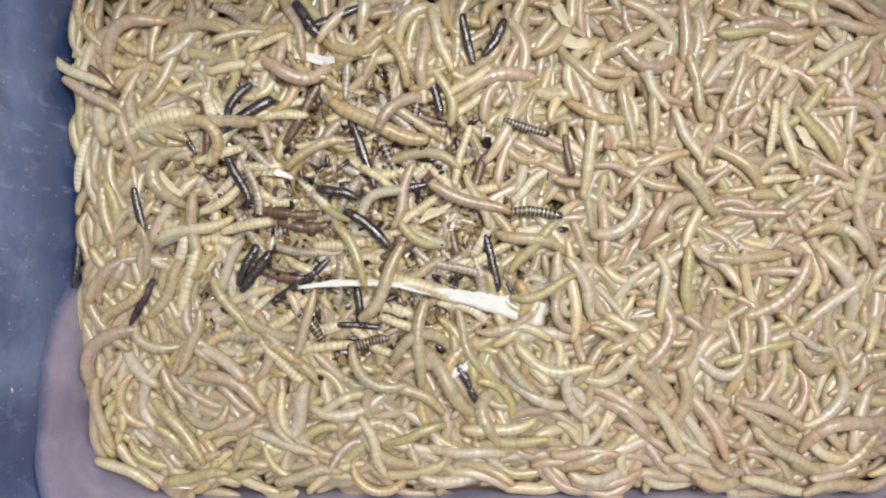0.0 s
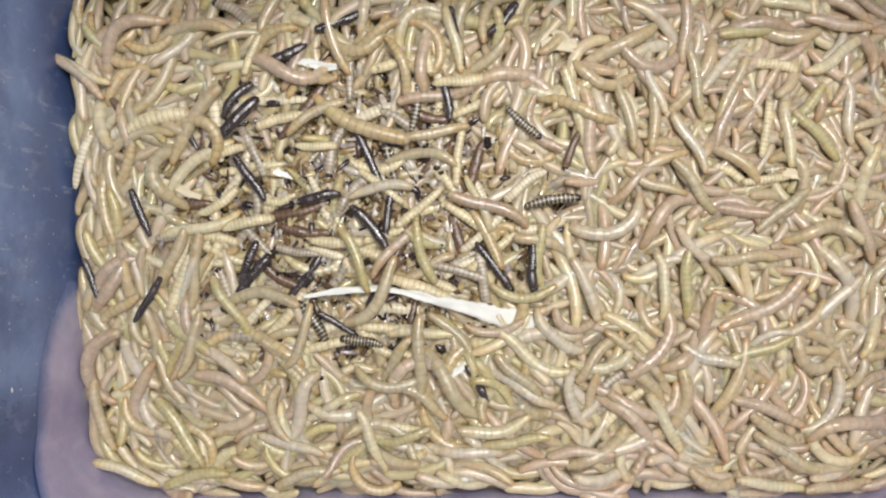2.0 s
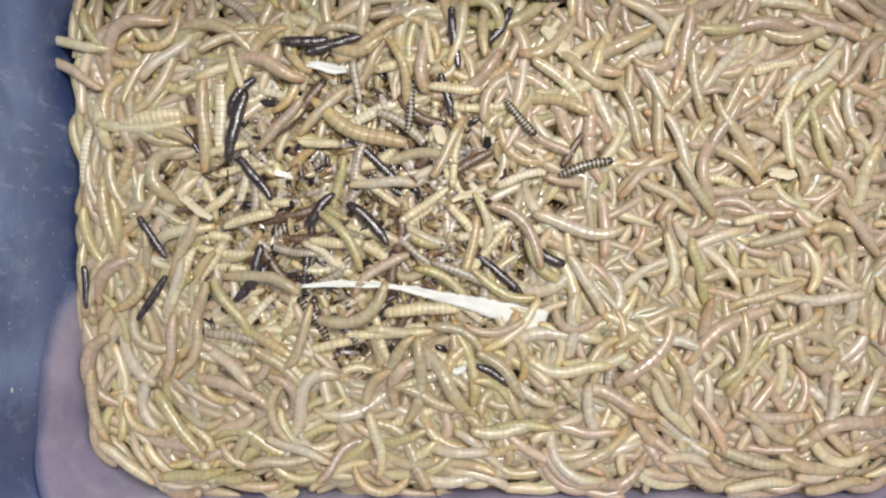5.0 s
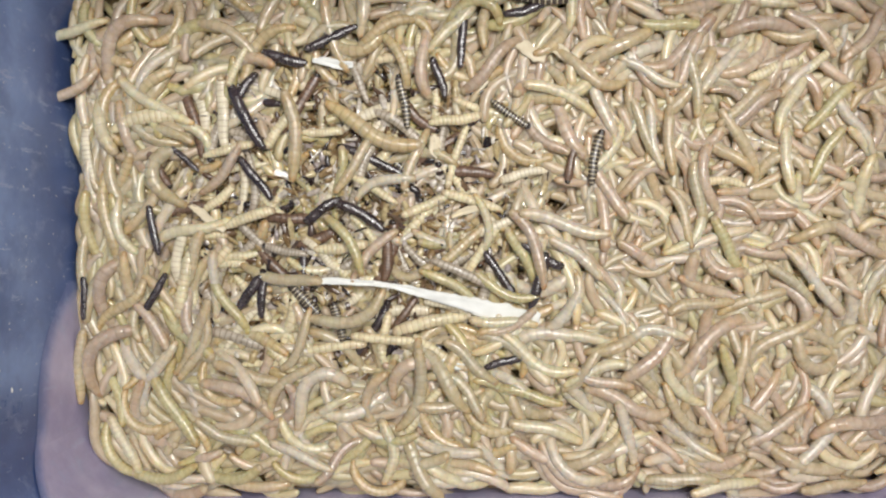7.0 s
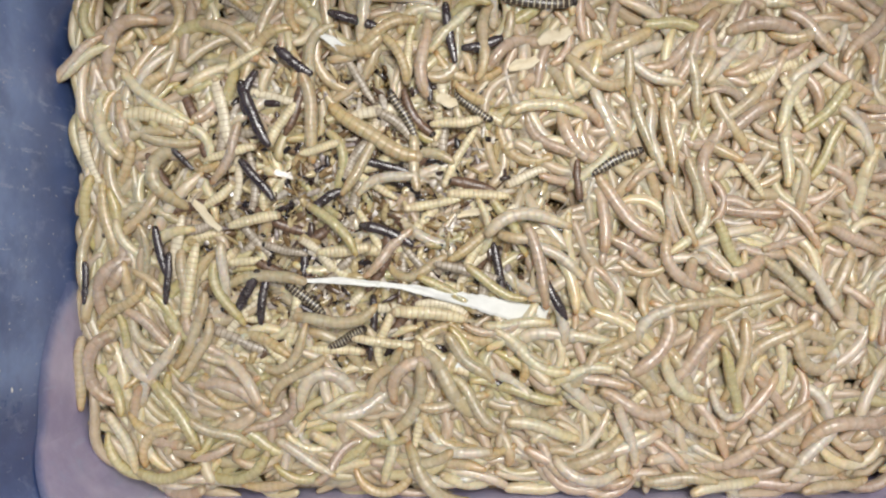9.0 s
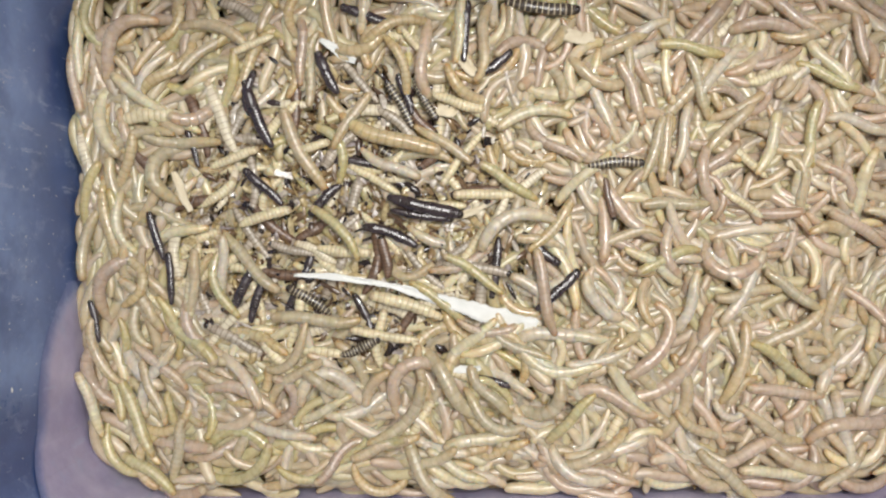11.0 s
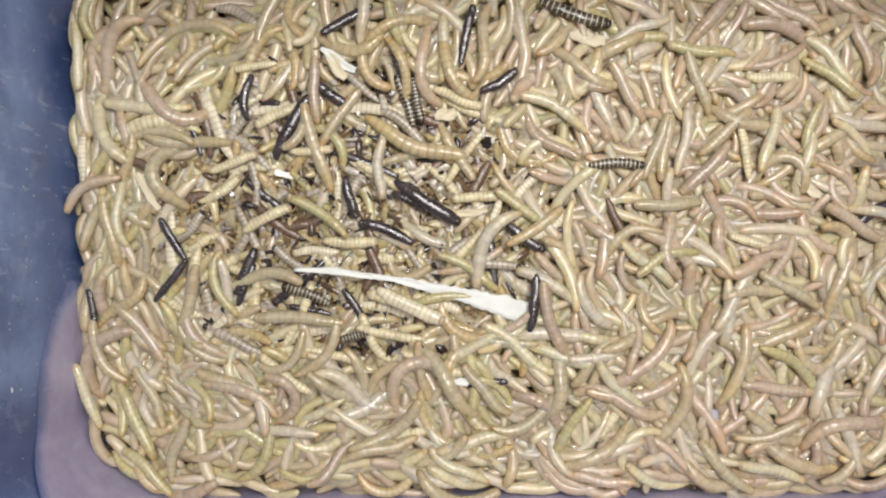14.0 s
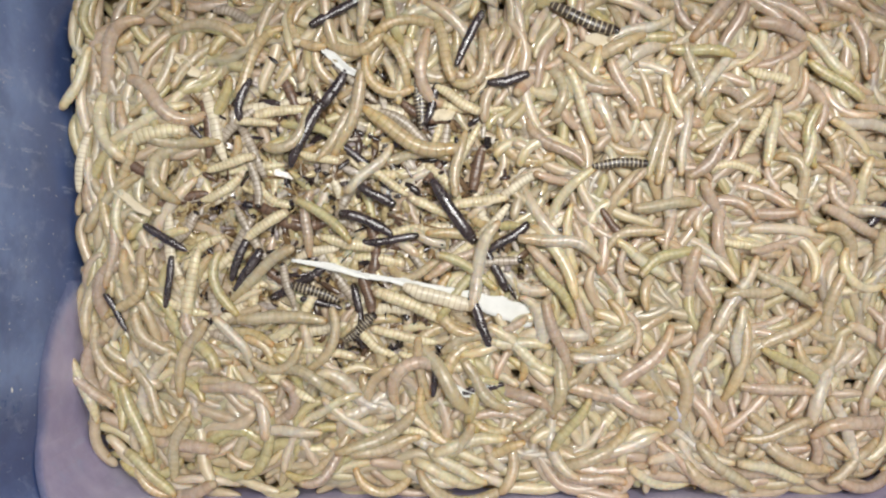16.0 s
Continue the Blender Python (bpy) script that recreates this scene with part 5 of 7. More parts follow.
    lay_dead(STIFF[42], [(0, -80.1, -10.5, 0.2, -104), (4, -83.2, -10.5, 0.5, -115), (8, -80.1, -9.6, 0.2, -99), (12, -78.6, -10.5, 0.1, -98), (16, -79.2, -11.4, 0.2, -100)])
    lay_dead(STIFF[43], [(0, -6.5, 52.8, 0.3, -86), (4, -4.3, 65.9, 1.6, -81), (8, -9.2, 59.8, 1.0, -87), (9, -10.8, 60.7, 1.0, -92), (12, -7.4, 64.5, 1.6, -32), (16, -12.3, 56.8, 0.5, -98)])
    lay_dead(STIFF[44], [(0, -50.6, -35.5, 0.7, 135), (4, -47.9, -36.3, 0.7, 135), (8, -49.7, -35.5, 0.7, 131), (12, -49.7, -37.2, 0.9, 139), (16, -48.7, -42.5, 1.4, 146)])
    lay_dead(STIFF[45], [(0, 10.1, 18.1, -1.5, -166), (4, 8.3, 4.7, -1.5, -236), (8, 10.1, 17.2, -1.5, -186), (12, 13.6, 17.2, -1.2, -180), (16, 11.0, 15.0, -1.4, -172)])
    lay_dead(STIFF[46], [(0, -54.9, 65.0, 1.6, -157), (2, -60.0, 61.0, 1.4, -112), (4, -65.1, 57.1, 1.3, -67), (8, -63.8, 57.9, 1.3, -135), (12, -58.9, 65.2, 1.6, -161), (16, -58.9, 40.0, -0.6, -184)])
    lay_dead(STIFF[47], [(0, 104.5, 21.9, 1.6, -175), (3.5, 99.6, 21.0, 1.6, -171), (7, 97.8, -6.5, 1.6, -164), (9, 96.1, 22.4, 1.6, -234), (12, 93.4, 8.2, 1.6, -203), (14, 96.9, 2.0, 1.6, -198), (16, 95.2, 1.1, 1.6, -189)])
    lay_dead(STIFF[48], [(0, 103.2, 37.9, 1.6, 82), (3.5, 100.5, 37.5, 1.6, 79), (7, 118.2, 59.7, 1.6, 42), (9, 110.3, 46.3, 1.6, 117), (12, 91.2, 25.0, 1.6, 141), (14, 94.5, 30.8, 1.6, 99), (16, 97.8, 36.6, 1.6, 58)])
    curl(LIVELY[0], [(0, -21.0, 40.2, 0.1, -23, 38), (4, -29.3, 39.6, 0.1, -26, 30), (6.5, -23.7, 37.9, 0.1, -24, 34), (8, -22.7, 38.6, 0.1, -32, 40), (9, -22.1, 36.6, 0.1, -31, 42), (12, -14.1, 35.6, 0.1, -16, 28), (14, -9.5, 33.9, 0.1, -22, 20), (16, -11.4, 36.4, 0.1, -25, 48)])
    curl(LIVELY[1], [(0, -65.5, 36.7, 0.4, -139, 60), (2, -77.3, 26.9, 0.7, -141, 40), (4, -95.4, 33.8, 2.4, -160, -30), (8, -89.2, 46.6, 2.4, -217, -26), (12, -92.8, 46.6, 2.4, -205, -40), (16, -92.3, 40.0, 2.4, -153, 30)])
    curl(LIVELY[2], [(0, -72.8, 39.2, 1.0, 7, -30), (4, -81.5, 39.2, 1.7, 86, -10), (8, -41.4, 34.6, -0.1, 94, 35), (9, -42.3, 41.3, -0.1, 95, 20), (12, -44.9, 27.0, -0.1, 125, -20), (16, -29.3, 42.2, -0.1, 70, 16)])
    curl(LIVELY[3], [(0, -55.8, -24.7, 1.4, -22, 20), (3, -58.8, -12.7, 0.6, 6, -85), (4, -59.5, -11.0, 0.6, -9, -75), (7, -51.5, -8.7, 0.5, -11, 24), (8, -57.0, -10.3, 0.5, -6, -55), (9, -56.2, -9.8, 0.5, 4, -60), (11.5, -61.8, -3.4, 0.5, -55, 40), (12, -61.7, -3.6, 0.5, -56, 45), (14, -57.3, -9.9, 0.5, 8, -62), (16, -57.8, -7.8, 0.5, 41, -30)])
    curl(LIVELY[4], [(0, 36.3, -11.1, 2.6, -82, 40), (2, 35.6, -26.4, 2.6, -42, 70), (4, 40.4, -25.9, 2.6, -77, 20), (8, 36.9, -15.7, 2.6, -120, -90), (9, 34.7, -21.0, 2.6, -53, -90), (12, 54.1, -14.0, 2.6, -53, 120), (16, 28.9, -23.7, 2.6, -74, -80)])
    curl(LIVELY[5], [(0, 0.2, 49.0, 1.6, -67, -70), (2, -6.5, -0.7, 0.5, -73, 25), (4, -1.2, -10.5, 0.5, -39, -50), (8, 2.0, -12.3, 0.8, -30, -25), (12, -2.5, -16.7, 0.8, -37, -20), (14, 1.1, -15.4, 0.9, 7, -13), (16, 4.6, -14.1, 1.0, 51, -6)])
    curl(LIVELY[6], [(0, -109.2, 47.4, 3.4, 149, 10), (4, -115.8, 57.1, 3.4, 135, 20), (7, -115.8, 50.0, 3.4, 213, -20), (9, -114.0, 59.7, 3.4, 225, 30), (12, -115.3, 46.0, 3.4, 292, 10), (14, -110.0, 18.7, 3.4, 212, 60), (16, -111.4, -43.5, 3.4, 146, 25)])
    curl(LIVELY[7], [(0, -113.3, 54.8, 3.0, 153, -20), (3.5, -114.1, 59.0, 3.0, 156, -15), (7, -115.0, 68.2, 3.0, 198, 14), (9, -112.9, 58.5, 3.0, 214, 20), (12, -114.5, 63.8, 3.0, 286, -12), (16, -114.2, 53.2, 3.0, 246, -12)])
    curl(LIVELY[8], [(0, 86.4, -36.1, 2.6, 174, -120), (4, 78.9, -31.7, 2.6, 158, 40), (8, 65.6, -24.6, 2.6, 200, 60), (12, 82.4, -15.7, 2.6, 261, -30), (16, 92.6, -28.1, 2.6, 268, 10)])
    curl(LIVELY[9], [(0, 93.6, 49.3, 2.4, -111, 20), (4, 86.9, 38.2, 2.4, -114, 14), (8, 98.4, 44.4, 2.4, -149, 10), (12, 81.6, 23.2, 2.4, -138, -10), (16, 85.1, 30.3, 2.4, -129, -14)])
    curl(LIVELY[10], [(0, 52.4, -38.7, 2.6, 22, 60), (4, 47.9, -34.3, 2.6, 5, 60), (8, 46.2, -39.6, 2.6, 24, -40), (12, 30.2, -36.1, 2.6, -39, -20), (16, 50.6, -30.8, 2.6, 32, 40)])
    curl(LIVELY[11], [(0, -47.4, -34.5, 1.3, 137, 20), (4, -47.7, -38.0, 1.7, 135, 16), (8, -63.6, -41.9, 2.2, 169, -14), (9, -64.5, -45.0, 2.2, 164, -20), (12, -65.4, -41.9, 2.2, 161, -18), (16, -64.0, -42.8, 2.2, 174, -10)])
    curl(LIVELY[12], [(0, -1.0, 65.4, 2.6, 109, 8), (4, 5.5, 66.5, 2.6, 90, 6), (8, 1.9, 69.6, 2.6, 40, 6), (12, 5.9, 67.8, 2.6, 92, 4), (16, -12.4, 56.0, 1.4, 81, 8)])
    curl(LIVELY[13], [(0, -8.0, 39.7, -0.1, 148, 15), (2, -2.0, 36.9, 0.0, 191, 2), (4, 4.1, 34.1, 0.1, 234, -10), (8, -11.2, 28.3, -0.1, 255, 20), (10, -4.3, 31.4, -0.0, 298, 5), (12, 2.6, 34.6, 0.1, 342, -10), (14, 3.8, 31.0, -0.0, 301, 5), (16, 4.9, 27.4, -0.1, 260, 20)])
    curl(LIVELY[14], [(0, -20.8, 14.9, 0.1, 39, -80), (4, -19.5, 20.7, 0.1, -3, -20), (8, -18.6, 20.3, 0.1, 24, -60), (12, -16.8, 27.9, 0.1, -49, 40), (14, -19.9, 26.6, 0.1, -91, 12), (16, -23.0, 25.4, 0.1, -134, -15)])
    curl(LIVELY[15], [(0, -12.7, 16.7, 0.5, 74, 6), (4, -18.8, -8.6, 0.5, 34, -60), (8, -22.9, -0.4, 0.5, 52, -10), (12, 11.3, -4.9, 0.9, 17, 40), (16, 3.5, -4.0, 0.5, 28, 6)])
    curl(LIVELY[16], [(0, 16.8, 10.3, 0.4, 128, 10), (4, 10.9, -0.1, 0.1, 96, 4), (8, 4.6, 0.9, -0.1, 35, 12), (12, 39.7, 7.7, 2.4, 52, 20), (16, 5.1, 4.3, -0.1, -7, -8)])
    curl(LIVELY[17], [(0, 28.0, 0.2, 1.5, 48, -16), (2, 30.5, -2.7, 1.8, 90, -28), (4, 33.0, -5.6, 2.1, 133, -40), (8, 23.0, 0.6, 1.0, 116, 10), (12, 20.7, 23.8, 0.8, 153, 10), (16, 35.8, -13.1, 2.4, 127, 10)])
    curl(LIVELY[18], [(0, 45.6, 28.5, 2.6, 82, 14), (4, 38.6, 51.9, 2.6, 127, 14), (8, 35.9, 45.5, 2.6, 166, 60), (12, 27.8, 41.4, 2.5, 192, 60), (14, 35.6, 43.2, 2.6, 151, 37), (16, 43.5, 45.0, 2.6, 110, 14)])
    curl(LIVELY[19], [(0, 43.9, -12.2, 2.6, 111, 25), (4, 45.3, -13.1, 2.6, 114, 25), (8, 39.5, -0.5, 2.6, 147, 12), (12, 29.4, -16.8, 2.6, 144, 30), (16, 40.3, 0.9, 2.6, 162, 40)])
    curl(LIVELY[20], [(0, 7.5, -29.2, 2.0, 110, -15), (4, 1.8, -26.5, 1.4, 148, 65), (8, 24.2, -31.8, 2.6, 153, 15), (12, 24.1, -30.1, 2.6, 158, -35), (16, 9.5, -28.2, 2.0, 198, 25)])
    curl(LIVELY[21], [(0, 24.1, -25.8, 2.6, 175, 35), (4, -21.0, -26.9, 0.7, 180, 3), (8, 26.7, -22.3, 2.6, 176, -8), (12, 5.5, -30.0, 2.0, 229, 8), (16, 23.2, -29.7, 2.6, 175, 8)])
    curl(LIVELY[22], [(0, -67.6, -6.8, 0.2, 69, -40), (4, -87.5, -14.0, 2.1, 70, 12), (8, -69.0, -9.9, 0.4, 96, -8), (12, -69.8, -6.3, 0.3, 86, 10), (16, -65.0, -29.5, 1.7, 124, 40)])
    curl(LIVELY[23], [(0, -86.8, -13.4, 1.8, 61, 10), (4, -83.3, 1.1, 0.8, 67, 8), (8, -78.9, -7.8, 0.8, 79, 5), (12, -96.8, -20.2, 2.2, 135, 20), (16, -90.4, -28.8, 2.2, 137, -40)])
    curl(LIVELY[24], [(0, -78.6, 4.0, 0.6, 92, 4), (8, -78.4, -29.0, 2.4, 65, 45), (12, -79.8, -10.5, 1.2, 81, 10), (16, -80.1, -34.3, 2.4, 70, -30)])
    curl(LIVELY[25], [(0, -79.8, -29.9, 2.4, 64, 20), (4, -82.8, -32.6, 2.4, 71, 15), (8, -91.7, -22.8, 2.4, 137, 10), (12, -87.4, -39.8, 2.4, 141, 14), (16, -103.8, -2.0, 2.4, 82, 6)])
    curl(LIVELY[26], [(0, -46.1, 68.8, 2.4, 109, 10), (4, -47.3, 47.3, 0.4, 48, 14), (8, -73.4, 22.5, 0.3, 57, 20), (12, -39.2, 68.8, 2.4, 93, 6), (16, -42.7, 7.8, -0.1, 90, -30)])
    curl(LIVELY[27], [(0, -40.9, 30.9, 0.1, 27, -55), (4, -40.8, 47.3, 0.4, 39, -16), (8, -26.0, 22.5, 0.1, 60, 6), (12, -30.9, 43.9, 0.1, 55, -16), (16, -33.9, 36.4, 0.1, 57, 8)])
    curl(LIVELY[28], [(0, -106.7, -52.1, 2.9, 104, -36), (1, -106.9, -51.5, 2.9, 104, -39), (2, -106.6, -52.3, 2.9, 107, -40), (3.1, -106.5, -52.6, 2.9, 102, -32), (4.2, -106.3, -53.3, 2.9, 104, -45), (6.3, -113.3, -38.3, 2.9, 94, -8), (7, -113.4, -37.1, 2.9, 88, -9), (7.7, -113.3, -38.2, 2.9, 92, -10), (8.5, -113.4, -37.8, 2.9, 91, -17), (9.2, -113.3, -39.6, 2.9, 89, -9), (11.3, -106.3, -32.4, 2.9, 116, -75), (12.4, -106.1, -32.7, 2.9, 116, -77), (13.6, -105.8, -33.1, 2.9, 120, -70), (14.8, -106.0, -32.9, 2.9, 118, -65), (16, -105.4, -33.8, 2.9, 119, -69)])
    curl(LIVELY[29], [(0, -98.4, -70.0, 2.9, 154, 16), (1, -98.2, -70.1, 2.9, 162, 3), (2, -98.8, -69.9, 2.9, 159, 8), (3.1, -99.4, -69.6, 2.9, 154, 0), (4.2, -98.7, -69.9, 2.9, 156, 6), (6.3, -99.2, -61.4, 2.9, 114, 13), (7, -99.1, -61.7, 2.9, 117, 8), (7.7, -99.5, -61.0, 2.9, 115, 15), (8.5, -99.8, -60.3, 2.9, 111, 13), (9.2, -99.6, -60.6, 2.9, 116, 18), (11.3, -110.7, -47.8, 2.9, 110, 2), (12.4, -110.8, -47.5, 2.9, 115, 6), (13.6, -111.3, -46.1, 2.9, 110, 5), (14.8, -111.1, -46.6, 2.9, 114, -1), (16, -111.9, -44.5, 2.9, 112, 8)])
    curl(LIVELY[30], [(0, -81.9, -57.1, 2.9, 130, 7), (1, -82.1, -57.0, 2.9, 125, 4), (2, -81.7, -57.4, 2.9, 126, 3), (3.1, -81.4, -57.8, 2.9, 126, 10), (4.2, -81.5, -57.8, 2.9, 129, -4), (6.3, -84.3, -50.0, 2.9, 124, 3), (7, -83.7, -50.9, 2.9, 125, -2), (7.7, -83.6, -51.1, 2.9, 125, 4), (8.5, -83.5, -51.2, 2.9, 128, -3), (9.2, -82.9, -52.0, 2.9, 125, 8), (11.3, -96.4, -53.2, 2.9, 114, -3), (12.4, -96.1, -53.8, 2.9, 117, 2), (13.6, -96.0, -53.9, 2.9, 118, 3), (14.8, -95.7, -54.5, 2.9, 114, 9), (16, -95.7, -54.6, 2.9, 114, 2)])
    curl(LIVELY[31], [(0, -65.4, -43.8, 2.9, 150, 49), (1, -64.7, -44.2, 2.9, 152, 38), (2, -65.4, -43.8, 2.9, 153, 45), (3.1, -66.6, -43.2, 2.9, 156, 37), (4.2, -66.1, -43.4, 2.9, 157, 40), (6.3, -62.8, -46.2, 2.9, 156, 39), (7, -63.3, -46.0, 2.9, 154, 43), (7.7, -63.8, -45.8, 2.9, 157, 45), (8.5, -64.4, -45.5, 2.9, 159, 43), (9.2, -64.8, -45.3, 2.9, 156, 45), (11.3, -61.5, -46.3, 2.9, 159, 64), (12.4, -62.5, -45.9, 2.9, 156, 59), (13.6, -62.5, -45.9, 2.9, 156, 55), (14.8, -62.8, -45.7, 2.9, 157, 51), (16, -63.4, -45.5, 2.9, 160, 61)])
    curl(LIVELY[32], [(0, -49.4, -60.8, 2.9, 162, 3), (1, -47.6, -61.2, 2.9, 162, -1), (2, -47.4, -61.3, 2.9, 165, 8), (3.1, -47.8, -61.2, 2.9, 163, 5), (4.2, -46.3, -61.6, 2.9, 164, 6), (6.3, -44.2, -64.8, 2.9, 152, 2), (7, -44.1, -64.9, 2.9, 156, -2), (7.7, -43.8, -65.0, 2.9, 153, 4), (8.5, -42.8, -65.5, 2.9, 150, 10), (9.2, -42.9, -65.5, 2.9, 149, 1), (11.3, -50.6, -56.8, 2.9, 171, -14), (12.4, -50.1, -56.8, 2.9, 174, -4), (13.6, -49.1, -56.9, 2.9, 175, -6), (14.8, -49.7, -56.8, 2.9, 174, -14), (16, -48.3, -57.0, 2.9, 178, -4)])
    curl(LIVELY[33], [(0, -41.7, -70.7, 2.9, -171, 20), (1, -40.9, -70.5, 2.9, -166, 6), (2, -41.8, -70.7, 2.9, -168, 12), (3.1, -42.5, -70.8, 2.9, -169, 9), (4.2, -42.1, -70.7, 2.9, -167, 11), (6.3, -67.4, -58.4, 2.9, -196, -3), (7, -67.4, -58.4, 2.9, -202, -12), (7.7, -67.7, -58.3, 2.9, -199, -12), (8.5, -68.9, -57.9, 2.9, -200, -19), (9.2, -69.0, -57.8, 2.9, -203, -3), (10.2, -76.3, -61.0, 2.9, -243, -11), (11.3, -83.5, -64.1, 2.9, -283, -19), (12.4, -83.6, -64.3, 2.9, -285, -14), (13.6, -83.4, -63.6, 2.9, -284, -20), (14.8, -83.2, -62.7, 2.9, -287, -12), (16, -83.2, -62.7, 2.9, -283, -24)])
    curl(LIVELY[34], [(0, -8.5, -45.5, 2.9, 150, 11), (1, -7.8, -46.0, 2.9, 142, 8), (2, -7.2, -46.5, 2.9, 145, 3), (3.1, -7.5, -46.2, 2.9, 146, 6), (4.2, -6.4, -47.0, 2.9, 147, 3), (6.3, 3.2, -47.8, 2.9, 192, -26), (7, 2.8, -47.9, 2.9, 195, -19), (7.7, 3.0, -47.9, 2.9, 191, -18), (8.5, 2.8, -47.9, 2.9, 195, -14), (9.2, 3.8, -47.7, 2.9, 190, -18), (11.3, -19.1, -62.4, 2.9, 199, -2), (12.4, -18.6, -62.3, 2.9, 192, -2), (13.6, -18.6, -62.3, 2.9, 196, 3), (14.8, -18.0, -62.1, 2.9, 192, 11), (16, -17.5, -62.0, 2.9, 195, 2)])
    curl(LIVELY[35], [(0, 17.9, -55.8, 2.9, -173, -37), (1, 16.9, -56.0, 2.9, -165, -31), (2, 16.5, -56.1, 2.9, -169, -40), (3.1, 16.4, -56.1, 2.9, -171, -33), (4.2, 16.2, -56.2, 2.9, -166, -38), (6.3, 31.8, -56.6, 2.9, -191, 13), (7, 32.6, -56.8, 2.9, -195, 9), (7.7, 31.7, -56.5, 2.9, -195, 15), (8.5, 31.8, -56.6, 2.9, -198, 10), (9.2, 31.0, -56.3, 2.9, -193, 11), (11.3, 10.7, -60.2, 2.9, -168, 22), (12.4, 9.8, -60.4, 2.9, -163, 16), (13.6, 9.8, -60.4, 2.9, -165, 15), (14.8, 8.6, -60.8, 2.9, -168, 24), (16, 8.3, -60.8, 2.9, -168, 15)])
    curl(LIVELY[36], [(0, 22.6, -60.5, 2.9, -175, 6), (1, 23.3, -60.4, 2.9, -167, 3), (2, 23.1, -60.4, 2.9, -171, 8), (3.1, 22.8, -60.5, 2.9, -168, 16), (4.2, 22.9, -60.5, 2.9, -169, 17), (6.3, 26.3, -45.7, 2.9, -193, 9), (7, 27.2, -45.8, 2.9, -194, 5), (7.7, 26.9, -45.8, 2.9, -191, 6), (8.5, 27.0, -45.8, 2.9, -195, 1), (9.2, 27.0, -45.8, 2.9, -195, 14), (11.3, 41.0, -53.8, 2.9, -127, 3), (12.4, 40.6, -54.5, 2.9, -121, -3), (13.6, 40.2, -55.0, 2.9, -124, -4), (14.8, 39.7, -55.8, 2.9, -120, -6), (16, 40.0, -55.3, 2.9, -126, -9)])
    curl(LIVELY[37], [(0, 44.7, -63.9, 2.9, -178, -2), (1, 44.1, -63.9, 2.9, -178, 5), (2, 43.5, -64.0, 2.9, -177, 5), (3.1, 43.2, -64.0, 2.9, -180, -1), (4.2, 41.4, -64.1, 2.9, -178, 5), (6.3, 50.6, -41.2, 2.9, -198, -26), (7, 49.4, -40.9, 2.9, -197, -21), (7.7, 49.5, -40.9, 2.9, -195, -30), (8.5, 48.9, -40.7, 2.9, -194, -36), (9.2, 49.3, -40.8, 2.9, -194, -32), (11.3, 50.8, -72.4, 2.9, -190, 8), (12.4, 49.3, -72.3, 2.9, -187, 10), (13.6, 49.2, -72.3, 2.9, -186, 5), (14.8, 49.5, -72.3, 2.9, -187, 8), (16, 47.0, -72.0, 2.9, -185, 5)])
    curl(LIVELY[38], [(0, 41.2, -45.8, 2.9, 105, -85), (1, 41.6, -47.0, 2.9, 107, -88), (2, 41.7, -47.3, 2.9, 108, -80), (3.1, 41.9, -47.8, 2.9, 105, -73), (4.2, 42.2, -48.9, 2.9, 108, -81), (6.3, 57.3, -57.3, 2.9, 112, 8), (7, 57.4, -57.7, 2.9, 105, 15), (7.7, 57.6, -58.1, 2.9, 110, 10), (8.5, 57.5, -58.0, 2.9, 106, 4), (9.2, 57.8, -58.7, 2.9, 110, 16), (10.2, 53.0, -45.9, 2.9, 155, -15), (11.3, 48.2, -33.0, 2.9, 200, -46), (12.4, 47.6, -33.2, 2.9, 193, -49), (13.6, 48.9, -32.8, 2.9, 196, -40), (14.8, 50.0, -32.5, 2.9, 199, -40), (16, 50.2, -32.4, 2.9, 196, -40)])
    curl(LIVELY[39], [(0, 24.2, -40.8, 2.9, 130, 10), (1, 24.7, -41.3, 2.9, 137, 4), (2, 24.2, -40.8, 2.9, 134, 10), (3.1, 24.1, -40.7, 2.9, 135, 8), (4.2, 24.0, -40.6, 2.9, 132, 17), (6.3, 9.1, -35.9, 2.9, 140, 8), (7, 8.9, -35.7, 2.9, 139, 10), (7.7, 8.3, -35.2, 2.9, 138, 3), (8.5, 8.7, -35.5, 2.9, 138, -2), (9.2, 7.9, -34.8, 2.9, 134, -6), (11.3, 15.0, -46.0, 2.9, 131, -23), (12.4, 13.8, -44.9, 2.9, 136, -30), (13.6, 13.6, -44.6, 2.9, 135, -30), (14.8, 13.6, -44.6, 2.9, 133, -36), (16, 12.8, -43.8, 2.9, 131, -25)])
    curl(LIVELY[40], [(0, -78.9, -29.2, 2.9, 72, 34), (1, -78.9, -29.0, 2.9, 76, 25), (2, -79.2, -30.2, 2.9, 73, 30), (3.1, -79.5, -31.1, 2.9, 70, 29), (4.2, -79.5, -31.1, 2.9, 72, 38), (6.3, -76.9, -31.7, 2.9, 69, 42), (7, -77.0, -32.0, 2.9, 65, 37), (7.7, -76.9, -31.7, 2.9, 67, 40), (8.5, -76.7, -31.4, 2.9, 63, 45), (9.2, -77.3, -32.9, 2.9, 66, 40), (11.3, -91.3, -45.9, 2.9, 116, 4), (12.4, -91.2, -46.1, 2.9, 117, -1), (13.6, -91.1, -46.4, 2.9, 117, 5), (14.8, -91.3, -46.0, 2.9, 120, 6), (16, -91.1, -46.4, 2.9, 118, 7)])
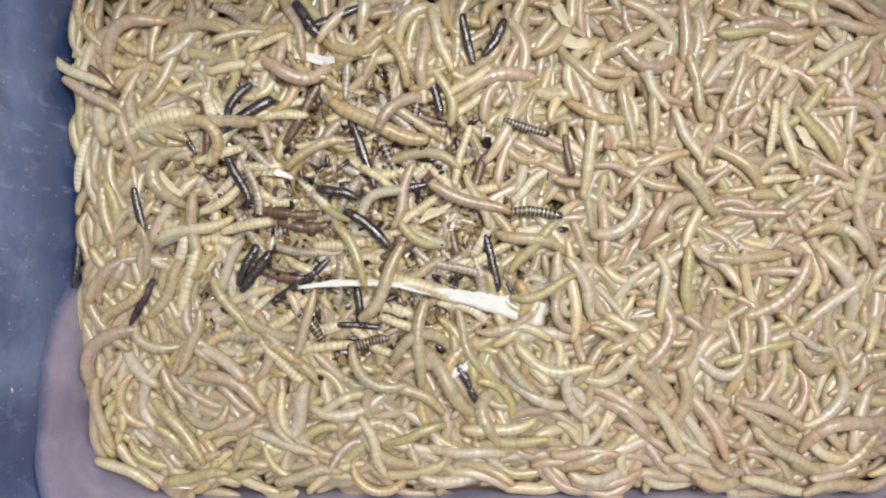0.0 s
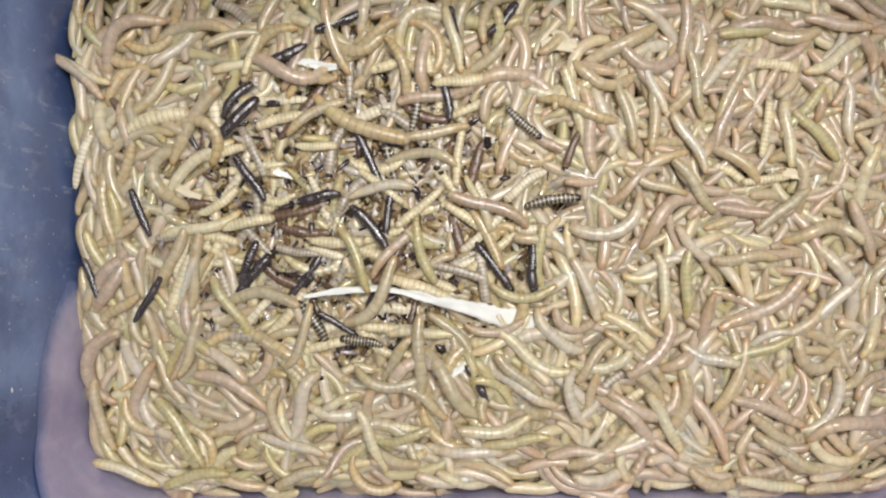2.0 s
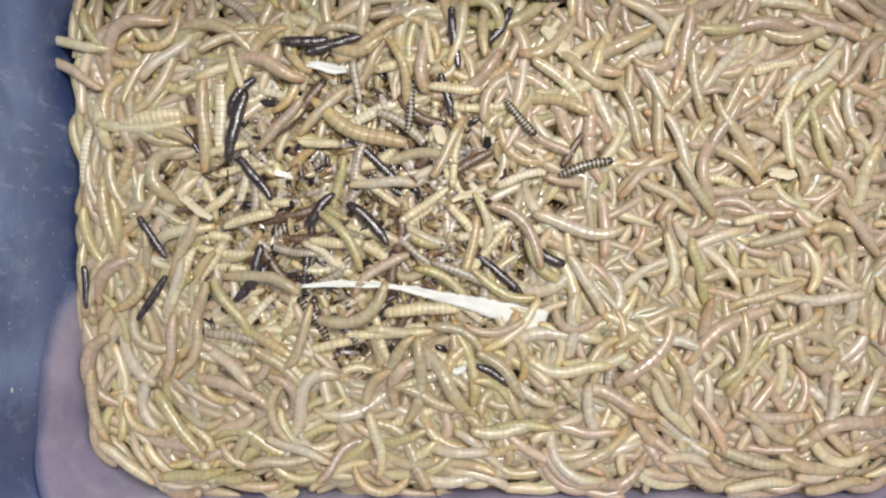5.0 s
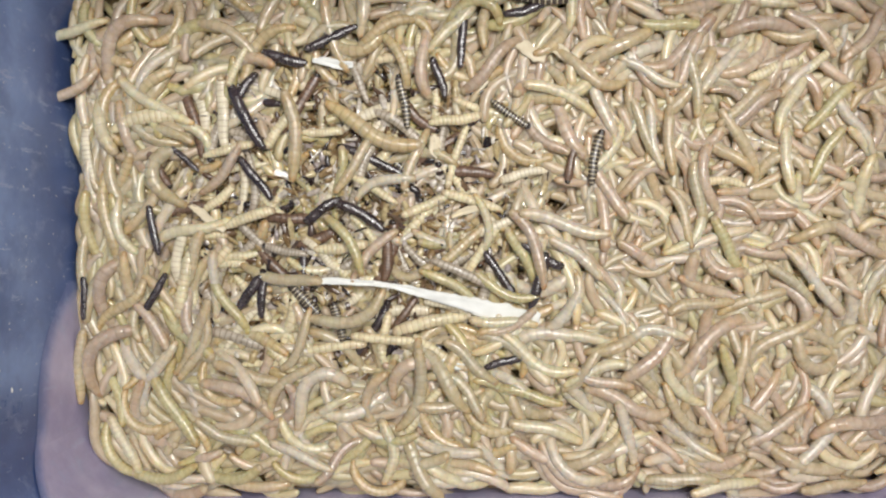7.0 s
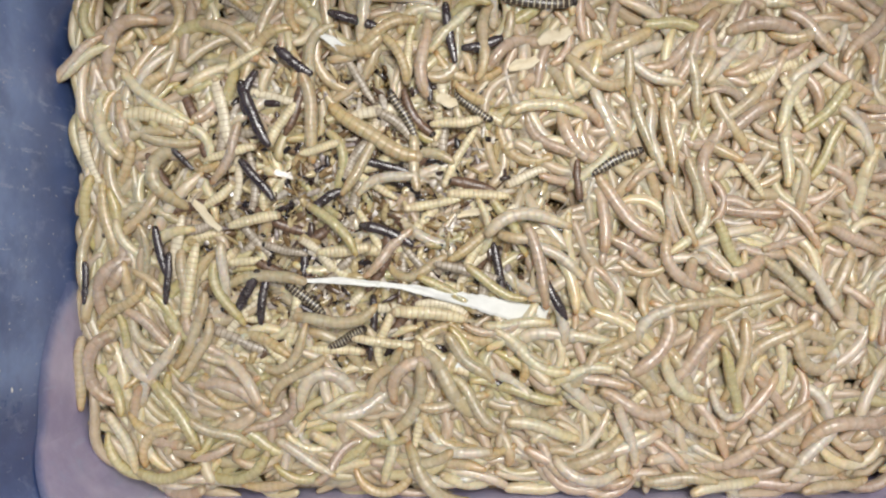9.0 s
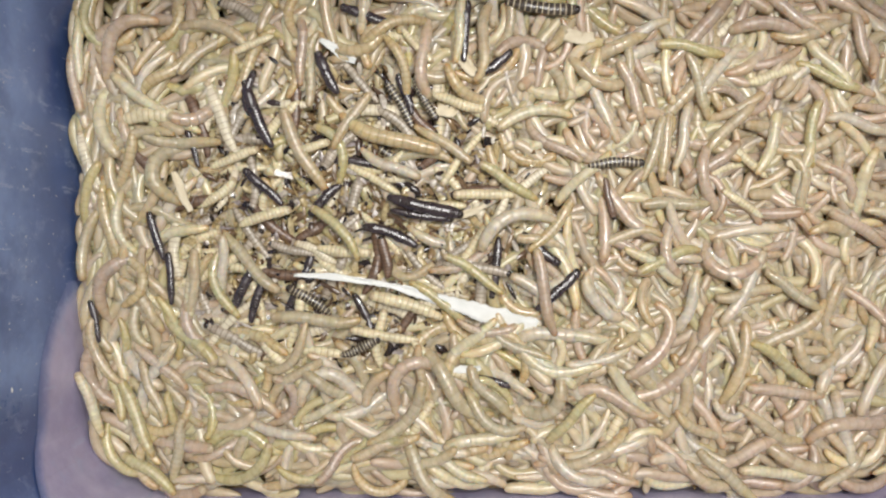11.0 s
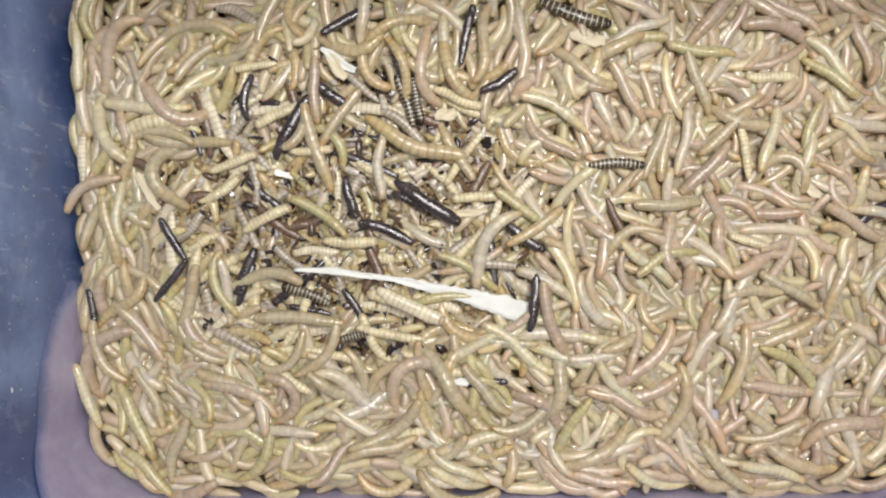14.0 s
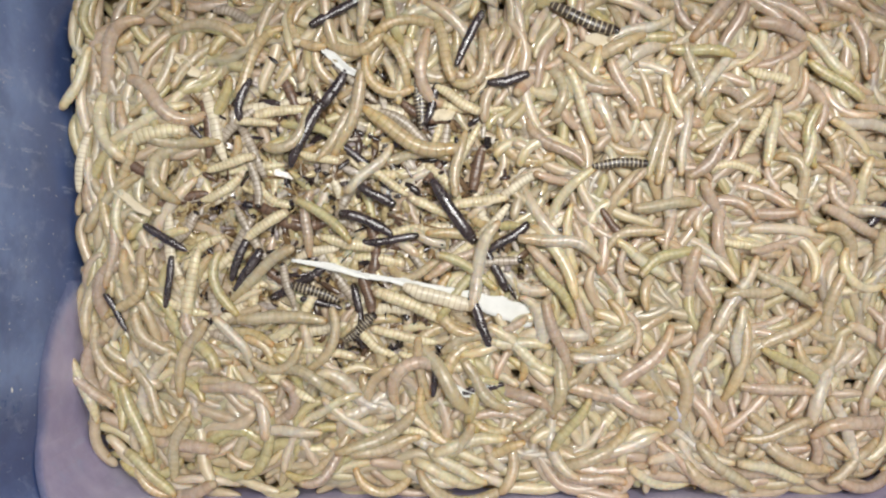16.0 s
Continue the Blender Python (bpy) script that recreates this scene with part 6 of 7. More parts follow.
    curl(LIVELY[41], [(0, -21.5, -62.0, 2.9, 113, 1), (1, -22.3, -60.3, 2.9, 111, 16), (2, -22.4, -60.1, 2.9, 115, 10), (3.1, -22.6, -59.5, 2.9, 117, 9), (4.2, -22.7, -59.4, 2.9, 111, 14), (6.3, -17.0, -64.8, 2.9, 89, 55), (7, -17.0, -63.6, 2.9, 92, 44), (7.7, -17.1, -63.4, 2.9, 93, 50), (8.5, -17.0, -63.6, 2.9, 92, 42), (9.2, -17.1, -63.2, 2.9, 89, 46), (11.3, 5.7, -68.9, 2.9, 155, -18), (12.4, 6.0, -69.0, 2.9, 155, -32), (13.6, 5.0, -68.5, 2.9, 151, -25), (14.8, 4.3, -68.0, 2.9, 153, -23), (16, 4.4, -68.1, 2.9, 149, -32)])
    curl(LIVELY[42], [(0, -77.1, -71.4, 2.9, -170, 15), (1, -77.6, -71.5, 2.9, -173, 23), (2, -77.1, -71.4, 2.9, -168, 20), (3.1, -75.7, -71.1, 2.9, -172, 17), (4.2, -74.9, -70.9, 2.9, -172, 19), (6.3, -86.5, -70.5, 2.9, -175, -54), (7, -86.6, -70.5, 2.9, -172, -42), (7.7, -86.4, -70.5, 2.9, -170, -50), (8.5, -85.4, -70.3, 2.9, -173, -43), (9.2, -85.6, -70.4, 2.9, -175, -42), (11.3, -92.0, -69.8, 2.9, -219, 18), (12.4, -92.1, -69.7, 2.9, -223, 23), (13.6, -92.1, -69.6, 2.9, -223, 15), (14.8, -91.4, -70.3, 2.9, -221, 12), (16, -91.4, -70.3, 2.9, -221, 10)])
    curl(LIVELY[43], [(0, 75.7, 68.3, 2.9, 91, -4), (1, 75.7, 68.0, 2.9, 82, 6), (2, 75.7, 68.2, 2.9, 87, 3), (3.1, 75.7, 69.0, 2.9, 87, -3), (4.2, 75.7, 68.8, 2.9, 84, 11), (6.3, 76.1, 57.8, 2.9, 72, 10), (7, 76.0, 57.7, 2.9, 66, 8), (7.7, 76.2, 58.0, 2.9, 69, 3), (8.5, 76.5, 58.8, 2.9, 67, 3), (9.2, 76.6, 59.2, 2.9, 65, 7), (11.3, 58.3, 47.9, 2.9, 116, 4), (12.4, 58.5, 47.5, 2.9, 119, 10), (13.6, 58.0, 48.3, 2.9, 119, 6), (14.8, 57.4, 49.4, 2.9, 118, 12), (16, 57.3, 49.6, 2.9, 120, 3)])
    curl(LIVELY[44], [(0, 76.7, 34.7, 2.9, 118, 3), (1, 77.1, 34.0, 2.9, 120, 12), (2, 77.5, 33.3, 2.9, 120, 12), (3.1, 77.8, 32.7, 2.9, 116, 13), (4.2, 77.9, 32.6, 2.9, 117, 9), (6.3, 66.0, 34.5, 2.9, 99, -9), (7, 65.9, 34.9, 2.9, 101, -15), (7.7, 66.0, 34.6, 2.9, 99, -15), (8.5, 66.0, 34.3, 2.9, 100, -19), (9.2, 66.0, 34.4, 2.9, 100, -16), (11.3, 75.5, 34.8, 2.9, 76, 9), (12.4, 75.3, 34.0, 2.9, 77, -4), (13.6, 75.3, 33.7, 2.9, 79, 5), (14.8, 75.1, 32.9, 2.9, 80, 13), (16, 75.2, 33.4, 2.9, 83, 9)])
    curl(LIVELY[45], [(0, 79.4, 50.4, 2.9, 102, 2), (1, 79.3, 51.0, 2.9, 100, 9), (2, 79.2, 51.4, 2.9, 101, 8), (3.1, 79.1, 52.2, 2.9, 96, 7), (4.2, 79.2, 51.7, 2.9, 101, -1), (6.3, 78.9, 51.1, 2.9, 97, 6), (7, 78.7, 51.8, 2.9, 98, 12), (7.7, 78.8, 51.4, 2.9, 98, 4), (8.5, 78.9, 51.0, 2.9, 94, 6), (9.2, 78.9, 51.0, 2.9, 100, 2), (11.3, 80.1, 50.7, 2.9, 109, 12), (12.4, 79.8, 51.4, 2.9, 115, 1), (13.6, 79.7, 51.9, 2.9, 110, 5), (14.8, 79.5, 52.4, 2.9, 112, 11), (16, 79.0, 53.9, 2.9, 107, 9)])
    curl(LIVELY[46], [(0, 90.7, 50.9, 2.9, 69, 3), (1, 90.6, 50.8, 2.9, 61, 7), (2, 90.3, 50.1, 2.9, 65, 5), (3.1, 90.1, 49.8, 2.9, 65, 11), (4.2, 90.0, 49.5, 2.9, 70, -0), (6.3, 93.6, 45.0, 2.9, 40, 1), (7, 93.8, 45.2, 2.9, 42, -5), (7.7, 93.4, 44.8, 2.9, 45, 3), (8.5, 93.2, 44.6, 2.9, 42, 2), (9.2, 92.6, 44.0, 2.9, 41, 6), (11.3, 88.9, 37.1, 2.9, 46, -1), (12.4, 89.6, 37.8, 2.9, 43, 13), (13.6, 88.5, 36.8, 2.9, 41, 8), (14.8, 87.6, 36.0, 2.9, 44, 0), (16, 88.2, 36.6, 2.9, 39, 15)])
    curl(LIVELY[47], [(0, 122.3, 59.9, 2.9, 30, 16), (1, 122.4, 60.0, 2.9, 33, 7), (2, 122.1, 59.8, 2.9, 32, 15), (3.1, 123.4, 60.7, 2.9, 35, 21), (4.2, 122.6, 60.1, 2.9, 33, 11), (6.3, 108.0, 44.8, 2.9, 65, -13), (7, 108.1, 45.0, 2.9, 63, -10), (7.7, 108.4, 45.7, 2.9, 67, -10), (8.5, 108.4, 45.7, 2.9, 69, -2), (9.2, 108.6, 46.1, 2.9, 62, -8), (11.3, 121.9, 58.6, 2.9, 135, -3), (12.4, 121.8, 58.7, 2.9, 133, 3), (13.6, 121.2, 59.4, 2.9, 132, 4), (14.8, 121.0, 59.6, 2.9, 134, 12), (16, 120.7, 59.9, 2.9, 133, 5)])
    curl(LIVELY[48], [(0, 112.7, 43.5, 2.9, 46, 5), (1, 112.9, 43.7, 2.9, 55, 8), (2, 112.4, 43.0, 2.9, 51, 3), (3.1, 111.9, 42.4, 2.9, 48, 11), (4.2, 112.1, 42.7, 2.9, 54, -1), (6.3, 120.8, 44.4, 2.9, 47, -4), (7, 120.7, 44.3, 2.9, 45, -4), (7.7, 120.8, 44.3, 2.9, 47, 3), (8.5, 120.5, 44.1, 2.9, 44, 6), (9.2, 120.3, 43.8, 2.9, 47, 9), (11.3, 120.5, 54.6, 2.9, -32, -2), (12.4, 120.9, 54.3, 2.9, -38, 1), (13.6, 121.2, 54.1, 2.9, -37, -5), (14.8, 121.5, 53.8, 2.9, -34, -8), (16, 122.9, 52.8, 2.9, -36, -5)])
    curl(LIVELY[49], [(0, 127.5, 51.5, 2.9, 46, 11), (1, 128.5, 52.6, 2.9, 41, 0), (2, 128.7, 52.7, 2.9, 45, 4), (3.1, 129.0, 53.1, 2.9, 40, 10), (4.2, 129.8, 53.8, 2.9, 50, 3), (6.3, 132.1, 66.3, 2.9, 48, -3), (7, 131.9, 66.0, 2.9, 51, 10), (7.7, 132.3, 66.4, 2.9, 47, 2), (8.5, 132.4, 66.6, 2.9, 49, 0), (9.2, 132.2, 66.4, 2.9, 48, 6), (11.3, 131.3, 62.7, 2.9, 110, 10), (12.4, 131.7, 61.3, 2.9, 106, 5), (13.6, 131.4, 62.5, 2.9, 106, 4), (14.8, 131.1, 63.5, 2.9, 111, 8), (16, 131.1, 63.3, 2.9, 106, 7)])
    curl(LIVELY[50], [(0, 126.9, 44.0, 2.9, 96, 11), (1, 126.9, 44.0, 2.9, 94, 9), (2, 126.9, 43.0, 2.9, 94, 3), (3.1, 127.0, 42.9, 2.9, 94, 11), (4.2, 127.0, 42.3, 2.9, 93, -3), (6.3, 129.8, 37.7, 2.9, 124, 6), (7, 129.4, 38.2, 2.9, 124, 0), (7.7, 130.0, 37.3, 2.9, 124, 8), (8.5, 130.2, 37.1, 2.9, 119, 10), (9.2, 130.5, 36.5, 2.9, 125, 17), (11.3, 130.2, 39.1, 2.9, 167, 18), (12.4, 131.0, 38.9, 2.9, 163, 8), (13.6, 131.4, 38.8, 2.9, 167, 10), (14.8, 131.7, 38.7, 2.9, 165, 12), (16, 132.4, 38.5, 2.9, 168, 13)])
    curl(LIVELY[51], [(0, 79.5, 18.6, 2.9, 128, -1), (1, 78.5, 20.0, 2.9, 127, 3), (2, 78.8, 19.6, 2.9, 127, 6), (3.1, 78.9, 19.4, 2.9, 129, 1), (4.2, 78.8, 19.6, 2.9, 131, 8), (6.3, 80.0, 16.2, 2.9, 104, 11), (7, 79.9, 16.5, 2.9, 100, -5), (7.7, 79.7, 17.4, 2.9, 103, 4), (8.5, 79.6, 17.8, 2.9, 100, 9), (9.2, 79.5, 18.0, 2.9, 106, 6), (11.3, 72.2, 13.9, 2.9, 184, 2), (12.4, 70.9, 13.9, 2.9, 180, 6), (13.6, 70.9, 13.9, 2.9, 182, 4), (14.8, 69.6, 13.8, 2.9, 181, 2), (16, 70.3, 13.8, 2.9, 185, 10)])
    curl(LIVELY[52], [(0, 64.8, 21.2, 2.9, 161, -7), (1, 66.0, 20.7, 2.9, 162, -21), (2, 66.4, 20.5, 2.9, 157, -15), (3.1, 66.1, 20.6, 2.9, 158, -16), (4.2, 67.3, 20.1, 2.9, 159, -21), (6.3, 74.5, 10.5, 2.9, 115, 21), (7, 74.7, 10.1, 2.9, 110, 25), (7.7, 74.7, 10.2, 2.9, 114, 25), (8.5, 74.4, 10.8, 2.9, 113, 25), (9.2, 74.8, 9.9, 2.9, 114, 18), (10.2, 66.2, 6.5, 2.9, 156, 44), (11.3, 57.6, 3.2, 2.9, 198, 69), (12.4, 58.2, 3.4, 2.9, 203, 68), (13.6, 58.9, 3.7, 2.9, 203, 70), (14.8, 58.9, 3.7, 2.9, 199, 64), (16, 59.3, 3.9, 2.9, 198, 65)])
    curl(LIVELY[53], [(0, 68.5, -11.4, 2.9, 91, 46), (1, 68.5, -11.4, 2.9, 93, 52), (2, 68.5, -11.5, 2.9, 94, 50), (3.1, 68.4, -10.8, 2.9, 94, 56), (4.2, 68.4, -10.0, 2.9, 96, 50), (6.3, 76.6, 4.1, 2.9, 53, 68), (7, 76.9, 4.5, 2.9, 49, 59), (7.7, 77.4, 5.0, 2.9, 50, 60), (8.5, 77.9, 5.6, 2.9, 53, 54), (9.2, 77.5, 5.1, 2.9, 49, 53), (10.2, 71.1, -0.1, 2.9, 5, 23), (11.3, 64.7, -5.4, 2.9, -38, -7), (12.4, 63.5, -4.4, 2.9, -40, -10), (13.6, 63.8, -4.7, 2.9, -38, -5), (14.8, 63.4, -4.4, 2.9, -41, -8), (16, 62.5, -3.7, 2.9, -36, -7)])
    curl(LIVELY[54], [(0, 76.2, -10.2, 2.9, 90, 6), (1, 76.2, -10.9, 2.9, 93, -4), (2, 76.2, -11.3, 2.9, 90, 3), (3.1, 76.2, -12.6, 2.9, 90, 0), (4.2, 76.2, -11.7, 2.9, 91, 8), (6.3, 89.1, 1.1, 2.9, 127, -13), (7, 89.5, 0.5, 2.9, 120, -17), (7.7, 89.4, 0.6, 2.9, 122, -15), (8.5, 89.6, 0.3, 2.9, 123, -11), (9.2, 90.4, -0.9, 2.9, 120, -12), (10.2, 80.0, -2.1, 2.9, 163, 12), (11.3, 69.6, -3.3, 2.9, 205, 36), (12.4, 69.6, -3.3, 2.9, 204, 35), (13.6, 70.1, -3.1, 2.9, 200, 35), (14.8, 69.8, -3.2, 2.9, 201, 35), (16, 70.9, -2.8, 2.9, 202, 39)])
    curl(LIVELY[55], [(0, 132.0, 3.8, 2.9, 111, -2), (1, 131.9, 4.1, 2.9, 112, 1), (2, 131.4, 5.5, 2.9, 111, 5), (3.1, 131.0, 6.5, 2.9, 107, 2), (4.2, 130.6, 7.4, 2.9, 115, 13), (6.3, 130.0, 2.3, 2.9, 150, 12), (7, 130.3, 2.2, 2.9, 149, 7), (7.7, 129.2, 2.8, 2.9, 151, 3), (8.5, 129.1, 2.8, 2.9, 151, -1), (9.2, 129.3, 2.8, 2.9, 155, 7), (11.3, 130.2, 7.0, 2.9, 149, 7), (12.4, 129.3, 7.6, 2.9, 151, 9), (13.6, 129.2, 7.7, 2.9, 149, 3), (14.8, 128.4, 8.2, 2.9, 147, -2), (16, 128.3, 8.2, 2.9, 152, 11)])
    curl(LIVELY[56], [(0, 121.4, -16.6, 2.9, 38, 23), (1, 119.9, -17.8, 2.9, 37, 26), (2, 120.3, -17.5, 2.9, 38, 30), (3.1, 120.2, -17.6, 2.9, 43, 23), (4.2, 119.4, -18.2, 2.9, 34, 34), (5.2, 117.8, -14.2, 2.9, -8, 6), (6.3, 116.2, -10.2, 2.9, -51, -23), (7, 115.8, -9.8, 2.9, -50, -12), (7.7, 116.3, -10.4, 2.9, -52, -15), (8.5, 116.1, -10.1, 2.9, -52, -6), (9.2, 116.5, -10.6, 2.9, -52, -11), (11.3, 93.1, -12.1, 2.9, -124, -7), (12.4, 92.6, -12.9, 2.9, -121, 0), (13.6, 92.4, -13.3, 2.9, -122, -6), (14.8, 92.2, -13.7, 2.9, -120, -12), (16, 91.8, -14.2, 2.9, -121, -12)])
    curl(LIVELY[57], [(0, 107.4, 13.2, 2.9, -139, 15), (1, 106.6, 12.5, 2.9, -143, 5), (2, 106.6, 12.5, 2.9, -141, 8), (3.1, 106.8, 12.7, 2.9, -138, 13), (4.2, 105.5, 11.7, 2.9, -138, 12), (5.2, 106.9, 0.9, 2.9, -179, 5), (6.3, 108.3, -9.9, 2.9, -221, -3), (7, 109.0, -10.6, 2.9, -221, 13), (7.7, 108.4, -10.0, 2.9, -225, 5), (8.5, 108.6, -10.2, 2.9, -221, 5), (9.2, 108.4, -10.0, 2.9, -223, -1), (11.3, 109.9, -13.7, 2.9, -215, -2), (12.4, 109.1, -13.2, 2.9, -216, -1), (13.6, 108.8, -13.1, 2.9, -212, 5), (14.8, 108.1, -12.6, 2.9, -210, 12), (16, 107.7, -12.4, 2.9, -210, 2)])
    curl(LIVELY[58], [(0, 94.0, -2.9, 2.9, -180, 8), (1, 94.3, -2.9, 2.9, -175, 0), (2, 94.7, -2.9, 2.9, -177, 3), (3.1, 94.9, -2.9, 2.9, -179, -4), (4.2, 95.5, -2.9, 2.9, -174, 0), (6.3, 81.1, -17.7, 2.9, -173, 21), (7, 80.9, -17.7, 2.9, -172, 34), (7.7, 81.9, -17.6, 2.9, -174, 30), (8.5, 82.5, -17.5, 2.9, -175, 31), (9.2, 82.8, -17.5, 2.9, -178, 38), (11.3, 97.4, -13.5, 2.9, -171, -3), (12.4, 98.6, -13.4, 2.9, -174, -4), (13.6, 98.2, -13.4, 2.9, -175, 3), (14.8, 98.0, -13.4, 2.9, -171, 8), (16, 98.9, -13.4, 2.9, -173, -1)])
    curl(LIVELY[59], [(0, 70.3, -55.9, 2.9, 123, 8), (1, 69.9, -55.3, 2.9, 121, 14), (2, 69.5, -54.6, 2.9, 119, 12), (3.1, 69.5, -54.6, 2.9, 119, 16), (4.2, 69.1, -53.9, 2.9, 122, 7), (6.3, 75.2, -43.1, 2.9, 132, -78), (7, 74.3, -42.2, 2.9, 128, -76), (7.7, 74.4, -42.2, 2.9, 131, -80), (8.5, 73.7, -41.4, 2.9, 132, -87), (9.2, 74.6, -42.5, 2.9, 135, -75), (11.3, 57.0, -45.1, 2.9, 130, -8), (12.4, 56.4, -44.6, 2.9, 130, -10), (13.6, 55.8, -44.0, 2.9, 135, -10), (14.8, 55.0, -43.2, 2.9, 131, -19), (16, 55.3, -43.5, 2.9, 130, -11)])
    curl(LIVELY[60], [(0, 97.5, -32.1, 2.9, -163, -5), (1, 97.8, -32.0, 2.9, -164, -6), (2, 98.1, -31.9, 2.9, -159, -12), (3.1, 97.6, -32.1, 2.9, -162, -18), (4.2, 98.7, -31.6, 2.9, -161, -7), (5.2, 94.2, -35.9, 2.9, -120, -17), (6.3, 89.8, -40.1, 2.9, -80, -27), (7, 90.0, -41.1, 2.9, -78, -30), (7.7, 90.1, -41.5, 2.9, -76, -25), (8.5, 90.0, -41.2, 2.9, -73, -30), (9.2, 90.3, -42.2, 2.9, -79, -28), (11.3, 107.7, -35.4, 2.9, -33, -22), (12.4, 109.1, -36.4, 2.9, -33, -22), (13.6, 109.1, -36.5, 2.9, -37, -30), (14.8, 109.2, -36.5, 2.9, -37, -37), (16, 109.9, -37.1, 2.9, -33, -27)])
    curl(LIVELY[61], [(0, 103.0, -51.1, 2.9, 157, 21), (1, 102.9, -51.1, 2.9, 158, 19), (2, 102.2, -50.8, 2.9, 159, 15), (3.1, 101.2, -50.4, 2.9, 158, 11), (4.2, 102.2, -50.8, 2.9, 159, 9), (6.3, 104.7, -55.3, 2.9, 222, -25), (7, 104.8, -55.3, 2.9, 213, -16), (7.7, 105.3, -54.9, 2.9, 217, -20), (8.5, 104.9, -55.1, 2.9, 215, -13), (9.2, 106.4, -54.1, 2.9, 213, -28), (11.3, 107.4, -44.2, 2.9, 172, -1), (12.4, 106.6, -44.1, 2.9, 173, -0), (13.6, 105.7, -44.0, 2.9, 172, 4), (14.8, 105.1, -43.9, 2.9, 177, 11), (16, 105.0, -43.9, 2.9, 176, 0)])
    curl(LIVELY[62], [(0, 120.2, -48.1, 2.9, 55, 107), (1, 120.4, -47.7, 2.9, 65, 105), (2, 119.9, -48.6, 2.9, 60, 100), (3.1, 119.5, -49.2, 2.9, 62, 101), (4.2, 119.6, -49.0, 2.9, 62, 100), (6.3, 116.2, -62.0, 2.9, 50, 12), (7, 115.8, -62.4, 2.9, 50, 12), (7.7, 115.3, -63.0, 2.9, 47, 5), (8.5, 114.8, -63.5, 2.9, 43, 13), (9.2, 114.9, -63.4, 2.9, 51, 11), (11.3, 125.8, -56.8, 2.9, 107, 11), (12.4, 125.8, -56.7, 2.9, 110, 6), (13.6, 126.3, -58.1, 2.9, 110, 5), (14.8, 126.5, -58.7, 2.9, 114, -2), (16, 126.3, -58.1, 2.9, 112, 7)])
    curl(LIVELY[63], [(0, 108.1, -64.2, 2.9, 149, -20), (1, 107.2, -63.7, 2.9, 152, -18), (2, 107.5, -63.9, 2.9, 150, -20), (3.1, 107.0, -63.5, 2.9, 147, -24), (4.2, 105.7, -62.8, 2.9, 152, -24), (6.3, 76.8, -72.2, 2.9, 186, 20), (7, 74.9, -72.3, 2.9, 181, 17), (7.7, 75.5, -72.3, 2.9, 184, 20), (8.5, 75.5, -72.3, 2.9, 179, 15), (9.2, 74.3, -72.3, 2.9, 182, 18), (11.3, 89.8, -70.3, 2.9, 137, -16), (12.4, 88.2, -68.9, 2.9, 139, -19), (13.6, 88.3, -69.0, 2.9, 137, -15), (14.8, 88.0, -68.6, 2.9, 134, -18), (16, 88.3, -69.0, 2.9, 141, -11)])
    curl(LIVELY[64], [(0, 122.8, -74.4, 2.9, -173, 15), (1, 123.7, -74.3, 2.9, -175, 2), (2, 123.9, -74.3, 2.9, -173, 10), (3.1, 123.7, -74.3, 2.9, -170, 18), (4.2, 124.5, -74.2, 2.9, -172, 16), (6.3, 122.2, -74.0, 2.9, -172, -14), (7, 122.4, -74.0, 2.9, -173, -16), (7.7, 123.0, -73.9, 2.9, -170, -10), (8.5, 122.5, -73.9, 2.9, -167, -14), (9.2, 123.1, -73.8, 2.9, -172, -4), (11.3, 126.4, -68.1, 2.9, -136, -24), (12.4, 126.7, -67.8, 2.9, -141, -22), (13.6, 126.9, -67.6, 2.9, -141, -25), (14.8, 127.7, -67.0, 2.9, -145, -31), (16, 128.6, -66.2, 2.9, -140, -32)])
    curl(LIVELY[65], [(0, 104.2, -74.1, 2.9, 167, 0), (1, 103.5, -74.0, 2.9, 168, 5), (2, 102.7, -73.9, 2.9, 172, 5), (3.1, 101.6, -73.7, 2.9, 176, 4), (4.2, 102.2, -73.8, 2.9, 177, 14), (6.3, 90.0, -73.7, 2.9, 196, 10), (7, 88.4, -74.1, 2.9, 190, 2), (7.7, 88.5, -74.0, 2.9, 193, 5), (8.5, 88.5, -74.0, 2.9, 194, 5), (9.2, 88.3, -74.1, 2.9, 188, 6), (11.3, 104.7, -69.9, 2.9, 171, 17), (12.4, 104.8, -69.9, 2.9, 163, 3), (13.6, 103.5, -69.6, 2.9, 166, 12), (14.8, 102.6, -69.4, 2.9, 162, 20), (16, 102.8, -69.4, 2.9, 163, 7)])
    curl(LIVELY[66], [(0, 96.6, 68.8, 2.9, -170, -30), (1, 96.0, 68.6, 2.9, -164, -26), (2, 96.9, 68.8, 2.9, -168, -25), (3.1, 97.3, 68.9, 2.9, -172, -21), (4.2, 98.3, 69.1, 2.9, -168, -32), (6.3, 72.2, 70.0, 2.9, -182, 13), (7, 72.6, 70.0, 2.9, -183, 6), (7.7, 72.6, 70.0, 2.9, -186, 10), (8.5, 73.8, 69.8, 2.9, -185, 10), (9.2, 72.9, 69.9, 2.9, -187, 16), (11.3, 78.7, 62.2, 2.9, -190, 9), (12.4, 80.3, 62.0, 2.9, -189, 6), (13.6, 80.6, 62.0, 2.9, -187, 6), (14.8, 81.9, 61.9, 2.9, -188, -3), (16, 81.2, 61.9, 2.9, -185, 12)])
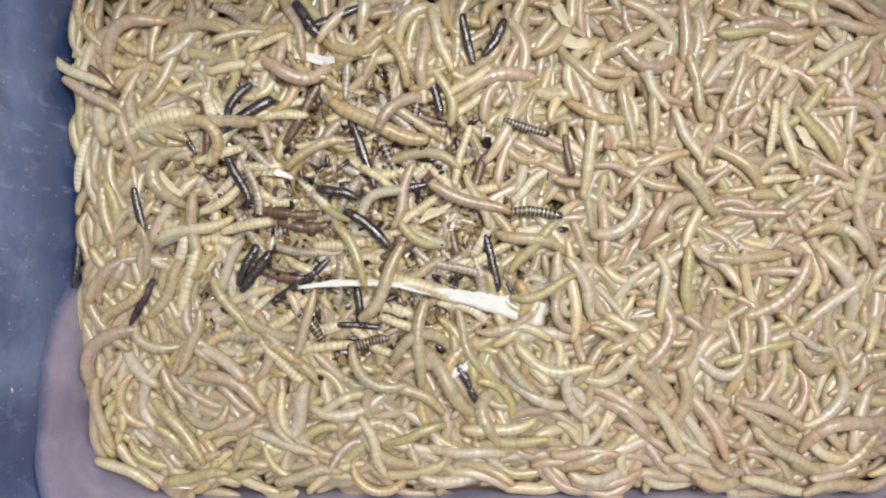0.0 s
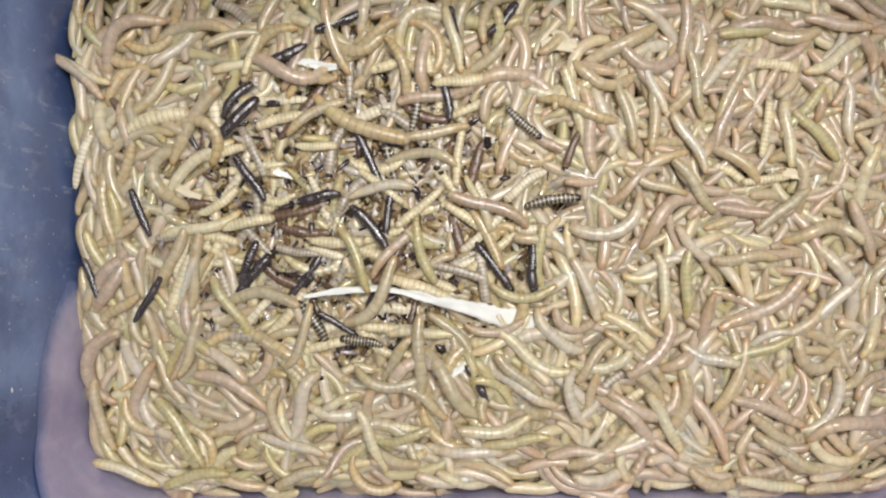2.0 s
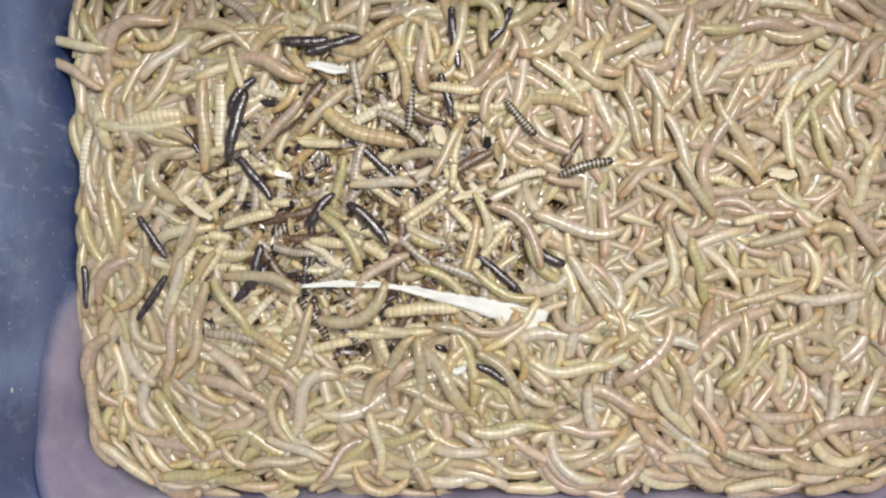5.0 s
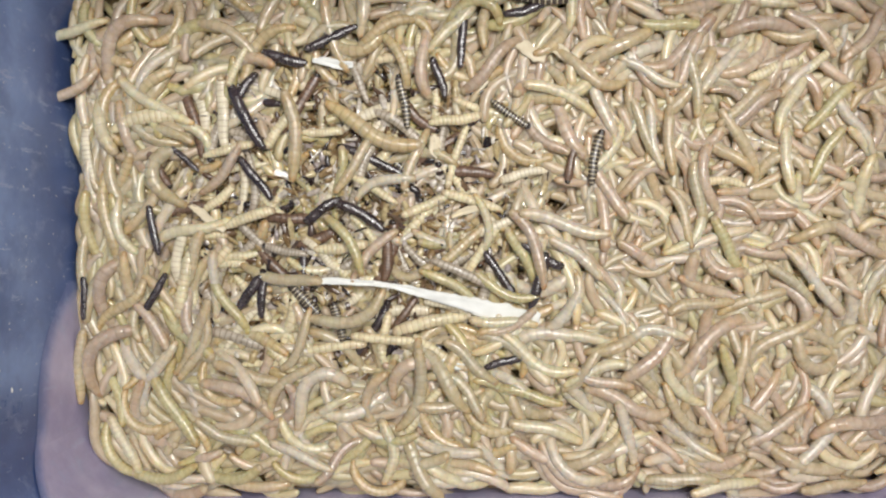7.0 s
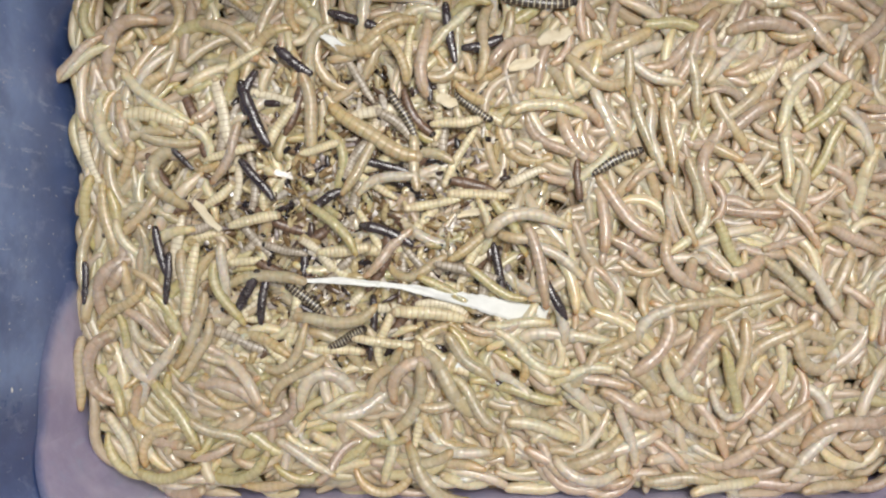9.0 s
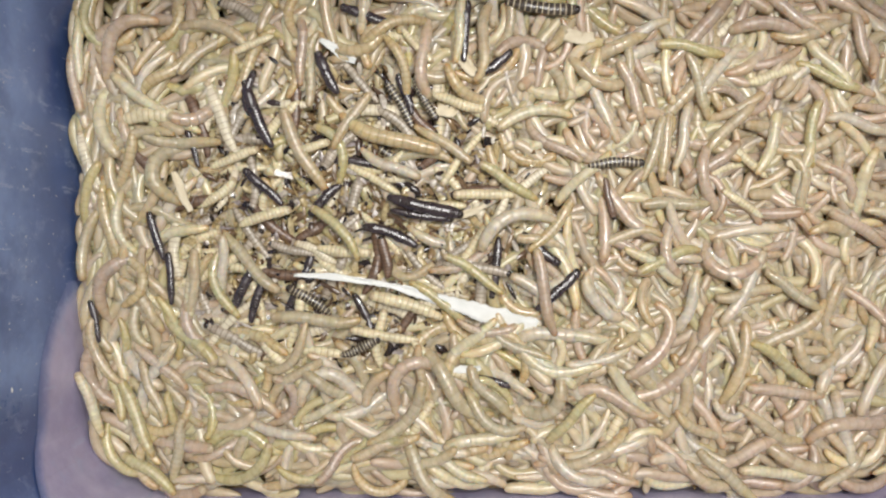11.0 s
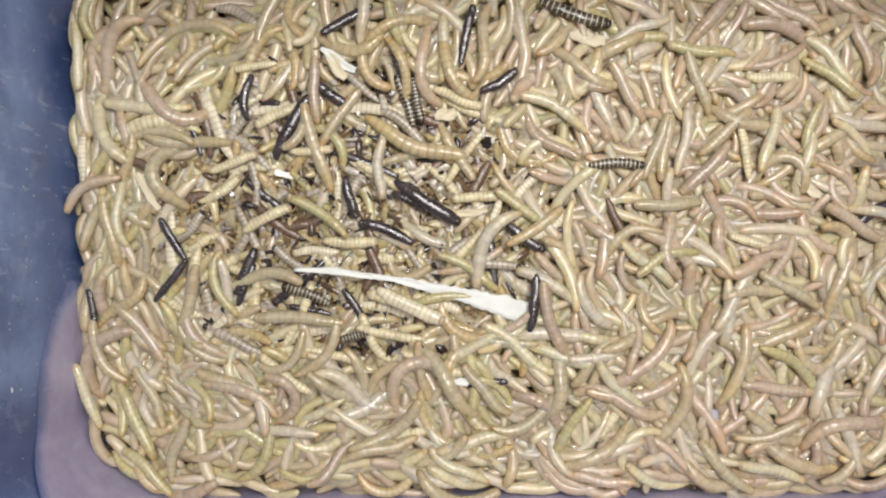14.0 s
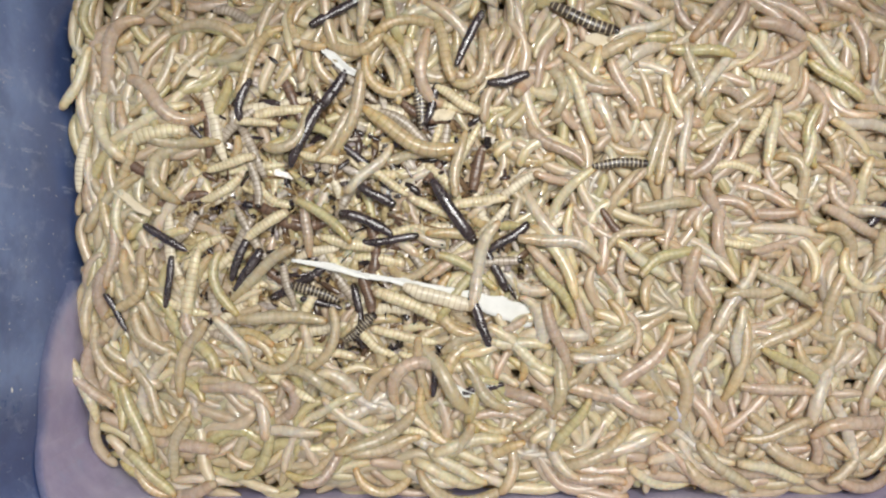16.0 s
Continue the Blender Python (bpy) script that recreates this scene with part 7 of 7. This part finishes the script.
    curl(LIVELY[67], [(0, 125.8, 70.1, 2.9, 170, 11), (1, 123.6, 70.5, 2.9, 168, 5), (2, 123.9, 70.4, 2.9, 171, 4), (3.1, 122.6, 70.6, 2.9, 172, 12), (4.2, 123.1, 70.5, 2.9, 167, -0), (6.3, 115.8, 68.0, 2.9, 141, 17), (7, 115.8, 68.0, 2.9, 137, 21), (7.7, 115.0, 68.6, 2.9, 141, 20), (8.5, 115.4, 68.4, 2.9, 136, 29), (9.2, 115.2, 68.5, 2.9, 138, 12), (11.3, 110.0, 72.9, 2.9, 146, 10), (12.4, 109.8, 73.0, 2.9, 148, 10), (13.6, 109.7, 73.1, 2.9, 147, 8), (14.8, 109.2, 73.4, 2.9, 150, 12), (16, 108.5, 73.9, 2.9, 148, 10)])
    curl(LIVELY[68], [(0, 65.7, 52.8, 2.9, 109, -24), (1, 66.1, 51.6, 2.9, 111, -31), (2, 66.0, 51.9, 2.9, 106, -25), (3.1, 65.9, 52.0, 2.9, 102, -18), (4.2, 66.3, 50.8, 2.9, 103, -21), (6.3, 64.2, 55.4, 2.9, 154, -12), (7, 64.8, 55.1, 2.9, 153, -16), (7.7, 65.1, 54.9, 2.9, 155, -10), (8.5, 65.3, 54.9, 2.9, 154, -7), (9.2, 65.2, 54.9, 2.9, 155, -15), (11.3, 60.6, 68.4, 2.9, 203, -3), (12.4, 60.4, 68.4, 2.9, 199, 3), (13.6, 60.7, 68.5, 2.9, 203, 5), (14.8, 60.8, 68.5, 2.9, 198, 5), (16, 61.5, 68.8, 2.9, 198, 3)])
    curl(LIVELY[69], [(0, 57.7, 41.4, 2.9, 102, 9), (1, 57.6, 41.9, 2.9, 108, 16), (2, 57.6, 41.7, 2.9, 105, 15), (3.1, 57.3, 42.8, 2.9, 108, 12), (4.2, 57.1, 43.4, 2.9, 108, 19), (6.3, 63.1, 36.7, 2.9, 106, 6), (7, 62.9, 37.1, 2.9, 111, 4), (7.7, 62.9, 37.3, 2.9, 108, 10), (8.5, 62.6, 38.2, 2.9, 107, 11), (9.2, 62.6, 38.1, 2.9, 109, 3), (11.3, 66.2, 30.7, 2.9, 69, 11), (12.4, 66.4, 31.3, 2.9, 72, 6), (13.6, 66.6, 31.8, 2.9, 70, 5), (14.8, 66.8, 32.2, 2.9, 67, -3), (16, 66.7, 31.9, 2.9, 73, 7)])
    curl(LIVELY[70], [(0, 66.1, 42.0, 2.9, 87, 3), (1, 66.0, 41.2, 2.9, 90, -4), (2, 66.0, 40.8, 2.9, 87, 3), (3.1, 66.0, 40.2, 2.9, 87, -5), (4.2, 65.9, 39.9, 2.9, 89, -0), (6.3, 70.7, 35.3, 2.9, 93, 8), (7, 70.9, 33.5, 2.9, 92, -6), (7.7, 70.9, 34.0, 2.9, 97, 3), (8.5, 70.8, 34.3, 2.9, 94, 10), (9.2, 70.8, 34.1, 2.9, 99, 0), (11.3, 69.5, 31.6, 2.9, 82, -10), (12.4, 69.7, 32.8, 2.9, 84, -8), (13.6, 69.5, 32.0, 2.9, 79, -4), (14.8, 69.3, 30.6, 2.9, 82, -8), (16, 69.2, 30.3, 2.9, 76, 4)])
    curl(LIVELY[71], [(0, 108.0, 35.4, 2.9, 100, -13), (1, 108.1, 34.9, 2.9, 95, -7), (2, 108.0, 36.0, 2.9, 95, -8), (3.1, 107.9, 36.8, 2.9, 99, -6), (4.2, 107.8, 37.9, 2.9, 99, -1), (6.3, 107.5, 29.3, 2.9, 94, 2), (7, 107.6, 27.8, 2.9, 95, -2), (7.7, 107.5, 28.9, 2.9, 93, 3), (8.5, 107.5, 29.9, 2.9, 91, 6), (9.2, 107.5, 29.9, 2.9, 91, 4), (11.3, 101.9, 33.2, 2.9, 69, 16), (12.4, 102.1, 33.6, 2.9, 74, 4), (13.6, 102.2, 34.2, 2.9, 74, 12), (14.8, 102.2, 34.3, 2.9, 70, 6), (16, 102.8, 36.0, 2.9, 78, 15)])
    curl(LIVELY[72], [(0, 116.7, 36.1, 2.9, 128, 9), (1, 116.7, 36.1, 2.9, 133, 7), (2, 117.2, 35.5, 2.9, 133, 5), (3.1, 118.0, 34.7, 2.9, 133, 13), (4.2, 117.2, 35.5, 2.9, 130, 1), (6.3, 119.4, 29.7, 2.9, 63, -7), (7, 119.1, 29.1, 2.9, 59, -4), (7.7, 119.4, 29.8, 2.9, 61, -5), (8.5, 119.8, 30.4, 2.9, 62, -11), (9.2, 120.1, 30.9, 2.9, 62, 3), (11.3, 115.5, 36.6, 2.9, 86, -55), (12.4, 115.6, 37.2, 2.9, 86, -52), (13.6, 115.5, 36.0, 2.9, 84, -50), (14.8, 115.4, 35.8, 2.9, 84, -56), (16, 115.4, 35.3, 2.9, 87, -48)])
    lay_dead(STIFF[49], [(0, -12.0, -20.0, -8.0, -28), (11.3, -11.5, -18.0, -6.0, -28), (12.3, -10.0, -17.0, 0.4, -27), (12.9, -8.7, -14.9, 1.9, -26), (13.6, -10.0, -15.2, 1.9, -28), (14.2, -10.5, -18.6, 1.2, -24), (15, -2.0, -16.4, 1.7, -20), (16, -1.5, -15.0, 1.8, -16)])
    lay_dead(STIFF[50], [(0, 6.0, -6.5, -1.0, -12), (4, 6.5, -8.0, -0.2, -20), (7, 6.0, -7.6, 1.3, -24), (9, 7.5, -7.0, 0.6, -14), (12, 12.0, -5.5, 0.6, -8), (16, 14.0, -4.5, -0.4, 6)])
    lay(paper, [(t, x, y, 1.6, a) for t, x, y, a, b in PAPER_ROWS])
    walk(paper_end, [(t, pose(0, 0, -0.00012, 0, 0, b)) for t, x, y, a, b in PAPER_ROWS])
    lay(FLECKS[0], [(0, -40.5, 59.8, 1.7, -6), (4, -38.2, 57.0, 1.3, -8), (7, -34.7, 58.4, 1.5, -6), (8, -34.3, 60.9, 1.7, -18), (9, -32.9, 63.8, 2.1, -30), (12, -33.2, 60.9, 1.7, -32), (16, -32.9, 58.8, 1.5, -36)])
    lay(FLECKS[1], [(0, -87.2, 21.3, 1.5, -42), (1.5, -83.2, 19.5, 1.1, -24), (4, -80.4, 15.5, 0.8, -34), (8, -73.6, 9.1, 0.3, -40), (12, -86.4, 19.8, 1.4, -70), (16, -97.2, 14.5, 2.4, -35)])
    lay(FLECKS[2], [(0, 113.2, 35.0, 2.6, -45), (1.5, 112.2, 25.2, 2.6, 4), (3.5, 102.9, 22.0, 2.6, 6), (7, 111.5, 27.0, 2.6, -6), (9, 110.0, 28.4, 2.6, -10), (12, 112.7, 23.0, 2.6, -22), (14, 114.5, 18.9, 2.6, -30), (16, 109.7, 18.0, 2.6, -22)])
    lay(FLECKS[3], [(0, 5.5, -37.7, 2.6, 38), (4, 2.9, -39.1, 2.6, 30), (8, 2.9, -35.5, 2.4, -20), (12, 8.2, -39.1, 2.6, 10), (16, 5.5, -44.5, 2.6, -20)])
    lay(FLECKS[4], [(0, 40.0, 64.8, 2.6, -10), (1.5, 36.1, 63.8, 2.6, 4), (4, 36.8, 66.3, 2.6, -45), (7, 27.0, 62.0, 2.6, -30), (8, 25.2, 61.3, 2.6, -14), (9, 35.0, 66.3, 2.6, 20), (12, 42.2, 66.3, 2.6, -12), (16, 50.0, 64.8, 2.6, -10)])
    lay(FLECKS[5], [(0, 36.8, 73.4, 2.6, -50), (4, 38.6, 60.9, 2.6, -30), (8, 36.8, 60.9, 2.6, -25), (9, 25.2, 57.7, 2.6, 20), (12, -0.7, 57.3, 2.0, -60), (16, -80.2, 57.3, 2.6, -40)])
    lay(FLECKS[6], [(0, -2.5, 11.3, 0.1, 30), (4, 8.2, 18.0, 0.1, 20), (7, 8.2, 12.3, 0.1, 22), (8, 5.5, 10.2, 0.1, 22), (9, 10.0, 11.6, 0.1, 14), (12, 7.5, 11.3, 0.1, 28), (14, 8.2, 11.3, 0.1, 8), (16, 11.8, 14.5, 0.2, 10)])
    lay(FLECKS[7], [(0, -25.7, 62.7, 1.9, -20), (4, -0.7, 39.5, 0.4, -40), (8, -2.9, 32.0, 0.1, -80), (9, 1.1, 46.6, 1.0, -10), (12, 1.1, 42.2, 0.7, 10), (16, 0.2, 42.2, 0.7, 20)])
    for ob, rows in DEAD:
        lay(ob, rows)


motions()
